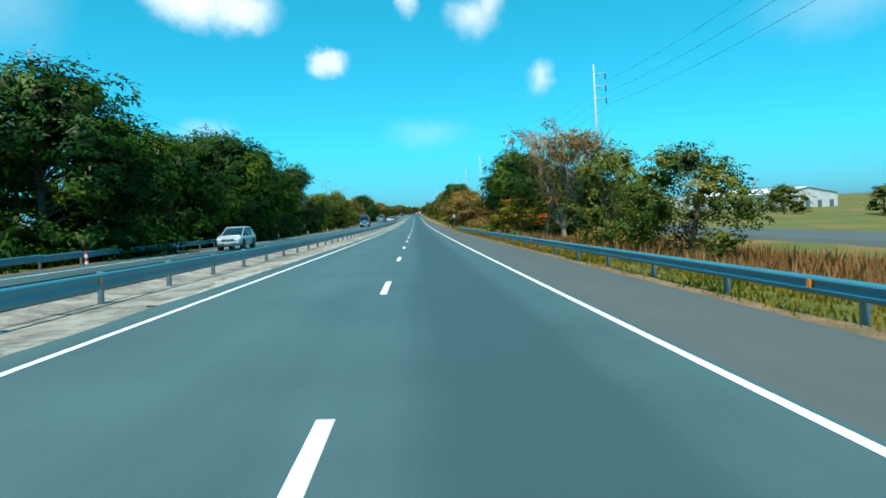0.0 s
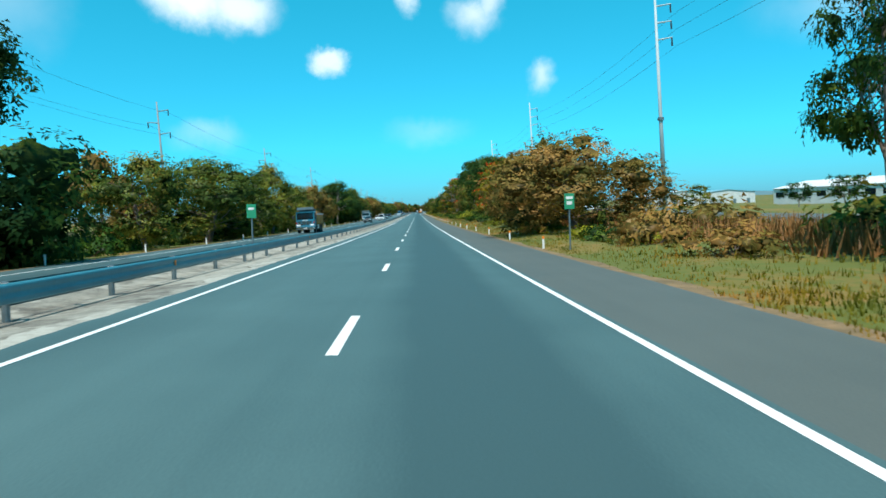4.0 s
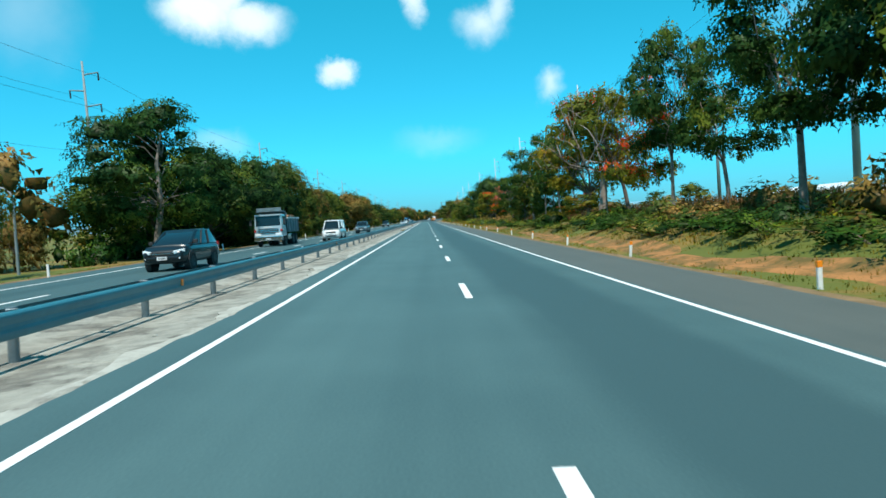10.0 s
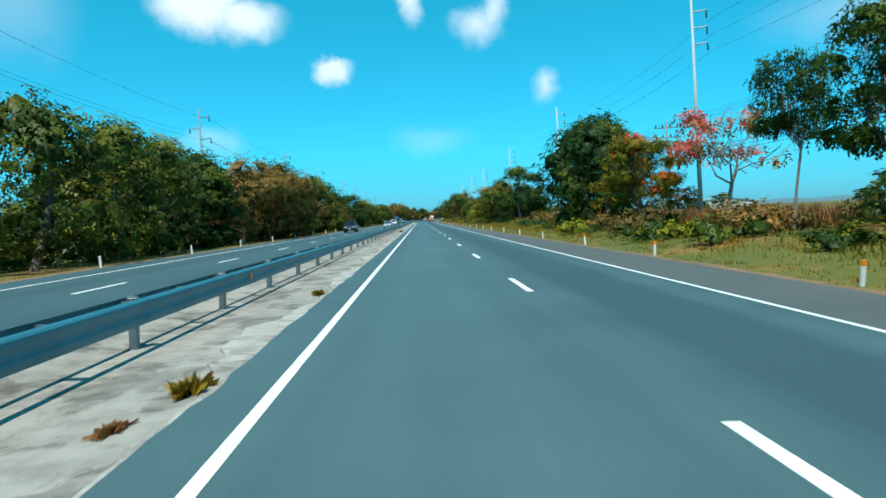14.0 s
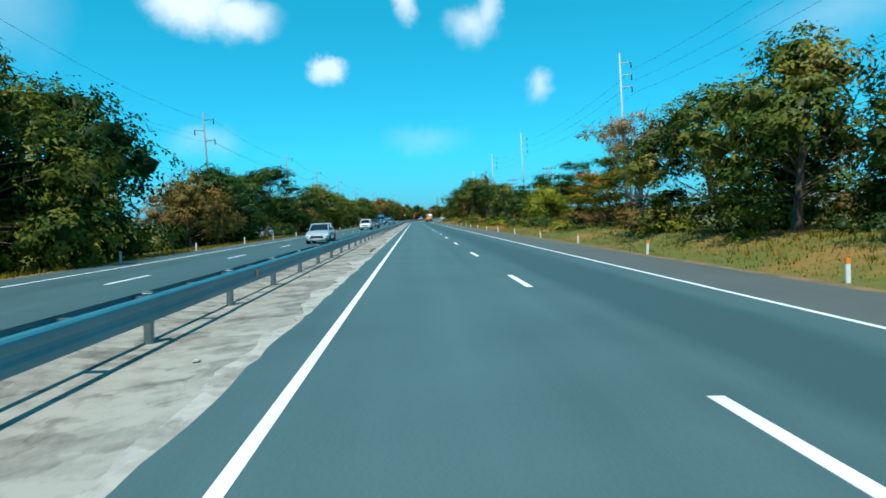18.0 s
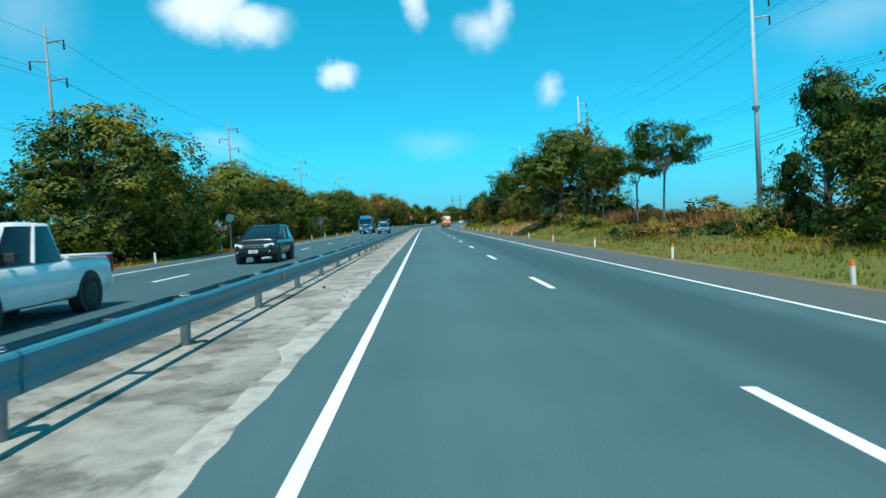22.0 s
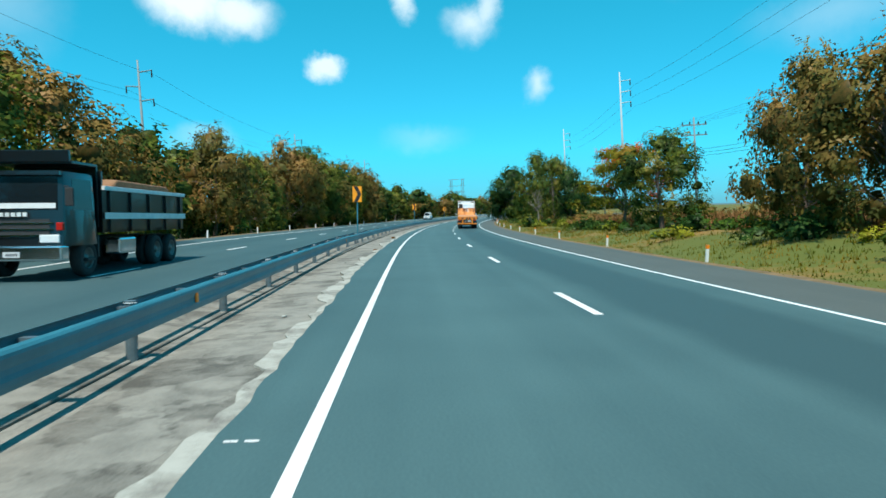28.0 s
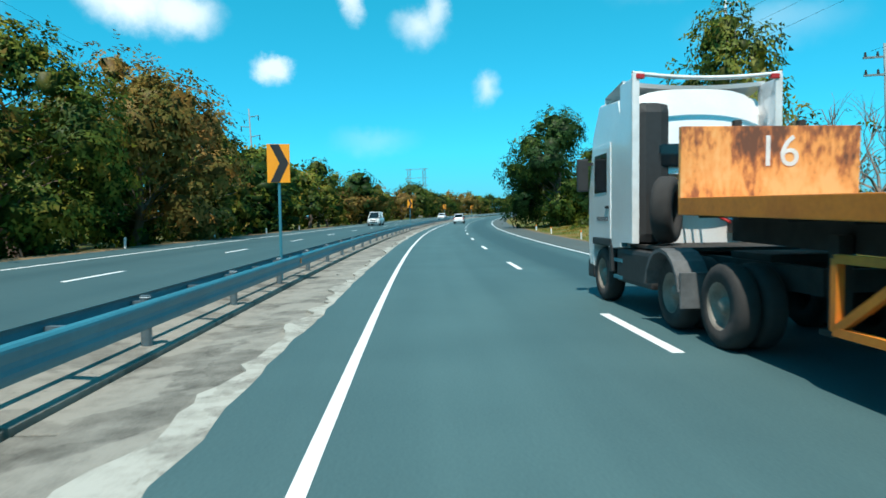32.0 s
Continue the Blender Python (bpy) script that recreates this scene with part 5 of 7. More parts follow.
WHITE = paint("white_car_paint", (0.86, 0.87, 0.87))
SILVER = paint("silver_car_paint", (0.34, 0.43, 0.47))
DARK_BLUE = paint("dark_blue_paint", (0.018, 0.15, 0.23))
BLUE = paint("blue_truck_paint", (0.015, 0.16, 0.30))
BLACK_CAR = paint("black_car_paint", (0.008, 0.010, 0.012))
GREY_BLUE = paint("grey_blue_paint", (0.04, 0.09, 0.115))


def shade(ob, angle=38):
    ob.data.polygons.foreach_set("use_smooth", [True] * len(ob.data.polygons))
    ob.data.set_sharp_from_angle(angle=radians(angle))
    return ob


def ring(y0, y1, w, z, n=5, corner=0.16):
    """A rounded rectangle at height z, counter-clockwise from the rear right."""
    pts = []
    for cx, cy, a0 in ((w / 2 - corner, y1 - corner, 0), (-w / 2 + corner, y1 - corner, 90), (-w / 2 + corner, y0 + corner, 180), (w / 2 - corner, y0 + corner, 270)):
        for i in range(n):
            a = radians(a0 + 90 * i / (n - 1))
            pts.append((cx + corner * math.cos(a), cy + corner * math.sin(a), z))
    return pts


def loft(rings, cap=True):
    bm = bmesh.new()
    rs = [[bm.verts.new(p) for p in r] for r in rings]
    n = len(rs[0])
    for a, b in zip(rs, rs[1:]):
        for i in range(n):
            bm.faces.new((a[i], a[(i + 1) % n], b[(i + 1) % n], b[i]))
    if cap:
        bm.faces.new(rs[-1])
    return bm


def prism(profile_yz, w, shrink=0.05, lip=0.07):
    """A body lofted across x from its side view, drawn in towards the flanks."""
    bm = bmesh.new()
    cy = sum(p[0] for p in profile_yz) / len(profile_yz)
    cz = sum(p[1] for p in profile_yz) / len(profile_yz)
    rings = []
    for x, k in ((-w / 2, 1 - shrink * 1.6), (-w / 2 + lip * 0.3, 1 - shrink * 0.6), (-w / 2 + lip, 1 - shrink * 0.15), (-w / 2 + lip * 3, 1.0), (w / 2 - lip * 3, 1.0), (w / 2 - lip, 1 - shrink * 0.15), (w / 2 - lip * 0.3, 1 - shrink * 0.6), (w / 2, 1 - shrink * 1.6)):
        rings.append([bm.verts.new((x, cy + (y - cy) * (1 - (1 - k) * 0.5), cz + (z - cz) * k)) for y, z in profile_yz])
    n = len(profile_yz)
    for a, b in zip(rings, rings[1:]):
        for i in range(n):
            bm.faces.new((a[i], a[(i + 1) % n], b[(i + 1) % n], b[i]))
    bm.faces.new(rings[0][::-1])
    bm.faces.new(rings[-1])
    bmesh.ops.recalc_face_normals(bm, faces=bm.faces)
    return bm


def hull(stations):
    """A car's lower body from sections along it: place, half width, underside, top."""
    bm = bmesh.new()
    rings = []
    for y, w, z0, z1 in stations:
        d = z1 - z0
        half = [(0.80, z0), (0.93, z0 + 0.05), (0.985, z0 + d * 0.25), (1.0, z0 + d * 0.52), (0.985, z0 + d * 0.72), (0.955, z0 + d * 0.88), (0.88, z1 - d * 0.02), (0.66, z1 + 0.012), (0.3, z1 + 0.028)]
        pts = [(x * w, z) for x, z in half] + [(-x * w, z) for x, z in half[::-1]]
        rings.append([bm.verts.new((x, y, z)) for x, z in pts])
    n = len(rings[0])
    for a, b in zip(rings, rings[1:]):
        for i in range(n):
            bm.faces.new((a[i], a[(i + 1) % n], b[(i + 1) % n], b[i]))
    bm.faces.new(rings[0][::-1])
    bm.faces.new(rings[-1])
    bmesh.ops.recalc_face_normals(bm, faces=bm.faces)
    return bm


def frustum(y0, y1, z0, ty0, ty1, z1, w0, w1, bevel=0.06):
    bm = bmesh.new()
    lo = [bm.verts.new(v) for v in ((-w0 / 2, y0, z0), (w0 / 2, y0, z0), (w0 / 2, y1, z0), (-w0 / 2, y1, z0))]
    hi = [bm.verts.new(v) for v in ((-w1 / 2, ty0, z1), (w1 / 2, ty0, z1), (w1 / 2, ty1, z1), (-w1 / 2, ty1, z1))]
    bm.faces.new(lo[::-1])
    bm.faces.new(hi)
    for i in range(4):
        bm.faces.new((lo[i], lo[(i + 1) % 4], hi[(i + 1) % 4], hi[i]))
    if bevel:
        es = [e for e in bm.edges if not all(v in lo for v in e.verts)]
        bmesh.ops.bevel(bm, geom=es, offset=bevel, segments=2, profile=0.6, affect="EDGES")
    return bm


def pane(corners, a0, a1, b0, b1, off=0.006, thick=0.012):
    """A panel set on a four-cornered face (p00, p10, p11, p01), over a part of it, a little proud."""
    p00, p10, p11, p01 = (Vector(c) for c in corners)

    def on(a, b):
        return (p00 * (1 - a) + p10 * a) * (1 - b) + (p01 * (1 - a) + p11 * a) * b
    q = [on(a0, b0), on(a1, b0), on(a1, b1), on(a0, b1)]
    nrm = (q[1] - q[0]).cross(q[3] - q[0]).normalized()
    bm = bmesh.new()
    o = [bm.verts.new(v + nrm * off) for v in q]
    i = [bm.verts.new(v - nrm * (thick - off)) for v in q]
    bm.faces.new(o)
    for k in range(4):
        bm.faces.new((i[k], i[(k + 1) % 4], o[(k + 1) % 4], o[k]))
    return bm


def wheel(parent, x, y, r, w, rim_mat=RIM, dual=False):
    """A wheel: rounded tyre with a dished rim and hub."""
    side = 1 if x > 0 else -1
    prof = [(0.56 * r, -w / 2), (0.9 * r, -w / 2), (0.98 * r, -w * 0.36), (r, -w * 0.15), (r, w * 0.15), (0.98 * r, w * 0.36), (0.9 * r, w / 2), (0.56 * r, w / 2)]
    rimp = [(0.60 * r, w * 0.48), (0.56 * r, w * 0.50), (0.52 * r, w * 0.30), (0.46 * r, w * 0.12), (0.22 * r, w * 0.10), (0.18 * r, w * 0.34), (0.12 * r, w * 0.40), (0.001, w * 0.40)]
    seg = 18

    def spin(p, close):
        bm = bmesh.new()
        rings = [[bm.verts.new((side * a, math.cos(q) * rr, math.sin(q) * rr)) for q in (math.tau * i / seg for i in range(seg))] for rr, a in p]
        for a, b in zip(rings, rings[1:] + ([rings[0]] if close else [])):
            for i in range(seg):
                bm.faces.new((a[i], a[(i + 1) % seg], b[(i + 1) % seg], b[i]))
        bmesh.ops.recalc_face_normals(bm, faces=bm.faces)
        return bm
    t = part("wheel", spin(rimp, False), rim_mat, parent, smooth=True)
    t.matrix_basis = pose(x, y, r)
    tyre = part("tyre", spin(prof, True), TYRE, t, smooth=True)
    if dual:
        inner = part("tyre", spin(prof, True), TYRE, t, smooth=True)
        inner.matrix_basis = pose(-side * w * 1.12, 0, 0)
    return t


def plate_with_bars(parent, y, z, facing):
    p = part("plate", boxes((-0.2, 0.2, y - 0.008, y + 0.008, z - 0.07, z + 0.07)), PLATE, parent)
    yy = y + facing * 0.010
    part("bar", boxes(*[(-0.15 + 0.05 * k, -0.15 + 0.05 * k + 0.03, yy - 0.002, yy + 0.002, z - 0.035, z + 0.035) for k in range(6)]), BARS, p)


CARS = {  # length, width, roof; belt height; cabin base and roof spans; wheel places; wheel radius
    "sedan": (4.4, 1.74, 1.47, 0.95, (-1.75, 1.0), (-1.15, 0.2), (-1.32, 1.32), 0.31),
    "suv": (4.5, 1.84, 1.70, 1.07, (-2.14, 1.34), (-1.52, 0.14), (-1.38, 1.38), 0.38),
    "pickup": (5.2, 1.86, 1.80, 1.10, (-0.85, 1.25), (-0.6, 0.55), (-1.55, 1.6), 0.38),
    "van": (4.85, 1.82, 1.98, 1.12, (-2.36, 2.05), (-2.3, 1.2), (-1.45, 1.5), 0.33),
}


def car(kind, mat, label, m, category="car"):
    L, W, H, belt, base, roof, axles, r = CARS[kind]
    t = root({"suv": "suv", "sedan": "car", "pickup": "pickup_truck", "van": "van"}[kind], label, category, "passing traffic")
    h = L / 2
    nose = {"sedan": 0.72, "suv": 0.95, "pickup": 0.97, "van": 1.02}[kind]
    hood_back = base[1] - 0.02
    tail_top = belt if kind != "sedan" else 0.93
    low = {"sedan": 0.20, "van": 0.24}.get(kind, 0.30)
    k = W / 2
    shade(part("body", hull([
        (-h, k * 0.84, low + 0.22, tail_top - 0.22), (-h + 0.04, k * 0.93, low + 0.12, tail_top - 0.08), (-h + 0.16, k * 0.985, low + 0.05, tail_top - 0.01), (-h + 0.6, k, low, tail_top),
        (base[0] + 0.3, k, low, belt), (0.0, k, low, belt - 0.01), (base[1] - 0.25, k, low, belt - 0.01), (hood_back, k * 0.995, low, belt - 0.015),
        (hood_back * 0.5 + h * 0.5, k * 0.985, low, (belt + nose) * 0.5 + 0.035), (h - 0.42, k * 0.965, low, nose + 0.02), (h - 0.18, k * 0.92, low + 0.03, nose - 0.05), (h - 0.05, k * 0.84, low + 0.08, nose - 0.15), (h, k * 0.72, low + 0.16, nose - 0.26)]), mat, t), 48)
    w0, w1 = W - 0.14, W - 0.40
    zb, zr = belt - 0.03, H - 0.07
    shade(part("glasshouse", loft([ring(base[0], base[1], w0, zb), ring(roof[0] - 0.04, roof[1] + 0.06, w1 + 0.03, zr)]), GLASS, t))
    shade(part("roof_panel", loft([ring(roof[0] - 0.07, roof[1] + 0.08, w1 + 0.06, zr - 0.015), ring(roof[0] - 0.03, roof[1] + 0.02, w1 + 0.02, zr + 0.035), ring(roof[0] + 0.25, roof[1] - 0.3, w1 - 0.35, H)]), mat, t), 60)
    for sx in (-1, 1):
        marks = [(0.0, 0.0), (1.0, 1.0)] + ([(0.5, 0.45)] if kind == "pickup" else [(0.36, 0.32), (0.66, 0.68)])
        for a, b in marks:
            inb = 0.09 if a in (0.0, 1.0) else 0.0
            lo = Vector((sx * (w0 / 2 - inb + 0.004), base[0] + (base[1] - base[0]) * a + (0.06 if a == 0.0 else -0.06 if a == 1.0 else 0), zb))
            hi = Vector((sx * (w1 / 2 + 0.02 - inb), roof[0] - 0.02 + (roof[1] - roof[0] + 0.06) * b, zr))
            part("pillar", tube(bmesh.new(), lo, hi, 0.045, 0.04, 6), mat if kind != "suv" or a in (0.0, 1.0) else PLASTIC, t)
    for sx in (-1, 1):
        part("mirror", boxes((sx * (W / 2 + 0.02) - 0.09, sx * (W / 2 + 0.02) + 0.09, base[1] - 0.42, base[1] - 0.30, belt + 0.02, belt + 0.18), bevel=0.02), PLASTIC, t)
        for y in axles:
            wheel(t, sx * (W / 2 - 0.09), y, r, 0.22)
            bm = tube(bmesh.new(), (sx * (W / 2 - 0.25), y, r * 1.02), (sx * (W / 2 + 0.004), y, r * 1.02), r * 1.16, sides=20)
            part("wheel_arch", bm, PLASTIC, t)
        zl = nose - 0.15
        bm = boxes((-0.23, 0.23, -0.06, 0.06, -0.065, 0.075), bevel=0.035)
        bm.transform(pose(sx * (W / 2 - 0.27), h - 0.13, zl, 0, -sx * 8, -sx * 32))
        part("headlight", bm, LAMP, t)
        part("fog_light", boxes((sx * (W / 2 - 0.30) - 0.10, sx * (W / 2 - 0.30) + 0.10, h - 0.12, h + 0.012, low + 0.20, low + 0.27), bevel=0.02), LAMP, t)
        part("taillight", boxes((sx * (W / 2 - 0.14) - 0.10, sx * (W / 2 - 0.14) + 0.10, -h - 0.012, -h + 0.1, 0.72, 0.98 if kind == "sedan" else 1.05), bevel=0.02), TAIL, t)
    g = part("grille", boxes((-0.46, 0.46, h - 0.12, h + 0.008, nose - 0.31, nose - 0.13), bevel=0.03), PLASTIC, t)
    part("trim_bar", boxes((-0.46, 0.46, h + 0.002, h + 0.02, nose - 0.235, nose - 0.205), bevel=0.006), CHROME, g)
    part("air_intake", boxes((-0.55, 0.55, h - 0.12, h + 0.01, low + 0.14, low + 0.27), bevel=0.03), PLASTIC, t)
    part("front_bumper", boxes((-W / 2 + 0.24, W / 2 - 0.24, h - 0.2, h + 0.045, nose - 0.47, nose - 0.33), bevel=0.05), mat, t)
    part("rear_bumper", boxes((-W / 2 + 0.06, W / 2 - 0.06, -h - 0.04, -h + 0.2, low + 0.12, low + 0.32), bevel=0.05), mat, t)
    if kind == "pickup":
        z = belt - 0.01
        part("cargo_bed", boxes((-W / 2 + 0.03, -W / 2 + 0.12, -h + 0.03, base[0] - 0.02, z, z + 0.05), (W / 2 - 0.12, W / 2 - 0.03, -h + 0.03, base[0] - 0.02, z, z + 0.05), (-W / 2 + 0.03, W / 2 - 0.03, -h + 0.02, -h + 0.1, z, z + 0.05), bevel=0.01), mat, t)
        part("bed_liner", boxes((-W / 2 + 0.14, W / 2 - 0.14, -h + 0.12, base[0] - 0.06, z, z + 0.012)), PLASTIC, t)
    plate_with_bars(t, h + 0.058, nose - 0.40, 1)
    plate_with_bars(t, -h - 0.058, 0.46 if kind != "sedan" else 0.78, -1)
    t.matrix_basis = m
    return t


def lorry(mat, label, m, tipper, load_mat, long=7.4, crown=True, band=False):
    """A cab-over lorry; tipper: with a steel dump body, otherwise a dropside deck."""
    t = root("dump_truck" if tipper else "cargo_truck", label, "truck", "passing traffic")
    W, h = 2.4, long / 2
    shade(part("cab", frustum(h - 1.75, h, 0.85, h - 1.7, h - 0.2, 2.75, W, W - 0.12, 0.12), mat, t))
    f = ((W / 2, h, 0.85), (-W / 2, h, 0.85), (-W / 2 + 0.06, h - 0.2, 2.75), (W / 2 - 0.06, h - 0.2, 2.75))
    part("windshield", pane(f, 0.06, 0.94, 0.48, 0.92), GLASS, t)
    g = part("grille", pane(f, 0.14, 0.86, 0.12, 0.36, 0.02, 0.03), PLASTIC, t)
    for k in range(3 if tipper else 1):
        part("trim_bar", pane(f, 0.10, 0.90, 0.13 + 0.08 * k, 0.155 + 0.08 * k, 0.035, 0.02), CHROME, g)
    part("sun_visor", pane(f, 0.02, 0.98, 0.93, 0.985, 0.12, 0.13), mat, t)
    part("windshield_band", pane(f, 0.08, 0.92, 0.50, 0.57, 0.012, 0.01), WHITE_CAP, t) if band else None
    part("name_bar", boxes(*[(-0.33 + 0.14 * k, -0.23 + 0.14 * k, h - 0.02, h + 0.0, 1.60, 1.70) for k in range(5)]), WHITE_CAP, t)
    part("bumper", boxes((-W / 2, W / 2, h - 0.25, h + 0.12, 0.5, 0.88), bevel=0.05), CHROME if tipper else mat, t)
    plate_with_bars(t, h + 0.13, 0.66, 1)
    for sx in (-1, 1):
        part("headlight", boxes((sx * 0.86 - 0.24, sx * 0.86 + 0.24, h - 0.1, h + 0.02, 0.95, 1.15), bevel=0.03), LAMP, t)
        part("turn_signal", boxes((sx * 1.1 - 0.08, sx * 1.1 + 0.08, h - 0.12, h + 0.0, 1.25, 1.45), bevel=0.02), AMBER if not tipper else TAIL, t)
        c4 = ((W / 2 * sx, h - 1.75 if sx > 0 else h, 0.85), (W / 2 * sx, h if sx > 0 else h - 1.75, 0.85), ((W / 2 - 0.06) * sx, h - 0.2 if sx > 0 else h - 1.7, 2.75), ((W / 2 - 0.06) * sx, h - 1.7 if sx > 0 else h - 0.2, 2.75))
        part("door_window", pane(c4, 0.25, 0.88, 0.48, 0.9), GLASS, t)
        mir = part("mirror", boxes((sx * 1.42 - 0.1, sx * 1.42 + 0.1, h + 0.05, h + 0.12, 1.85, 2.3), bevel=0.02), PLASTIC, t)
        part("mirror_arm", tube(bmesh.new(), (sx * 1.18, h - 0.15, 2.35), (sx * 1.42, h + 0.08, 2.32), 0.018), PLASTIC, mir)
        part("step", boxes((sx * 1.12 - 0.1, sx * 1.12 + 0.1, h - 1.5, h - 1.1, 0.42, 0.5), bevel=0.01), PLASTIC, t)
        wheel(t, sx * 1.03, h - 1.25, 0.5, 0.28)
        part("mudguard", boxes((sx * 1.03 - 0.17, sx * 1.03 + 0.17, h - 1.78, h - 1.70, 0.5, 1.1), bevel=0.01), PLASTIC, t)
        for y in (-h + 1.0, -h + 2.3) if tipper else (-h + 1.5,):
            wheel(t, sx * 1.0, y, 0.5, 0.26, dual=True)
        part("fuel_tank", boxes((sx * 0.95 - 0.22, sx * 0.95 + 0.22, -0.1, 1.0, 0.5, 0.98), bevel=0.06), CHROME if tipper else STEEL_DARK, t)
    part("chassis", boxes((-0.45, -0.33, -h + 0.2, h - 0.6, 0.75, 1.0), (0.33, 0.45, -h + 0.2, h - 0.6, 0.75, 1.0), (-0.9, 0.9, -h + 0.9, -h + 1.1, 0.4, 0.6), (-0.45, 0.45, -0.2, 0.0, 0.75, 1.0)), CHASSIS, t)
    b0, b1 = -h, h - 2.0
    if tipper:
        z0, z1 = 1.15, 2.35
        part("dump_body", boxes((-W / 2, W / 2, b0, b1, z0, z0 + 0.1), (-W / 2, -W / 2 + 0.08, b0, b1, z0, z1), (W / 2 - 0.08, W / 2, b0, b1, z0, z1), (-W / 2, W / 2, b1 - 0.08, b1, z0, z1 + 0.5), (-W / 2, W / 2, b0, b0 + 0.08, z0, z1), bevel=0.012), load_mat, t)
        for k in range(5):
            y = b0 + 0.4 + k * (b1 - b0 - 0.8) / 4
            for sx in (-1, 1):
                part("rib", boxes((sx * (W / 2 + 0.03) - 0.035, sx * (W / 2 + 0.03) + 0.035, y - 0.05, y + 0.05, z0, z1), bevel=0.01), load_mat, t)
        for sx in (-1, 1):
            part("side_rail", boxes((sx * (W / 2 + 0.04) - 0.045, sx * (W / 2 + 0.04) + 0.045, b0, b1, z1 - 0.02, z1 + 0.1), bevel=0.012), WHITE_CAP, t)
        if band:
            for sx in (-1, 1):
                part("stripe", boxes((sx * (W / 2 + 0.075) - 0.006, sx * (W / 2 + 0.075) + 0.006, b0, b1, z0 + 0.38, z0 + 0.56)), WHITE_CAP, t)
        part("canopy_shield", boxes((-W / 2 + 0.1, W / 2 - 0.1, b1, h - 0.7, 2.95, 3.03), (-W / 2 + 0.1, W / 2 - 0.1, b1 - 0.02, b1 + 0.06, 1.3, 3.0), (-W / 2 + 0.15, W / 2 - 0.15, h - 0.75, h - 0.66, 3.0, 3.3), bevel=0.015), load_mat if crown else STEEL_DARK, t)
        part("load", prism([(b0 + 0.15, z1 - 0.25), (b0 + 1.2, z1 + 0.30), (b1 - 1.2, z1 + 0.34), (b1 - 0.2, z1 - 0.2), (b1 - 0.2, z0 + 0.15), (b0 + 0.15, z0 + 0.15)], W - 0.2), material("earth_load", (0.32, 0.17, 0.09), (0.2, 0.1, 0.05), 0.95, scale=4, bump=0.5), t)
    else:
        part("deck", boxes((-W / 2, W / 2, b0, b1, 1.08, 1.22), bevel=0.01), CHASSIS, t)
        for sx in (-1, 1):
            for k in range(3):
                y0 = b0 + k * (b1 - b0) / 3
                part("dropside", boxes((sx * (W / 2 - 0.02) - 0.02, sx * (W / 2 - 0.02) + 0.02, y0 + 0.04, y0 + (b1 - b0) / 3 - 0.04, 1.22, 1.85), bevel=0.006), load_mat, t)
        part("headboard", boxes((-W / 2, W / 2, b1 - 0.06, b1, 1.22, 2.6), bevel=0.01), mat, t)
        part("tailboard", boxes((-W / 2, W / 2, b0 - 0.02, b0 + 0.02, 1.22, 1.85), bevel=0.006), load_mat, t)
        part("roof_fairing", frustum(h - 1.7, h - 0.35, 2.74, h - 1.7, h - 0.9, 3.25, W - 0.4, W - 0.6, 0.05), mat, t)
    t.matrix_basis = m
    return t


# ---- the articulated lorry in the slow lane: white tractor, orange flatbed trailer ----
RUST_ORANGE = material("rusty_orange_paint", (0.78, 0.30, 0.07), (0.42, 0.13, 0.04), 0.6, scale=2.2, fine=14, bump=0.2)
DECK_ORANGE = material("scuffed_deck", (0.66, 0.30, 0.12), (0.45, 0.19, 0.08), 0.7, scale=1.6, fine=10, bump=0.2)
TRAILER = material("orange_trailer_paint", (0.76, 0.24, 0.02), (0.52, 0.15, 0.015), 0.5, scale=2.0, fine=16, bump=0.1)
DUSTY = material("dusty_plastic", (0.13, 0.14, 0.145), (0.06, 0.065, 0.068), 0.75, scale=3, fine=18, bump=0.15)


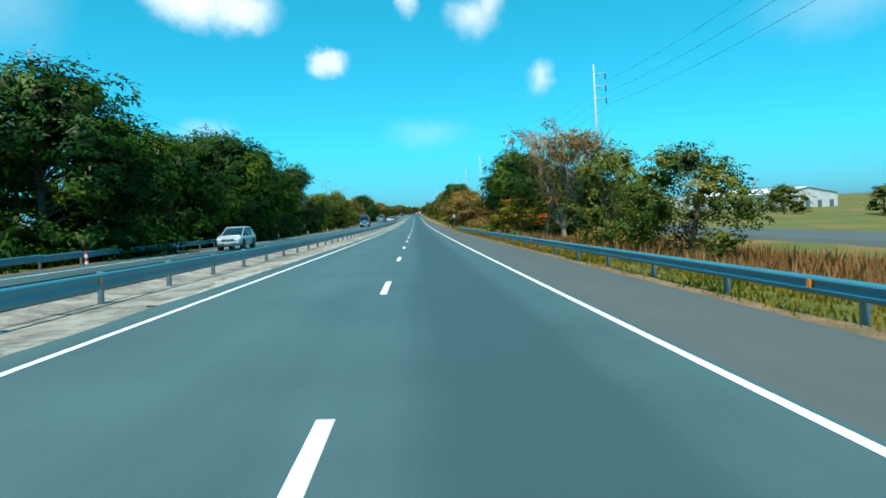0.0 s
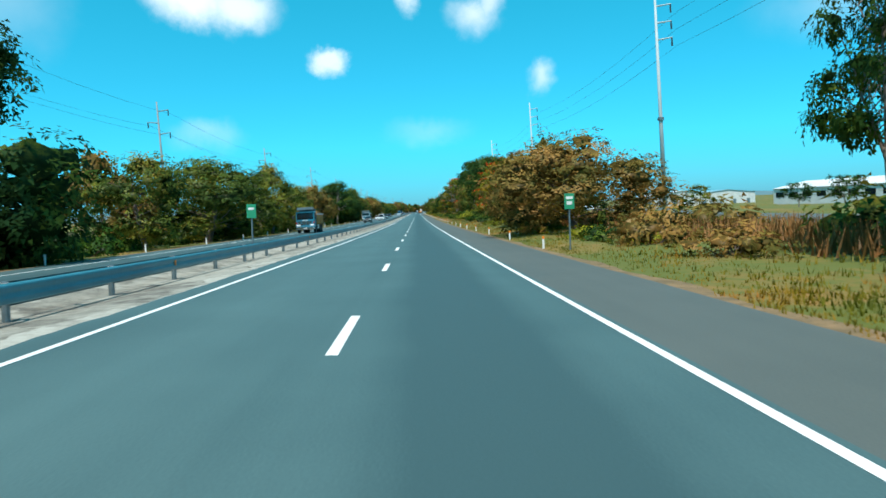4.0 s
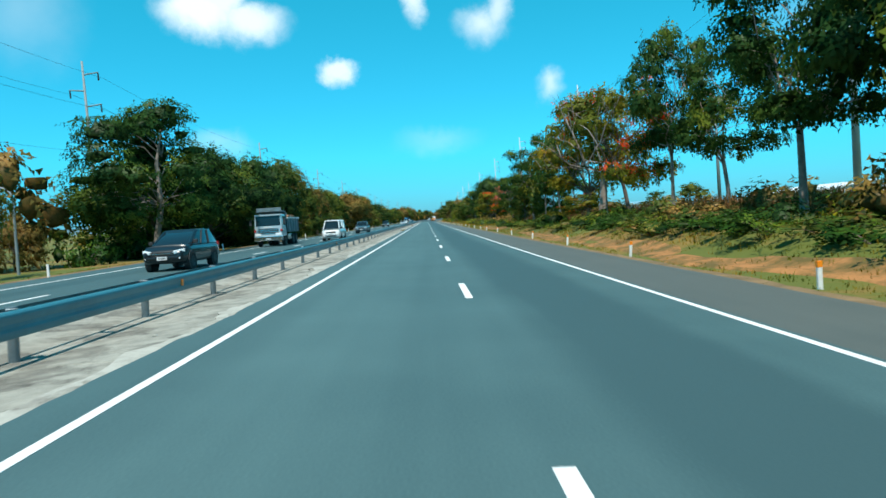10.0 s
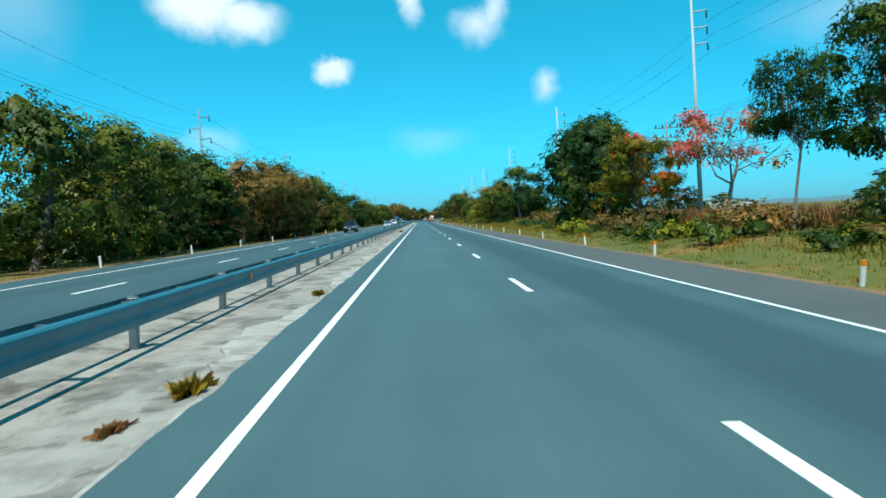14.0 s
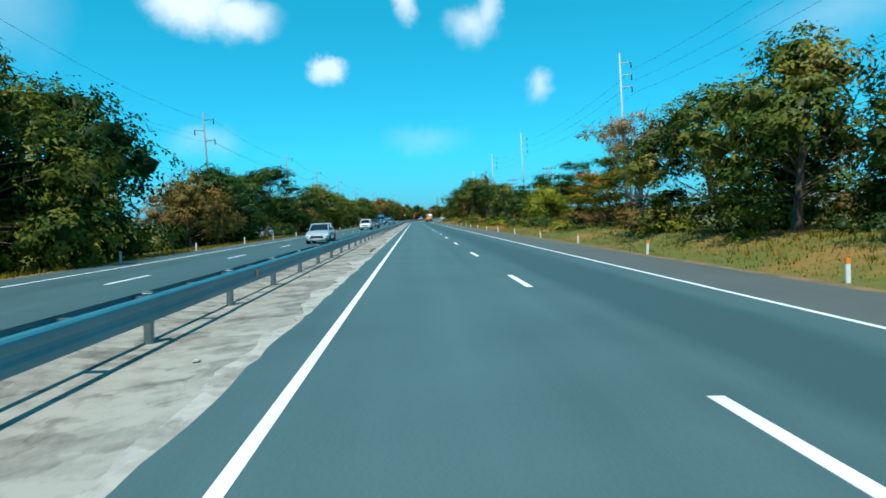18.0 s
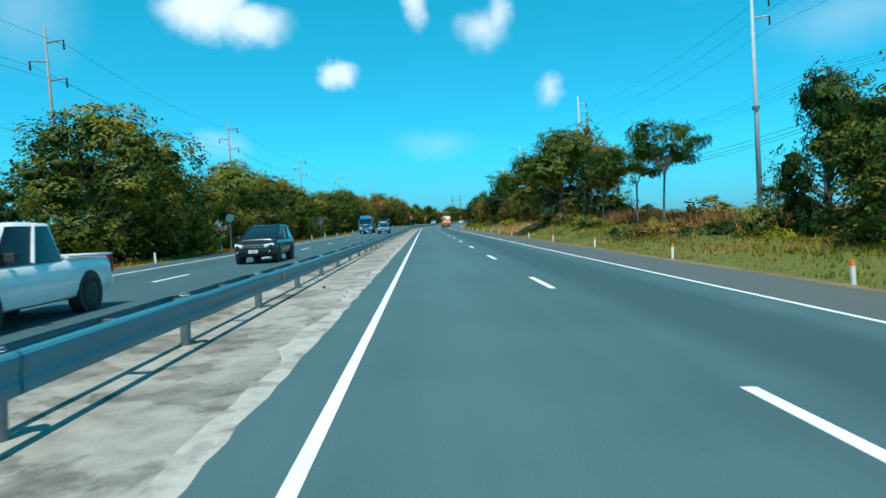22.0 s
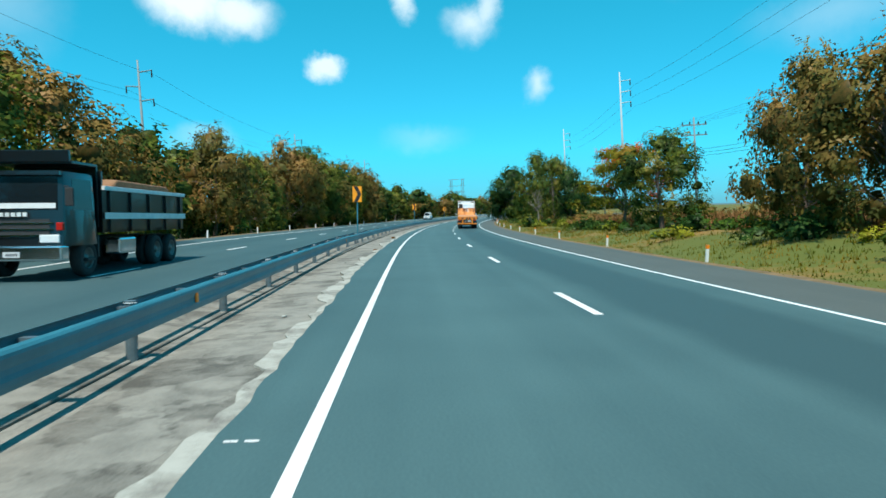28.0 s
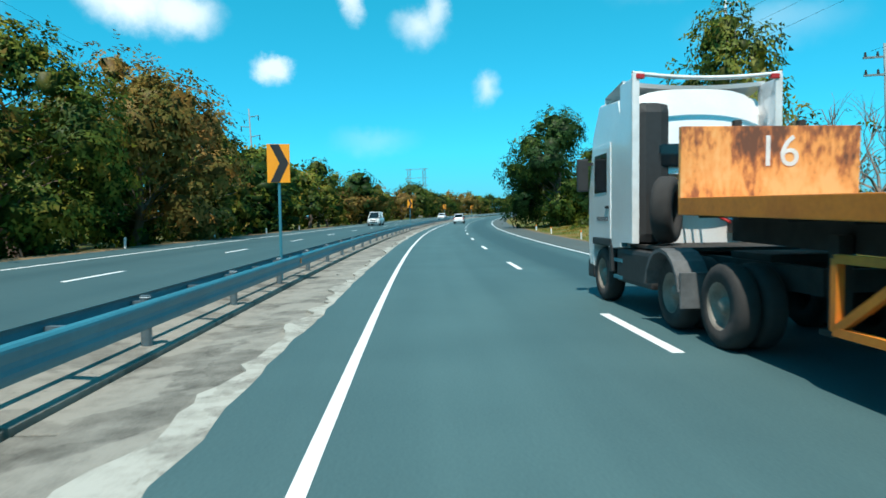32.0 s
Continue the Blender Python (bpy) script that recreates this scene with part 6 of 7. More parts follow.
def headboard_material():
    m = bpy.data.materials.new("rust_stained_headboard")
    m.use_nodes = True
    nt = m.node_tree
    p = nt.nodes["Principled BSDF"]
    p.inputs["Roughness"].default_value = 0.7
    co = nt.nodes.new("ShaderNodeTexCoord").outputs["Object"]
    mp = nt.nodes.new("ShaderNodeMapping")
    mp.inputs["Scale"].default_value = (1.0, 1.0, 0.45)
    nt.links.new(co, mp.inputs["Vector"])
    n1, n2 = nt.nodes.new("ShaderNodeTexNoise"), nt.nodes.new("ShaderNodeTexNoise")
    nt.links.new(mp.outputs[0], n1.inputs["Vector"])
    nt.links.new(mp.outputs[0], n2.inputs["Vector"])
    n1.inputs["Scale"].default_value, n1.inputs["Detail"].default_value = 2.2, 8
    n2.inputs["Scale"].default_value, n2.inputs["Detail"].default_value = 14, 6
    a = nt.nodes.new("ShaderNodeMath")
    a.operation = "MULTIPLY_ADD"
    a.inputs[1].default_value = 0.5
    nt.links.new(n2.outputs["Fac"], a.inputs[0])
    nt.links.new(n1.outputs["Fac"], a.inputs[2])
    sep_ = nt.nodes.new("ShaderNodeSeparateXYZ")
    nt.links.new(co, sep_.inputs[0])
    down = nt.nodes.new("ShaderNodeMapRange")
    for i, v in ((1, 1.75), (2, 2.6), (3, -0.10), (4, 0.14)):
        down.inputs[i].default_value = v
    nt.links.new(sep_.outputs[2], down.inputs[0])
    b = nt.nodes.new("ShaderNodeMath")
    nt.links.new(a.outputs[0], b.inputs[0])
    nt.links.new(down.outputs[0], b.inputs[1])
    nt.links.new(ramp_node(nt, b.outputs[0], ((0.55, (0.85, 0.45, 0.17)), (0.72, (0.80, 0.33, 0.09)), (0.82, (0.42, 0.14, 0.05)), (0.92, (0.14, 0.06, 0.035)))), p.inputs["Base Color"])
    return m


def lettering(body, size, mat, parent, m, name):
    c = bpy.data.curves.new(name, "FONT")
    c.body, c.size, c.extrude, c.align_x, c.align_y = body, size, 0.003, "CENTER", "CENTER"
    tmp = bpy.data.objects.new(name, c)
    scene.collection.objects.link(tmp)
    bpy.context.view_layer.update()
    me = bpy.data.meshes.new_from_object(tmp.evaluated_get(bpy.context.evaluated_depsgraph_get()))
    bpy.data.objects.remove(tmp)
    me.materials.clear()
    me.materials.append(mat)
    ob = new(name, me)
    ob.parent, ob.matrix_basis = parent, m
    return ob


def flatbed_lorry(m):
    t = root("flatbed_truck", "white tractor with a long scuffed orange flatbed trailer", "truck")
    W = 2.5
    h = W / 2
    # trailer; y = 0 at its rearmost axle
    y0, y1 = -1.95, 10.35
    deck = part("deck", boxes((-h + 0.03, h - 0.03, y0 + 0.03, y1, 1.52, 1.60)), DECK_ORANGE, t, "scuffed flat steel deck")
    for sx in (-1, 1):
        part("side_rail", boxes((sx * (h - 0.02) - 0.03, sx * (h - 0.02) + 0.03, y0, y1, 1.37, 1.605), bevel=0.012), TRAILER, t)
        part("main_beam", boxes((sx * 0.5 - 0.07, sx * 0.5 + 0.07, y0 + 0.2, 10.2, 1.02, 1.50)), CHASSIS, t)
    for k in range(13):
        y = y0 + 0.5 + k * 0.94
        part("cross_member", boxes((-h + 0.06, h - 0.06, y - 0.04, y + 0.04, 1.34, 1.50)), CHASSIS, t)
    hb = part("headboard", boxes((-h, h, y1 - 0.05, y1 + 0.03, 1.60, 2.56), bevel=0.01), headboard_material(), t, "rust-stained orange headboard")
    for sx in (-1, -0.33, 0.33, 1):
        part("stake", boxes((sx * (h - 0.08) - 0.04, sx * (h - 0.08) + 0.04, y1 + 0.03, y1 + 0.11, 1.5, 2.5)), RUST_ORANGE, hb)
    lettering("16", 0.60, WHITE_CAP, hb, pose(0.10, y1 - 0.056, 2.20, 90, 0, 0), "number")
    for x in (-1, 1):
        part("hook", boxes((x * 0.45 - 0.05, x * 0.45 + 0.05, y1 - 0.02, y1 + 0.06, 2.56, 2.64)), CHASSIS, hb)
    # rear: striped beam, bumper, number panel
    tb = part("rear_beam", boxes((-h, h, y0 - 0.03, y0 + 0.12, 1.20, 1.53), bevel=0.012), TRAILER, t)
    for k in range(4):
        x = -0.82 + 0.55 * k
        bm = bmesh.new()
        d = 0.16 if k < 2 else -0.16
        vs = [bm.verts.new(v) for v in ((x, y0 - 0.034, 1.22), (x + 0.22, y0 - 0.034, 1.22), (x + 0.22 + d, y0 - 0.034, 1.44), (x + d, y0 - 0.034, 1.44))]
        bm.faces.new(vs)
        part("stripe", bm, BLACK, tb)
    bp = part("rear_bumper", boxes((-h + 0.02, h - 0.02, y0 - 0.10, y0 + 0.02, 0.60, 0.76), bevel=0.015), TRAILER, t)
    for sx in (-1, 1):
        part("bumper_post", boxes((sx * 0.62 - 0.09, sx * 0.62 + 0.09, y0 - 0.06, y0 + 0.06, 0.70, 1.22), bevel=0.01), TRAILER, bp)
        part("brace", tube(bmesh.new(), (sx * 1.0, y0 + 0.1, 0.72), (sx * 0.95, y0 + 0.5, 1.3), 0.03), STEEL, bp)
        part("tail_lamp", boxes((sx * 0.98 - 0.13, sx * 0.98 + 0.13, y0 - 0.05, y0 + 0.02, 1.05, 1.17), bevel=0.015), TAIL, t)
    pn = part("number_panel", boxes((-0.5, 0.5, y0 - 0.02, y0 + 0.02, 0.84, 1.16), bevel=0.01), BLACK, t)
    lettering("16", 0.19, WHITE_CAP, pn, pose(-0.26, y0 - 0.026, 1.0, 90, 0, 0), "number")
    part("plate", boxes((0.02, 0.42, y0 - 0.035, y0 - 0.022, 0.90, 1.08), bevel=0.006), PLATE, pn)
    part("bar", boxes(*[(0.06 + 0.055 * k, 0.095 + 0.055 * k, y0 - 0.042, y0 - 0.036, 0.95, 1.03) for k in range(6)]), BARS, pn)
    # axles; the near rims are pale, rust red and blue
    pale = material("pale_rim", (0.30, 0.27, 0.23), (0.14, 0.12, 0.10), 0.7, scale=4, bump=0.1)
    redr = material("rust_red_rim", (0.45, 0.12, 0.08), (0.25, 0.08, 0.05), 0.7, scale=4, bump=0.1)
    bluer = material("blue_rim", (0.03, 0.24, 0.42), (0.03, 0.13, 0.2), 0.6, scale=4, bump=0.1)
    for y, rm in ((0.0, bluer), (1.35, redr), (2.7, pale)):
        for sx in (-1, 1):
            wheel(t, sx * (h - 0.15), y, 0.52, 0.28, rm if sx < 0 else pale, dual=True)
        part("axle", tube(bmesh.new(), (-h + 0.2, y, 0.52), (h - 0.2, y, 0.52), 0.07), CHASSIS, t)
        for sx in (-1, 1):
            part("leaf_spring", boxes((sx * 0.62 - 0.05, sx * 0.62 + 0.05, y - 0.5, y + 0.5, 0.72, 0.84), bevel=0.01), CHASSIS, t)
    # trussed side frames
    for sx in (-1, 1):
        x = sx * (h - 0.08)
        bm = bmesh.new()
        ya, yb, za, zb = 3.55, 7.2, 0.58, 1.22
        for a, b in (((ya, zb), (yb, zb)), ((ya, za), (yb, za)), ((ya, za), (ya, zb)), ((yb, za), (yb, zb)), ((ya, za), (ya + 0.95, zb)), ((ya + 0.95, zb), (ya + 1.8, za)), ((ya + 1.8, za), (ya + 2.7, zb)), ((ya + 2.7, zb), (yb, za))):
            p, q = Vector((x, *a)), Vector((x, *b))
            tube(bm, p, q, 0.055, sides=4)
        sf = part("side_frame", bm, TRAILER, t)
        for y in (4.2, 6.3):
            part("hanger", boxes((x - 0.06, x + 0.06, y - 0.07, y + 0.07, 1.2, 1.45)), TRAILER, sf)
    for sx in (-1, 1):
        leg = part("landing_leg", boxes((sx * 0.675 - 0.075, sx * 0.675 + 0.075, 7.8, 7.95, 0.45, 1.4)), CHASSIS, t)
        part("foot_plate", boxes((sx * 0.675 - 0.125, sx * 0.675 + 0.125, 7.75, 8.0, 0.40, 0.46)), CHASSIS, leg)
    # tractor
    part("chassis", boxes((-0.5, -0.38, 8.4, 14.3, 0.72, 1.02), (0.38, 0.5, 8.4, 14.3, 0.72, 1.02), (-0.5, 0.5, 8.5, 8.7, 0.75, 1.0), (-0.5, 0.5, 11.8, 12.0, 0.75, 1.0)), CHASSIS, t)
    part("fifth_wheel", boxes((-0.5, 0.5, 9.4, 10.4, 1.02, 1.12), bevel=0.03), CHASSIS, t)
    part("catwalk", boxes((-1.1, 1.1, 11.0, 12.7, 1.08, 1.13)), CHASSIS, t)
    for y in (9.25, 10.65):
        for sx in (-1, 1):
            wheel(t, sx * (h - 0.16), y, 0.52, 0.28, pale, dual=True)
            if y < 10:
                continue
            bm = bmesh.new()
            prev = None
            for i in range(9):
                a = math.pi * (0.04 + 0.92 * i / 8)
                row = [bm.verts.new((sx * (h - 0.16) + dx, y + math.cos(a) * rr, 0.52 + math.sin(a) * rr)) for dx, rr in ((-0.30, 0.63), (0.15, 0.63), (0.15, 0.58), (-0.30, 0.58))]
                if prev:
                    for k in range(4):
                        bm.faces.new((prev[k], prev[(k + 1) % 4], row[(k + 1) % 4], row[k]))
                prev = row
            bmesh.ops.recalc_face_normals(bm, faces=bm.faces)
            flap = part("mudguard", bm, DUSTY, t, "dusty grey plastic mudguard")
            part("flap", boxes((sx * (h - 0.16) - 0.28, sx * (h - 0.16) + 0.13, y - 0.66, y - 0.60, 0.38, 0.86), bevel=0.012), DUSTY, flap)
    for sx in (-1, 1):
        wheel(t, sx * (h - 0.16), 13.85, 0.52, 0.3, pale)
        part("fuel_tank", boxes((sx * 0.98 - 0.24, sx * 0.98 + 0.24, 11.45, 13.1, 0.45, 1.05), bevel=0.08), PLASTIC, t)
        part("step", boxes((sx * 1.18 - 0.05, sx * 1.18 + 0.05, 12.75, 13.2, 0.5, 0.56), (sx * 1.18 - 0.05, sx * 1.18 + 0.05, 12.75, 13.2, 0.8, 0.86), (sx * 1.18 - 0.05, sx * 1.18 + 0.05, 12.75, 13.2, 1.08, 1.14)), STEEL, t)
    cb, cf = 12.75, 14.75
    part("cab", prism([(cb, 1.05), (cb, 3.35), (cb + 0.15, 3.66), (cf - 0.75, 3.74), (cf - 0.32, 3.2), (cf - 0.02, 2.1), (cf, 1.1), (cf - 0.1, 0.62), (cf - 0.35, 0.6), (cf - 0.40, 1.02), (cf - 0.65, 1.2), (cf - 1.1, 1.2), (cf - 1.35, 1.0)], W, 0.02, 0.12), WHITE, t, "white high-roofed cab")
    part("front_bumper", boxes((-h, h, cf - 0.35, cf + 0.08, 0.38, 0.75), bevel=0.06), PLASTIC, t)
    part("windshield", boxes((-h + 0.15, h - 0.15, cf - 0.18, cf - 0.1, 2.05, 2.85), bevel=0.02), GLASS, t)
    # side fairings behind the cab and the roof spoiler
    for sx in (-1, 1):
        fr = part("side_fairing", boxes((sx * (h - 0.03) - 0.03, sx * (h - 0.03) + 0.03, cb - 0.55, cb + 0.05, 1.15, 3.86), bevel=0.015), WHITE, t)
        part("fairing_edge", boxes((sx * (h - 0.05) - 0.06, sx * (h - 0.05) + 0.06, cb - 0.60, cb - 0.54, 1.15, 3.92), bevel=0.012), WHITE_CAP, fr)
        part("marker_lamp", boxes((sx * (h - 0.12) - 0.07, sx * (h - 0.12) + 0.07, cb - 0.62, cb - 0.54, 3.84, 3.92), bevel=0.012), TAIL, fr)
        x = sx * (h + 0.004)
        dr = part("door", boxes((x - 0.012, x + 0.012, cb + 0.55, cf - 0.35, 1.2, 2.95), bevel=0.006), WHITE, t)
        part("door_window", boxes((x + sx * 0.008 - 0.012, x + sx * 0.008 + 0.012, cb + 0.75, cf - 0.48, 2.05, 2.78), bevel=0.008), GLASS, dr)
        part("door_handle", boxes((x + sx * 0.02 - 0.015, x + sx * 0.02 + 0.015, cb + 0.62, cb + 0.80, 1.75, 1.80)), PLASTIC, dr)
        part("bar", boxes(*[(x + sx * 0.014 - 0.003, x + sx * 0.014 + 0.003, cb + 0.68 + 0.09 * k, cb + 0.74 + 0.09 * k, 1.52, 1.60) for k in range(8)]), BARS, dr)
        mi = part("mirror", boxes((sx * (h + 0.2) - 0.11, sx * (h + 0.2) + 0.11, cf - 0.32, cf - 0.2, 2.1, 2.75), bevel=0.03), PLASTIC, t)
        part("mirror_arm", boxes((min(sx * (h - 0.05), sx * (h + 0.2)), max(sx * (h - 0.05), sx * (h + 0.2)), cf - 0.3, cf - 0.24, 2.62, 2.68)), PLASTIC, mi)
        part("wheel_arch", boxes((sx * (h - 0.02) - 0.05, sx * (h - 0.02) + 0.05, cf - 1.55, cf - 1.42, 0.6, 1.1), (sx * (h - 0.02) - 0.05, sx * (h - 0.02) + 0.05, cf - 1.5, cf - 0.35, 1.06, 1.2), bevel=0.03), PLASTIC, t)
    bm = bmesh.new()
    prev = None
    for i in range(13):
        x = -h + W * i / 12
        z = 3.86 + 0.08 * (abs(i - 6) / 6) ** 2
        row = [bm.verts.new(v) for v in ((x, cb - 0.08, z - 0.03), (x, cb + 0.9, z - 0.15), (x, cb + 0.9, z - 0.30), (x, cb - 0.06, z - 0.10))]
        if prev:
            for k in range(4):
                bm.faces.new((prev[k], prev[(k + 1) % 4], row[(k + 1) % 4], row[k]))
        prev = row
    bmesh.ops.recalc_face_normals(bm, faces=bm.faces)
    part("roof_spoiler", bm, WHITE, t)
    vs, fs = [], []
    limb(vs, fs, [Vector((-h + W * i / 12, cb - 0.56, 3.86 + 0.08 * (abs(i - 6) / 6) ** 2)) for i in range(13)], [0.035] * 13, 6)
    rim = new("fairing_rim", mesh_of("fairing_rim", vs, fs, WHITE_CAP, smooth=True))
    rim.parent = t
    # bulging white back wall of the cab, leaning forward to the roof
    rows = []
    for k in range(9):
        w_ = k / 8
        rows.append([(x, cb - 0.46 + 0.10 * x * x + 0.34 * w_ ** 1.4, 2.30 + 1.46 * w_ - 0.12 * x ** 4 * w_) for x in np.linspace(-1.0, 1.1, 11)])
    vs = [p for row in rows for p in row]
    wall = new("back_wall", mesh_of("back_wall", vs, [(i * 11 + j, i * 11 + j + 1, i * 11 + j + 12, i * 11 + j + 11) for i in range(8) for j in range(10)], WHITE, smooth=True))
    wall.parent = t
    for x in (-0.95, 1.0):
        part("seam", boxes((x - 0.02, x + 0.02, cb - 0.04, cb + 0.1, 1.1, 3.3)), DUSTY, t)
    part("rear_window", boxes((-0.80, 0.62, cb - 0.50, cb - 0.38, 2.42, 2.80), bevel=0.03), GLASS, t)
    part("air_intake", boxes((0.62, 0.95, cb - 0.35, cb - 0.02, 1.3, 2.85), bevel=0.05), PLASTIC, t)
    # added dark box: stands for the shade inside the left fairing
    part("shade_box", boxes((-1.17, -0.56, cb - 0.50, cb - 0.02, 1.13, 3.50), bevel=0.18), PLASTIC, t)
    sp = wheel(t, -0.75, 12.1, 0.54, 0.30, pale)
    sp.matrix_basis = pose(-0.80, 11.85, 1.70, 0, 0, -35)
    for k, c in enumerate((RED, BLUE, BLACK)):
        part("air_hose", tube(bmesh.new(), (-0.2 + 0.15 * k, cb - 0.1, 1.9), (-0.15 + 0.12 * k, 11.1, 1.5), 0.02), c, t)
    # the deck rises towards the tractor
    tilt = pose(0, -1.95, 1.55, 1.15) @ pose(0, 1.95, -1.55)
    for ob in t.children:
        if ob.name.split(".")[0] in ("deck", "side_rail", "main_beam", "cross_member", "headboard", "rear_beam"):
            ob.matrix_basis = tilt @ ob.matrix_basis
    t.matrix_basis = m
    return t


flatbed_lorry(on_road(743.9, 1.82))
# the white car far ahead in the fast lane
car("suv", WHITE, "small white car driving ahead in the fast lane", on_road(858, -1.9))
# oncoming traffic
car("suv", SILVER, "silver sport utility vehicle on the opposite carriageway", on_road(55.5, -12.7, 180))
lorry(DARK_BLUE, "dark blue dump truck with an orange tipping body", on_road(182.5, -13.0, 180), True, RUST_ORANGE, crown=False)
car("sedan", WHITE, "white sedan on the opposite carriageway", on_road(318, -12.2, 180))
car("suv", BLACK_CAR, "black sport utility vehicle on the opposite carriageway", on_road(264.5, -11.6, 180))
lorry(SILVER, "dump truck with a pale grey cab and dark body", on_road(294, -14.2, 180), True, STEEL_DARK, 7.0)
car("van", WHITE, "white passenger van on the opposite carriageway", on_road(300, -10.0, 180), "van")
car("pickup", GREY_BLUE, "dark grey-blue pickup truck with bright headlights", on_road(334.5, -10.6, 180), "pickup truck")
car("pickup", BLACK_CAR, "black pickup truck on the opposite carriageway", on_road(433.3, -13.3, 180), "pickup truck")
car("sedan", SILVER, "pale blue-grey sedan on the opposite carriageway", on_road(475, -9.6, 180))
car("pickup", WHITE, "white pickup truck on the opposite carriageway", on_road(533.7, -10.6, 180), "pickup truck")
car("suv", BLACK_CAR, "dark off-road car on the opposite carriageway", on_road(552.5, -10.4, 180))
car("suv", DARK_BLUE, "dark blue off-road car with bright headlights", on_road(628.3, -9.6, 180))
lorry(BLUE, "blue cab-over cargo truck with dropsides", on_road(641, -13.4, 180), False, material("weathered_boards", (0.30, 0.28, 0.24), (0.18, 0.17, 0.15), 0.85, scale=2, bump=0.2), 8.2)
lorry(BLACK_CAR, "dark dump truck with chrome bumper and tan load", on_road(679.1, -12.8, 180), True, BLACK_CAR, 8.2, band=True)
car("van", WHITE, "white passenger van far along the bend", on_road(838, -13.2, 180), "van")
car("sedan", WHITE, "white sedan far along the bend", on_road(905, -10.0, 180))

# ---- poles and cables ----
def utility_pole(s, u, h, mat, style):
    t = root("utility_pole", {"arms": "tall tapered steel power pole with short staggered arms", "white": "tall pale concrete power pole with stacked arms", "cross": "grey power pole with two crossarms and insulators"}[style], "pole", "power poles")
    part("shaft", tube(bmesh.new(), (0, 0, -0.5), (0, 0, h), 0.22 if style == "white" else 0.20, 0.085, 10), mat, t, smooth=True)
    if style == "cross":
        for z in (h - 0.9, h - 2.1):
            arm = part("crossarm", boxes((-1.5, 1.5, -0.06, 0.06, z - 0.07, z + 0.07), bevel=0.01), mat, t)
            for x in (-1.35, -0.5, 0.5, 1.35):
                part("insulator", tube(bmesh.new(), (x, 0, z + 0.07), (x, 0, z + 0.38), 0.10, 0.06, 8), BLACK, arm)
    else:
        for i, z in enumerate((h - 1.2, h - 2.6, h - 4.0)):
            side = (1, -1, 1)[i] if style == "arms" else 1
            arm = part("arm", tube(bmesh.new(), (0, 0, z), (side * 1.35, 0, z + 0.15), 0.07, 0.05, 6), mat, t)
            part("insulator", tube(bmesh.new(), (side * 1.3, 0, z + 0.12), (side * 1.3, 0, z - 0.55), 0.06, 0.08, 8), BLACK, arm)
        part("band", tube(bmesh.new(), (0, 0, h * 0.45), (0, 0, h * 0.45 + 0.25), 0.27 if style == "white" else 0.22, sides=10), STEEL_DARK, t)
    t.matrix_basis = spot(s, u) @ pose(0, 0, 0, 0, -1.7, 0)
    return t


LEFT_POLES = (62, 121, 179, 235, 294, 354, 416, 468, 515, 571, 615, 668, 722, 778, 836)
RIGHT_POLES = (22, 81, 152, 212, 270, 329, 387, 442, 501, 570, 623.4, 686, 743, 800)
BACK_POLES = (300, 355, 410, 464, 518, 572, 626, 680, 735, 790)
for s in LEFT_POLES:
    utility_pole(s, -30.0, 17.6, POLE_GREY, "arms")
for s in RIGHT_POLES:
    utility_pole(s, 22.6, 19.6, POLE_WHITE, "white")
for s in BACK_POLES:
    utility_pole(s, 29.0, 12.4, POLE_GREY, "cross")


def cable(stations, u, dx, rise, sag, thick=0.011):
    """One cable that hangs from pole to pole."""
    pts = []
    for a, b in zip(stations, stations[1:]):
        za, zb = ground_z(a, u) + rise, ground_z(b, u) + rise
        for i in range(9):
            w = i / 8
            x, y = at(a + (b - a) * w, u + dx)
            pts.append(Vector((float(x), float(y), za + (zb - za) * w - 4 * sag * w * (1 - w))))
    vs, fs = [], []
    limb(vs, fs, pts, [thick] * len(pts), 4)
    return tagged(new("power_cable", mesh_of("power_cable", vs, fs, WIRE)), "thin dark sagging power cable between the poles", "cable", "power cables")


for rise, dx in ((16.0, 1.3), (14.6, -1.3), (13.2, 1.3), (9.5, 0.2)):
    cable(LEFT_POLES, -30.0, dx, rise, 0.9)
for rise, dx in ((17.9, 1.3), (16.5, 1.3), (15.1, 1.3)):
    cable(RIGHT_POLES, 22.6, dx, rise, 1.0)
for dx in (-1.35, -0.5, 0.5, 1.35):
    cable(BACK_POLES, 29.0, dx, 11.9, 0.8)
for dx, rise in ((0.2, 8.6), (0.25, 8.2), (-0.2, 7.8)):
    cable(BACK_POLES, 29.0, dx, rise, 0.9, 0.02)


# ---- marker posts, signs ----
def marker_post(m, group, tint_cap):
    t = root("marker_post", "short white roadside marker post with an orange band", "marker post", group)
    part("post", boxes((-0.05, 0.05, -0.035, 0.035, -0.2, 0.60), bevel=0.012), WHITE_CAP, t)
    if tint_cap:
        part("band", boxes((-0.053, 0.053, -0.038, 0.038, 0.47, 0.605), bevel=0.008), ORANGE, t)
    t.matrix_basis = m
    return t


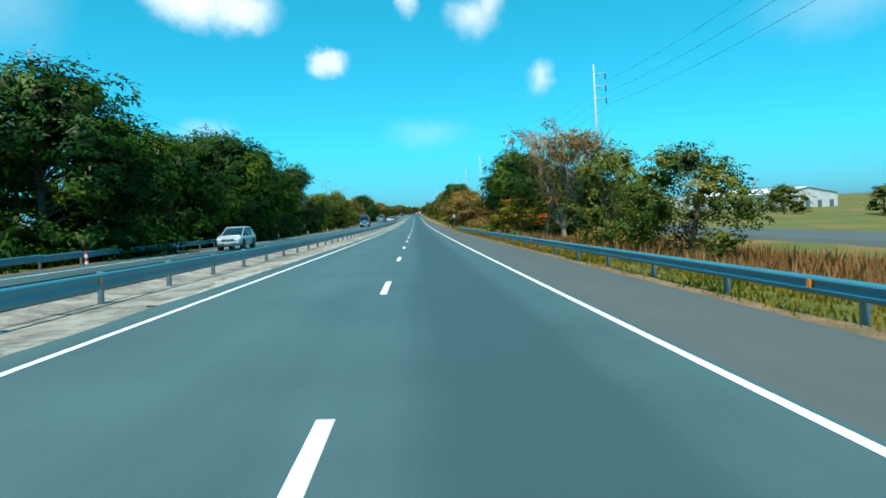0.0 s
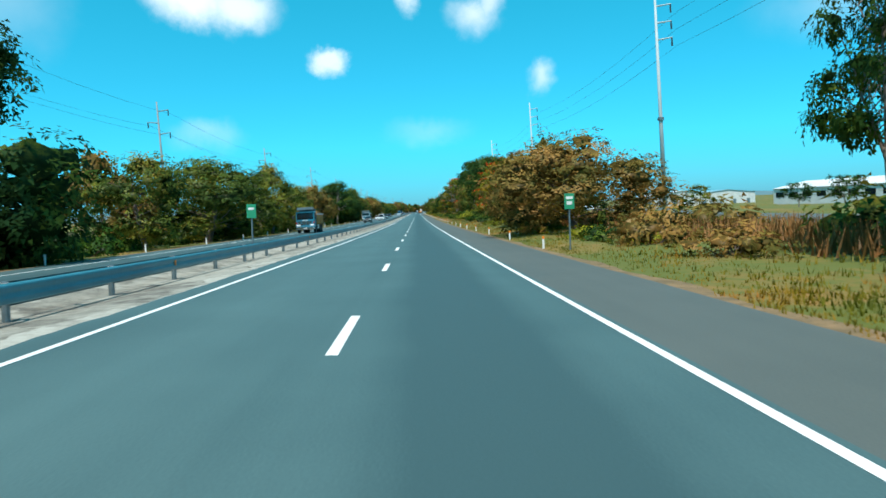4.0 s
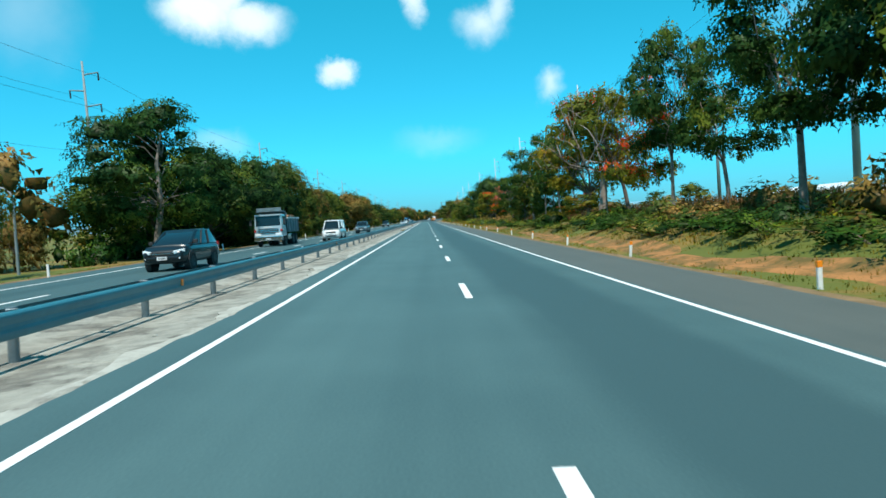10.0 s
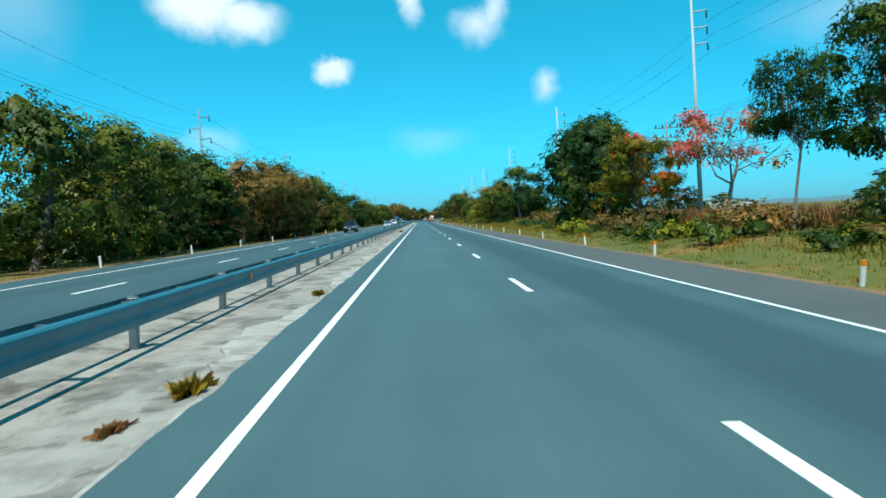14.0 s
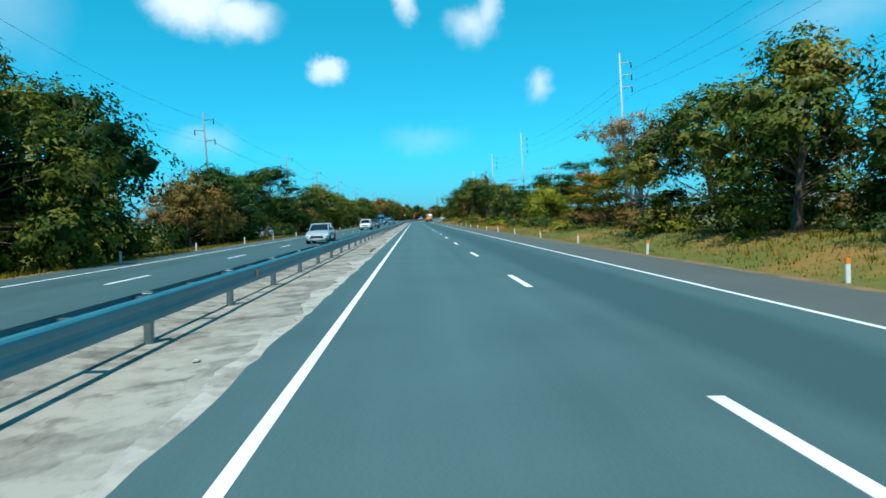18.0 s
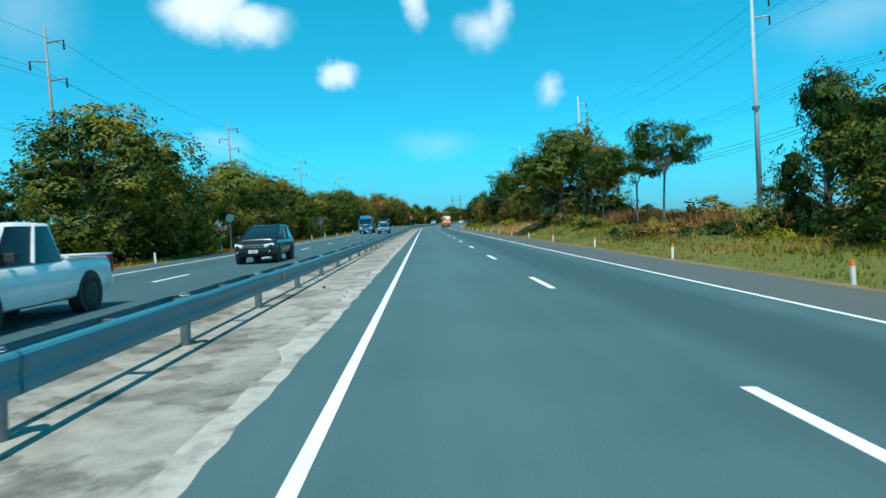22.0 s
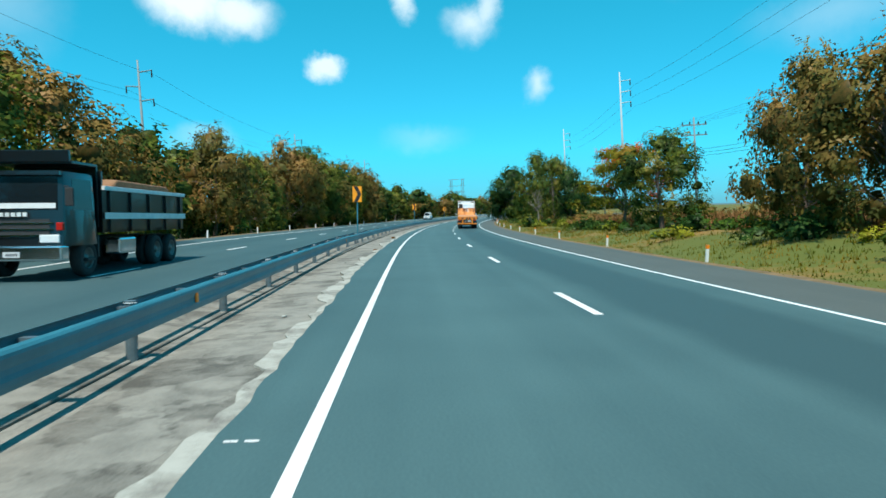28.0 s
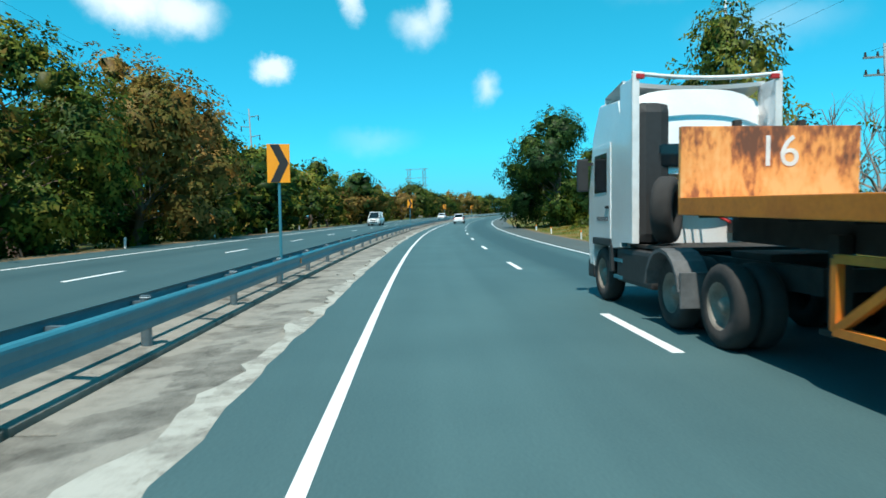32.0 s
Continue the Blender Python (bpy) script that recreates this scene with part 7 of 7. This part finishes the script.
first_r = marker_post(spot(128.7, 7.25), "marker posts of the right verge", True)
lean_rng = random.Random(21)
for k in range(1, 58):
    copy_thing(first_r, spot(128.7 + 12.0 * k + lean_rng.uniform(-0.5, 0.5), 7.25 + lean_rng.uniform(-0.1, 0.1)) @ pose(0, 0, 0, lean_rng.uniform(-5, 5), lean_rng.uniform(-4, 4), lean_rng.uniform(-15, 15)))
first_l = marker_post(spot(94, -17.8), "marker posts of the far verge", False)
for k in range(1, 60):
    copy_thing(first_l, spot(94 + 12.2 * k, -17.8 + lean_rng.uniform(-0.15, 0.15)) @ pose(0, 0, 0, lean_rng.uniform(-5, 5), lean_rng.uniform(-4, 4), 0))
for s in (43.2, 56.7, 72.4):
    t = root("bollard", "red and white banded plastic bollard beyond the opposite lanes", "bollard", "banded bollards")
    for i in range(4):
        part("band", tube(bmesh.new(), (0, 0, 0.2 * i), (0, 0, 0.2 * i + 0.2), 0.10 - 0.006 * i, 0.094 - 0.006 * i, 12), RED if i % 2 else WHITE_CAP, t)
    part("base", tube(bmesh.new(), (0, 0, -0.05), (0, 0, 0.04), 0.22, 0.18, 12), PLASTIC, t)
    t.matrix_basis = spot(s, -17.6)


def post_sign(name, label, s, u, w, h, top, face, posts=1, marks=None, base=None):
    t = root(name, label, "sign", "")
    z0 = top - h
    p = part("panel", boxes((-w / 2, w / 2, -0.012, 0.012, z0, top), bevel=0.004), face, t)
    for i in range(posts):
        x = 0 if posts == 1 else (-w * 0.32, w * 0.32)[i]
        part("post", tube(bmesh.new(), (x, 0.05, -0.4), (x, 0.05, top - 0.05), 0.04, sides=8), STEEL_DARK, t)
    if marks:
        for i, (x0, x1, za, zb) in enumerate(marks):
            part("bar", boxes((x0, x1, -0.018, -0.013, za, zb)), WHITE_CAP, p)
    t.matrix_basis = spot(s, u) if base is None else base
    return t


post_sign("distance_sign", "small green distance sign on a post", 126, 7.95, 0.45, 0.7, 2.55, SIGN_GREEN, 1, [(-0.15, 0.15, 2.3, 2.42), (-0.12, 0.12, 2.05, 2.2)])
post_sign("distance_sign", "small green distance sign in the median", 126.5, MID, 0.42, 0.62, 2.35, SIGN_GREEN, 1, [(-0.13, 0.13, 2.1, 2.2)], on_road(126.5, MID))
post_sign("road_sign", "narrow grey back of a roadside sign", 125, -19.6, 0.3, 0.6, 1.85, STEEL_DARK)
post_sign("road_sign", "grey back of a wide board sign on two posts", 622, -19.6, 1.75, 0.85, 3.0, STEEL_DARK, 2)
t = root("road_sign", "round grey back of a speed sign on a post", "sign")
part("panel", tube(bmesh.new(), (0, -0.012, 2.8), (0, 0.012, 2.8), 0.33, sides=24), STEEL, t)
part("post", tube(bmesh.new(), (0, 0.05, -0.4), (0, 0.05, 2.82), 0.045, sides=8), STEEL_DARK, t)
t.matrix_basis = spot(577, -19.4)
post_sign("notice_board", "white board with a red band behind the trees", 333, -26, 1.5, 1.2, 4.6, WHITE_CAP, 2)
for s in (700.8, 763.0, 824.0, 884.0, 944.0):
    t = root("chevron_sign", "orange and black chevron sign on a steel post in the median", "sign", "chevron signs of the bend")
    p = part("panel", boxes((-0.30, 0.30, -0.012, 0.012, 2.45, 3.48), bevel=0.004), SIGN_ORANGE, t)
    for flip in (0, 1):
        bm = bmesh.new()
        zt, zm = (3.47, 2.965) if not flip else (2.46, 2.965)
        q = [(-0.22, zt), (0.02, zt), (0.27, zm), (0.03, zm)]
        bm.faces.new([bm.verts.new((x, -0.017, z)) for x, z in q])
        part("arrow_arm", bm, BLACK, p)
    part("post", tube(bmesh.new(), (0, 0.05, -0.3), (0, 0.05, 3.4), 0.04, sides=8), STEEL, t)
    t.matrix_basis = on_road(s, rail_mid(s) - 0.1, 4, 0.12)


# ---- tufts and litter on the median ----
for s, u, k in ((337.4, -4.65, 0.24), (345.4, -4.65, 0.2), (336.3, -4.85, 0.13), (415.8, -4.9, 0.32), (422.3, -5.0, 0.28), (709.8, -5.15, 0.19), (708.6, -5.05, 0.16), (690.8, -4.97, 0.13), (507.0, -4.78, 0.14), (460.5, -4.78, 0.13), (458.5, -4.75, 0.12)):
    r = np.random.default_rng(int(s * 10))
    k *= 0.78
    vs, fs = [Vector((0, 0, 0))], []
    for i in range(190):
        a = r.uniform(0, math.tau)
        p = Vector((r.normal(0, k * 0.38), r.normal(0, k * 0.75), 0.01))
        d = Vector((math.cos(a), math.sin(a), 0))
        tip = p + d * k * r.uniform(0.15, 0.6) + Vector((0, 0, k * r.uniform(0.2, 0.75)))
        fs.append((0, len(vs), len(vs) + 1))
        vs += [p + Vector((-d.y, d.x, 0)) * 0.03, tip]
    ob = tagged(new("weed_tuft", mesh_of("weed_tuft", vs, fs, GRASS if 0.15 < k < 0.235 and s < 600 else STRAW)), "withered weed tuft rooted in the median joint", "weed", "median weeds")
    ob.matrix_world = on_road(s, u, lift=-0.015 - 0.063 * max(0.0, -4.42 - u))
# dark patches of dirt and damp on the slabs
DIRT = material("dirt_stain", (0.075, 0.072, 0.062), (0.045, 0.045, 0.04), 0.95, scale=5, fine=30, bump=0.3)
for s, u, a_, b_ in ((577.0, -4.76, 0.10, 0.42), (575.9, -4.68, 0.07, 0.22), (597.4, -4.72, 0.16, 0.20), (596.6, -4.66, 0.13, 0.13), (573.6, -5.62, 0.16, 0.09), (550.2, -5.5, 0.15, 0.10), (552.7, -4.75, 0.10, 0.13), (460.4, -4.8, 0.13, 0.18), (457.2, -6.2, 0.22, 0.3), (506.6, -4.9, 0.09, 0.5), (691.0, -5.0, 0.10, 0.25)):
    q_ = [math.tau * i / 22 for i in range(22)]
    edge_ = [0.75 + 0.45 * noise.noise((math.cos(a) * 2.2, math.sin(a) * 2.2, s)) + 0.2 * noise.noise((math.cos(a) * 7, math.sin(a) * 7, s)) for a in q_]
    d = new("stain", mesh_of("stain", [(0, 0, 0.0)] + [(a_ * e * math.cos(a), b_ * e * math.sin(a), 0.0) for a, e in zip(q_, edge_)], [(0, i + 1, (i + 1) % 22 + 1) for i in range(22)], DIRT))
    d.matrix_world = on_road(s, u, lift=-0.006 - 0.063 * max(0.0, -4.42 - u)) @ pose(0, 0, 0, 0, -3.6 if u > -6 else 0, 0)
    d.parent = median
stone_rng = random.Random(8)
for k in range(46):
    bm = bmesh.new()
    bmesh.ops.create_icosphere(bm, subdivisions=1, radius=0.05)
    for v in bm.verts:
        v.co *= stone_rng.uniform(0.6, 1.3)
        v.co.z *= 0.5
    me = bpy.data.meshes.new("stone")
    bm.to_mesh(me)
    bm.free()
    me.materials.append(CONCRETE_PALE if k % 3 else CHASSIS)
    ob = tagged(new("stone", me), "small loose stone on the median", "stone", "loose stones")
    s = 180 + k * 13.3 + stone_rng.uniform(-4, 4)
    ob.matrix_world = on_road(s, stone_rng.uniform(-5.7, -4.6), stone_rng.uniform(0, 360), -0.04)


# ---- buildings ----
WALL_WHITE = material("white_wall", (0.62, 0.64, 0.63), (0.48, 0.5, 0.5), 0.85, scale=0.4, fine=6, bump=0.05)
WALL_PINK = material("pinkish_wall", (0.50, 0.26, 0.20), (0.36, 0.2, 0.16), 0.85, scale=0.6, fine=6, bump=0.05)
ROOF_RED = material("rusty_red_roof", (0.36, 0.09, 0.06), (0.22, 0.07, 0.05), 0.7, scale=0.8, fine=10, bump=0.1)
ROOF_WHITE = material("white_metal_roof", (0.74, 0.78, 0.80), (0.6, 0.64, 0.66), 0.5, scale=0.3, fine=4, bump=0.05)
ROOF_BLUE = material("pale_blue_metal_roof", (0.22, 0.42, 0.50), (0.17, 0.33, 0.4), 0.5, scale=0.3, fine=4, bump=0.05)


def building(name, label, s, u, w, l, h, rise, wall_mat, roof_mat, bays, turn=0.0):
    t = root(name, label, "building")
    part("wall", boxes((-w / 2, w / 2, -l / 2, l / 2, -1.5, h)), wall_mat, t)
    bm = bmesh.new()
    prev = None
    for i in range(9):
        x = -w / 2 - 0.4 + (w + 0.8) * i / 8
        z = h + rise * (1 - abs(i - 4) / 4)
        row = [bm.verts.new(v) for v in ((x, -l / 2 - 0.5, z), (x, l / 2 + 0.5, z), (x, l / 2 + 0.5, z + 0.15), (x, -l / 2 - 0.5, z + 0.15))]
        if prev:
            for k in range(4):
                bm.faces.new((prev[k], prev[(k + 1) % 4], row[(k + 1) % 4], row[k]))
        prev = row
    bmesh.ops.recalc_face_normals(bm, faces=bm.faces)
    part("roof", bm, roof_mat, t)
    for sx in (-1, 1):
        g = bmesh.new()
        g.faces.new([g.verts.new(v) for v in ((-w / 2, sx * l / 2, h), (w / 2, sx * l / 2, h), (0, sx * l / 2, h + rise))])
        part("gable", g, wall_mat, t)
    for k in range(bays):
        y = -l / 2 + (k + 0.5) * l / bays
        for sx in (-1, 1):
            x = sx * w / 2
            win = part("window", boxes((x - 0.04, x + 0.04, y - 0.3 * l / bays, y + 0.3 * l / bays, h * 0.45, h * 0.78)), GLASS, t)
            part("frame", boxes((x - 0.06, x + 0.06, y - 0.32 * l / bays, y + 0.32 * l / bays, h * 0.42, h * 0.45)), wall_mat, win)
    for k in range(max(2, bays // 2)):
        x = -w / 2 + (k + 0.5) * w / max(2, bays // 2)
        part("door", boxes((x - 1.2, x + 1.2, -l / 2 - 0.05, -l / 2 + 0.02, -0.2, min(h * 0.7, 3.2))), STEEL_DARK, t)
    t.matrix_basis = spot(s, u, turn=turn)
    return t


building("warehouse", "long white-roofed factory hall far across the fields", 330, 175, 34, 70, 6.5, 3.0, WALL_WHITE, ROOF_WHITE, 10, 12)
building("warehouse", "white-roofed factory hall beyond the service road", 470, 150, 30, 60, 6.0, 2.5, WALL_WHITE, ROOF_WHITE, 9, -8)
building("warehouse", "pale blue factory hall far across the fields", 560, 210, 40, 70, 7.5, 2.0, WALL_WHITE, ROOF_BLUE, 9, 5)
building("warehouse", "white-roofed depot far across the fields", 330, 320, 50, 90, 8, 3.0, WALL_WHITE, ROOF_WHITE, 10, 0)
building("warehouse", "pale factory hall beyond the reeds", 650, 140, 26, 50, 5.5, 2.0, WALL_WHITE, ROOF_BLUE, 8, 0)
building("warehouse", "white hall beside the road where it bends", 1105, -86, 26, 36, 7.0, 3.0, WALL_WHITE, ROOF_WHITE, 6, 20)
building("house", "low house with pinkish walls behind the trees", 236, -36, 8, 11, 3.2, 1.4, WALL_PINK, ROOF_WHITE, 3)
building("house", "low white house behind the trees", 402, -38, 8, 12, 3.4, 1.5, WALL_WHITE, ROOF_BLUE, 3)
building("house", "low house with a rusty red roof behind the trees", 534, -40, 9, 13, 3.2, 1.6, WALL_WHITE, ROOF_RED, 3)
building("house", "low whitewashed house behind the trees", 770, -40, 9, 14, 3.4, 1.5, WALL_WHITE, ROOF_RED, 3)
building("house", "low white house seen between trunks", 150, -42, 9, 12, 3.6, 1.5, WALL_WHITE, ROOF_RED, 3)

# twin-legged lattice gantry far along the bend
t = root("lattice_tower", "twin-legged steel lattice gantry beyond the bend", "tower")
for sx in (-1, 1):
    bm = bmesh.new()
    for cx in (-0.5, 0.5):
        for cy in (-0.5, 0.5):
            tube(bm, (sx * 3 + cx, cy, -0.5), (sx * 3 + cx, cy, 19), 0.07, sides=4)
    for k in range(12):
        z = k * 1.58
        for cy in (-0.5, 0.5):
            tube(bm, (sx * 3 - 0.5, cy, z), (sx * 3 + 0.5, cy, z + 1.58), 0.045, sides=4)
    part("leg", bm, POLE_GREY, t)
bm = bmesh.new()
for z in (12.5, 15.5, 18.9):
    tube(bm, (-4.6, 0, z), (4.6, 0, z), 0.12, sides=4)
part("crossbeam", bm, POLE_GREY, t)
t.matrix_basis = spot(987, -34.5)

# steel gantries of a switchyard behind the trees
for s in (536, 543, 551):
    t = root("switchyard_frame", "dark steel switchyard frame with insulators", "frame", "switchyard frames")
    for sx in (-2, 2):
        part("column", boxes((sx - 0.15, sx + 0.15, -0.15, 0.15, -0.5, 8.2)), POLE_GREY, t)
    beam_ = part("beam", boxes((-2.6, 2.6, -0.12, 0.12, 7.2, 7.5)), POLE_GREY, t)
    for x in (-1.2, 0, 1.2):
        part("insulator", tube(bmesh.new(), (x, 0, 7.5), (x, 0, 8.3), 0.12, 0.08, 8), BLACK, beam_)
    t.matrix_basis = spot(s, -37, turn=20)

# vehicles parked or passing beyond the trees
car("suv", BLUE, "blue car parked in a yard behind the trees", spot(266, -31.5, turn=75))
car("sedan", SILVER, "silver car parked in a yard behind the trees", spot(271.5, -30.5, turn=95))
car("sedan", WHITE, "white car parked in a yard behind the trees", spot(260, -31, turn=70))
t = root("street_lamp", "pale curved street lamp at the edge of a yard", "lamp post")
vs, fs = [], []
limb(vs, fs, [Vector((0, 0, -0.3)), Vector((0, 0, 2.5)), Vector((0, 0, 4.4)), Vector((-0.12, 0, 4.75)), Vector((-0.45, 0, 5.0)), Vector((-1.3, 0, 5.2))], [0.09, 0.075, 0.06, 0.055, 0.05, 0.04], 10)
part_pole = new("pole", mesh_of("pole", vs, fs, POLE_GREY, smooth=True))
part_pole.parent = t
part("lamp_head", boxes((-1.75, -1.25, -0.1, 0.1, 5.14, 5.27), bevel=0.04), WALL_WHITE, t)
t.matrix_basis = spot(273, -24.2)
# a yard with sheds between the trees
TARP = material("cream_tarpaulin", (0.62, 0.52, 0.36), (0.48, 0.40, 0.28), 0.8, scale=0.7, fine=8, bump=0.1)
SHED_DARK = material("dark_boarding", (0.035, 0.05, 0.06), (0.02, 0.028, 0.034), 0.9, scale=1.2, fine=14, bump=0.2)


def shed(name, label, s, u, w, l, low, high, roof_mat, wall_mat, turn=0.0):
    """An open-fronted shed: posts, back and end walls, sloping sheet roof with a fascia."""
    t = root(name, label, "shed")
    for k in range(4):
        y = -l / 2 + 0.15 + (l - 0.3) * k / 3
        part("post", boxes((w / 2 - 0.12, w / 2, y - 0.06, y + 0.06, -0.6, low)), POLE_GREY, t)
    part("back_wall", boxes((-w / 2, -w / 2 + 0.12, -l / 2, l / 2, -0.6, high - 0.1)), wall_mat, t)
    for sy in (-1, 1):
        part("end_wall", boxes((-w / 2 + 0.125, -w * 0.05, sy * (l / 2 - 0.06) - 0.06, sy * (l / 2 - 0.06) + 0.06, -0.6, low)), wall_mat, t)
    part("counter", boxes((w * 0.12, w * 0.12 + 0.5, -l * 0.36, l * 0.2, -0.6, 0.95), bevel=0.02), wall_mat, t)
    bm = bmesh.new()
    n = 28
    top = [[bm.verts.new((x, -l / 2 - 0.3 + (l + 0.6) * i / n, z + 0.03 * (i % 2) + d)) for i in range(n + 1)] for x, z, d in ((-w / 2 - 0.3, high, 0), (w / 2 + 0.5, low, 0), (w / 2 + 0.5, low, 0.06), (-w / 2 - 0.3, high, 0.06))]
    for p, q in zip(top, top[1:] + top[:1]):
        for i in range(n):
            bm.faces.new((p[i], p[i + 1], q[i + 1], q[i]))
    roof = part("roof", bm, roof_mat, t)
    part("fascia", boxes((w / 2 + 0.44, w / 2 + 0.48, -l / 2 - 0.3, l / 2 + 0.3, low - 0.22, low - 0.01)), roof_mat, roof)
    t.matrix_basis = spot(s, u, turn=turn)
    return t


shed("open_shed", "open shed with a blue-grey sheet roof in a yard", 534, -32.5, 5.0, 8.5, 2.7, 3.3, ROOF_BLUE, SHED_DARK)
shed("roadside_stall", "low stall under a cream tarpaulin roof", 526.5, -28.6, 3.0, 5.0, 2.1, 2.6, TARP, SHED_DARK, 8)
building("house", "house with a red roof beyond the yard", 566, -43, 8, 10, 3.2, 1.6, WALL_WHITE, ROOF_RED, 3)
car("sedan", WHITE, "white car parked in front of the stall", spot(521.5, -26.4, turn=60))
car("suv", SILVER, "silver car parked beside the shed", spot(529.5, -27.4, turn=75))
car("sedan", WHITE, "white car parked under the roadside trees", spot(497, -27.5, turn=70))
car("suv", SILVER, "silver car parked under the roadside trees", spot(500.5, -28.5, turn=80))
car("van", WHITE, "white minibus on the service road beyond the reeds", spot(345, 46, turn=0), "van")
car("sedan", WHITE, "white car on the service road beyond the trees", spot(262, 46, turn=180))
car("van", BLUE, "pale blue van on the service road", spot(88, 31, turn=180), "van")

# the service road on the right
sv = np.arange(-200, 900, 10.0)
cols = []
for u, up in ((26.6, -0.3), (27.6, 0.28), (34.2, 0.28), (35.4, -0.3)):
    x, y = at(sv, u + np.where(sv > 130, np.clip((sv - 130) / 8, 0, 15), 0))
    cols.append(np.stack([x, y, np.array([ground_z(s, u) for s in sv]) + up, np.full(len(sv), u), sv], 1))
allc = np.concatenate(cols)
n = len(sv)
tagged(new("road_service", mesh_of("road_service", allc[:, :3], [(c * n + i, c * n + n + i, c * n + n + i + 1, c * n + i + 1) for c in range(3) for i in range(n - 1)], SHOULDER, allc[:, 3:])), "grey service road beyond the right verge", "road", kind="structure")
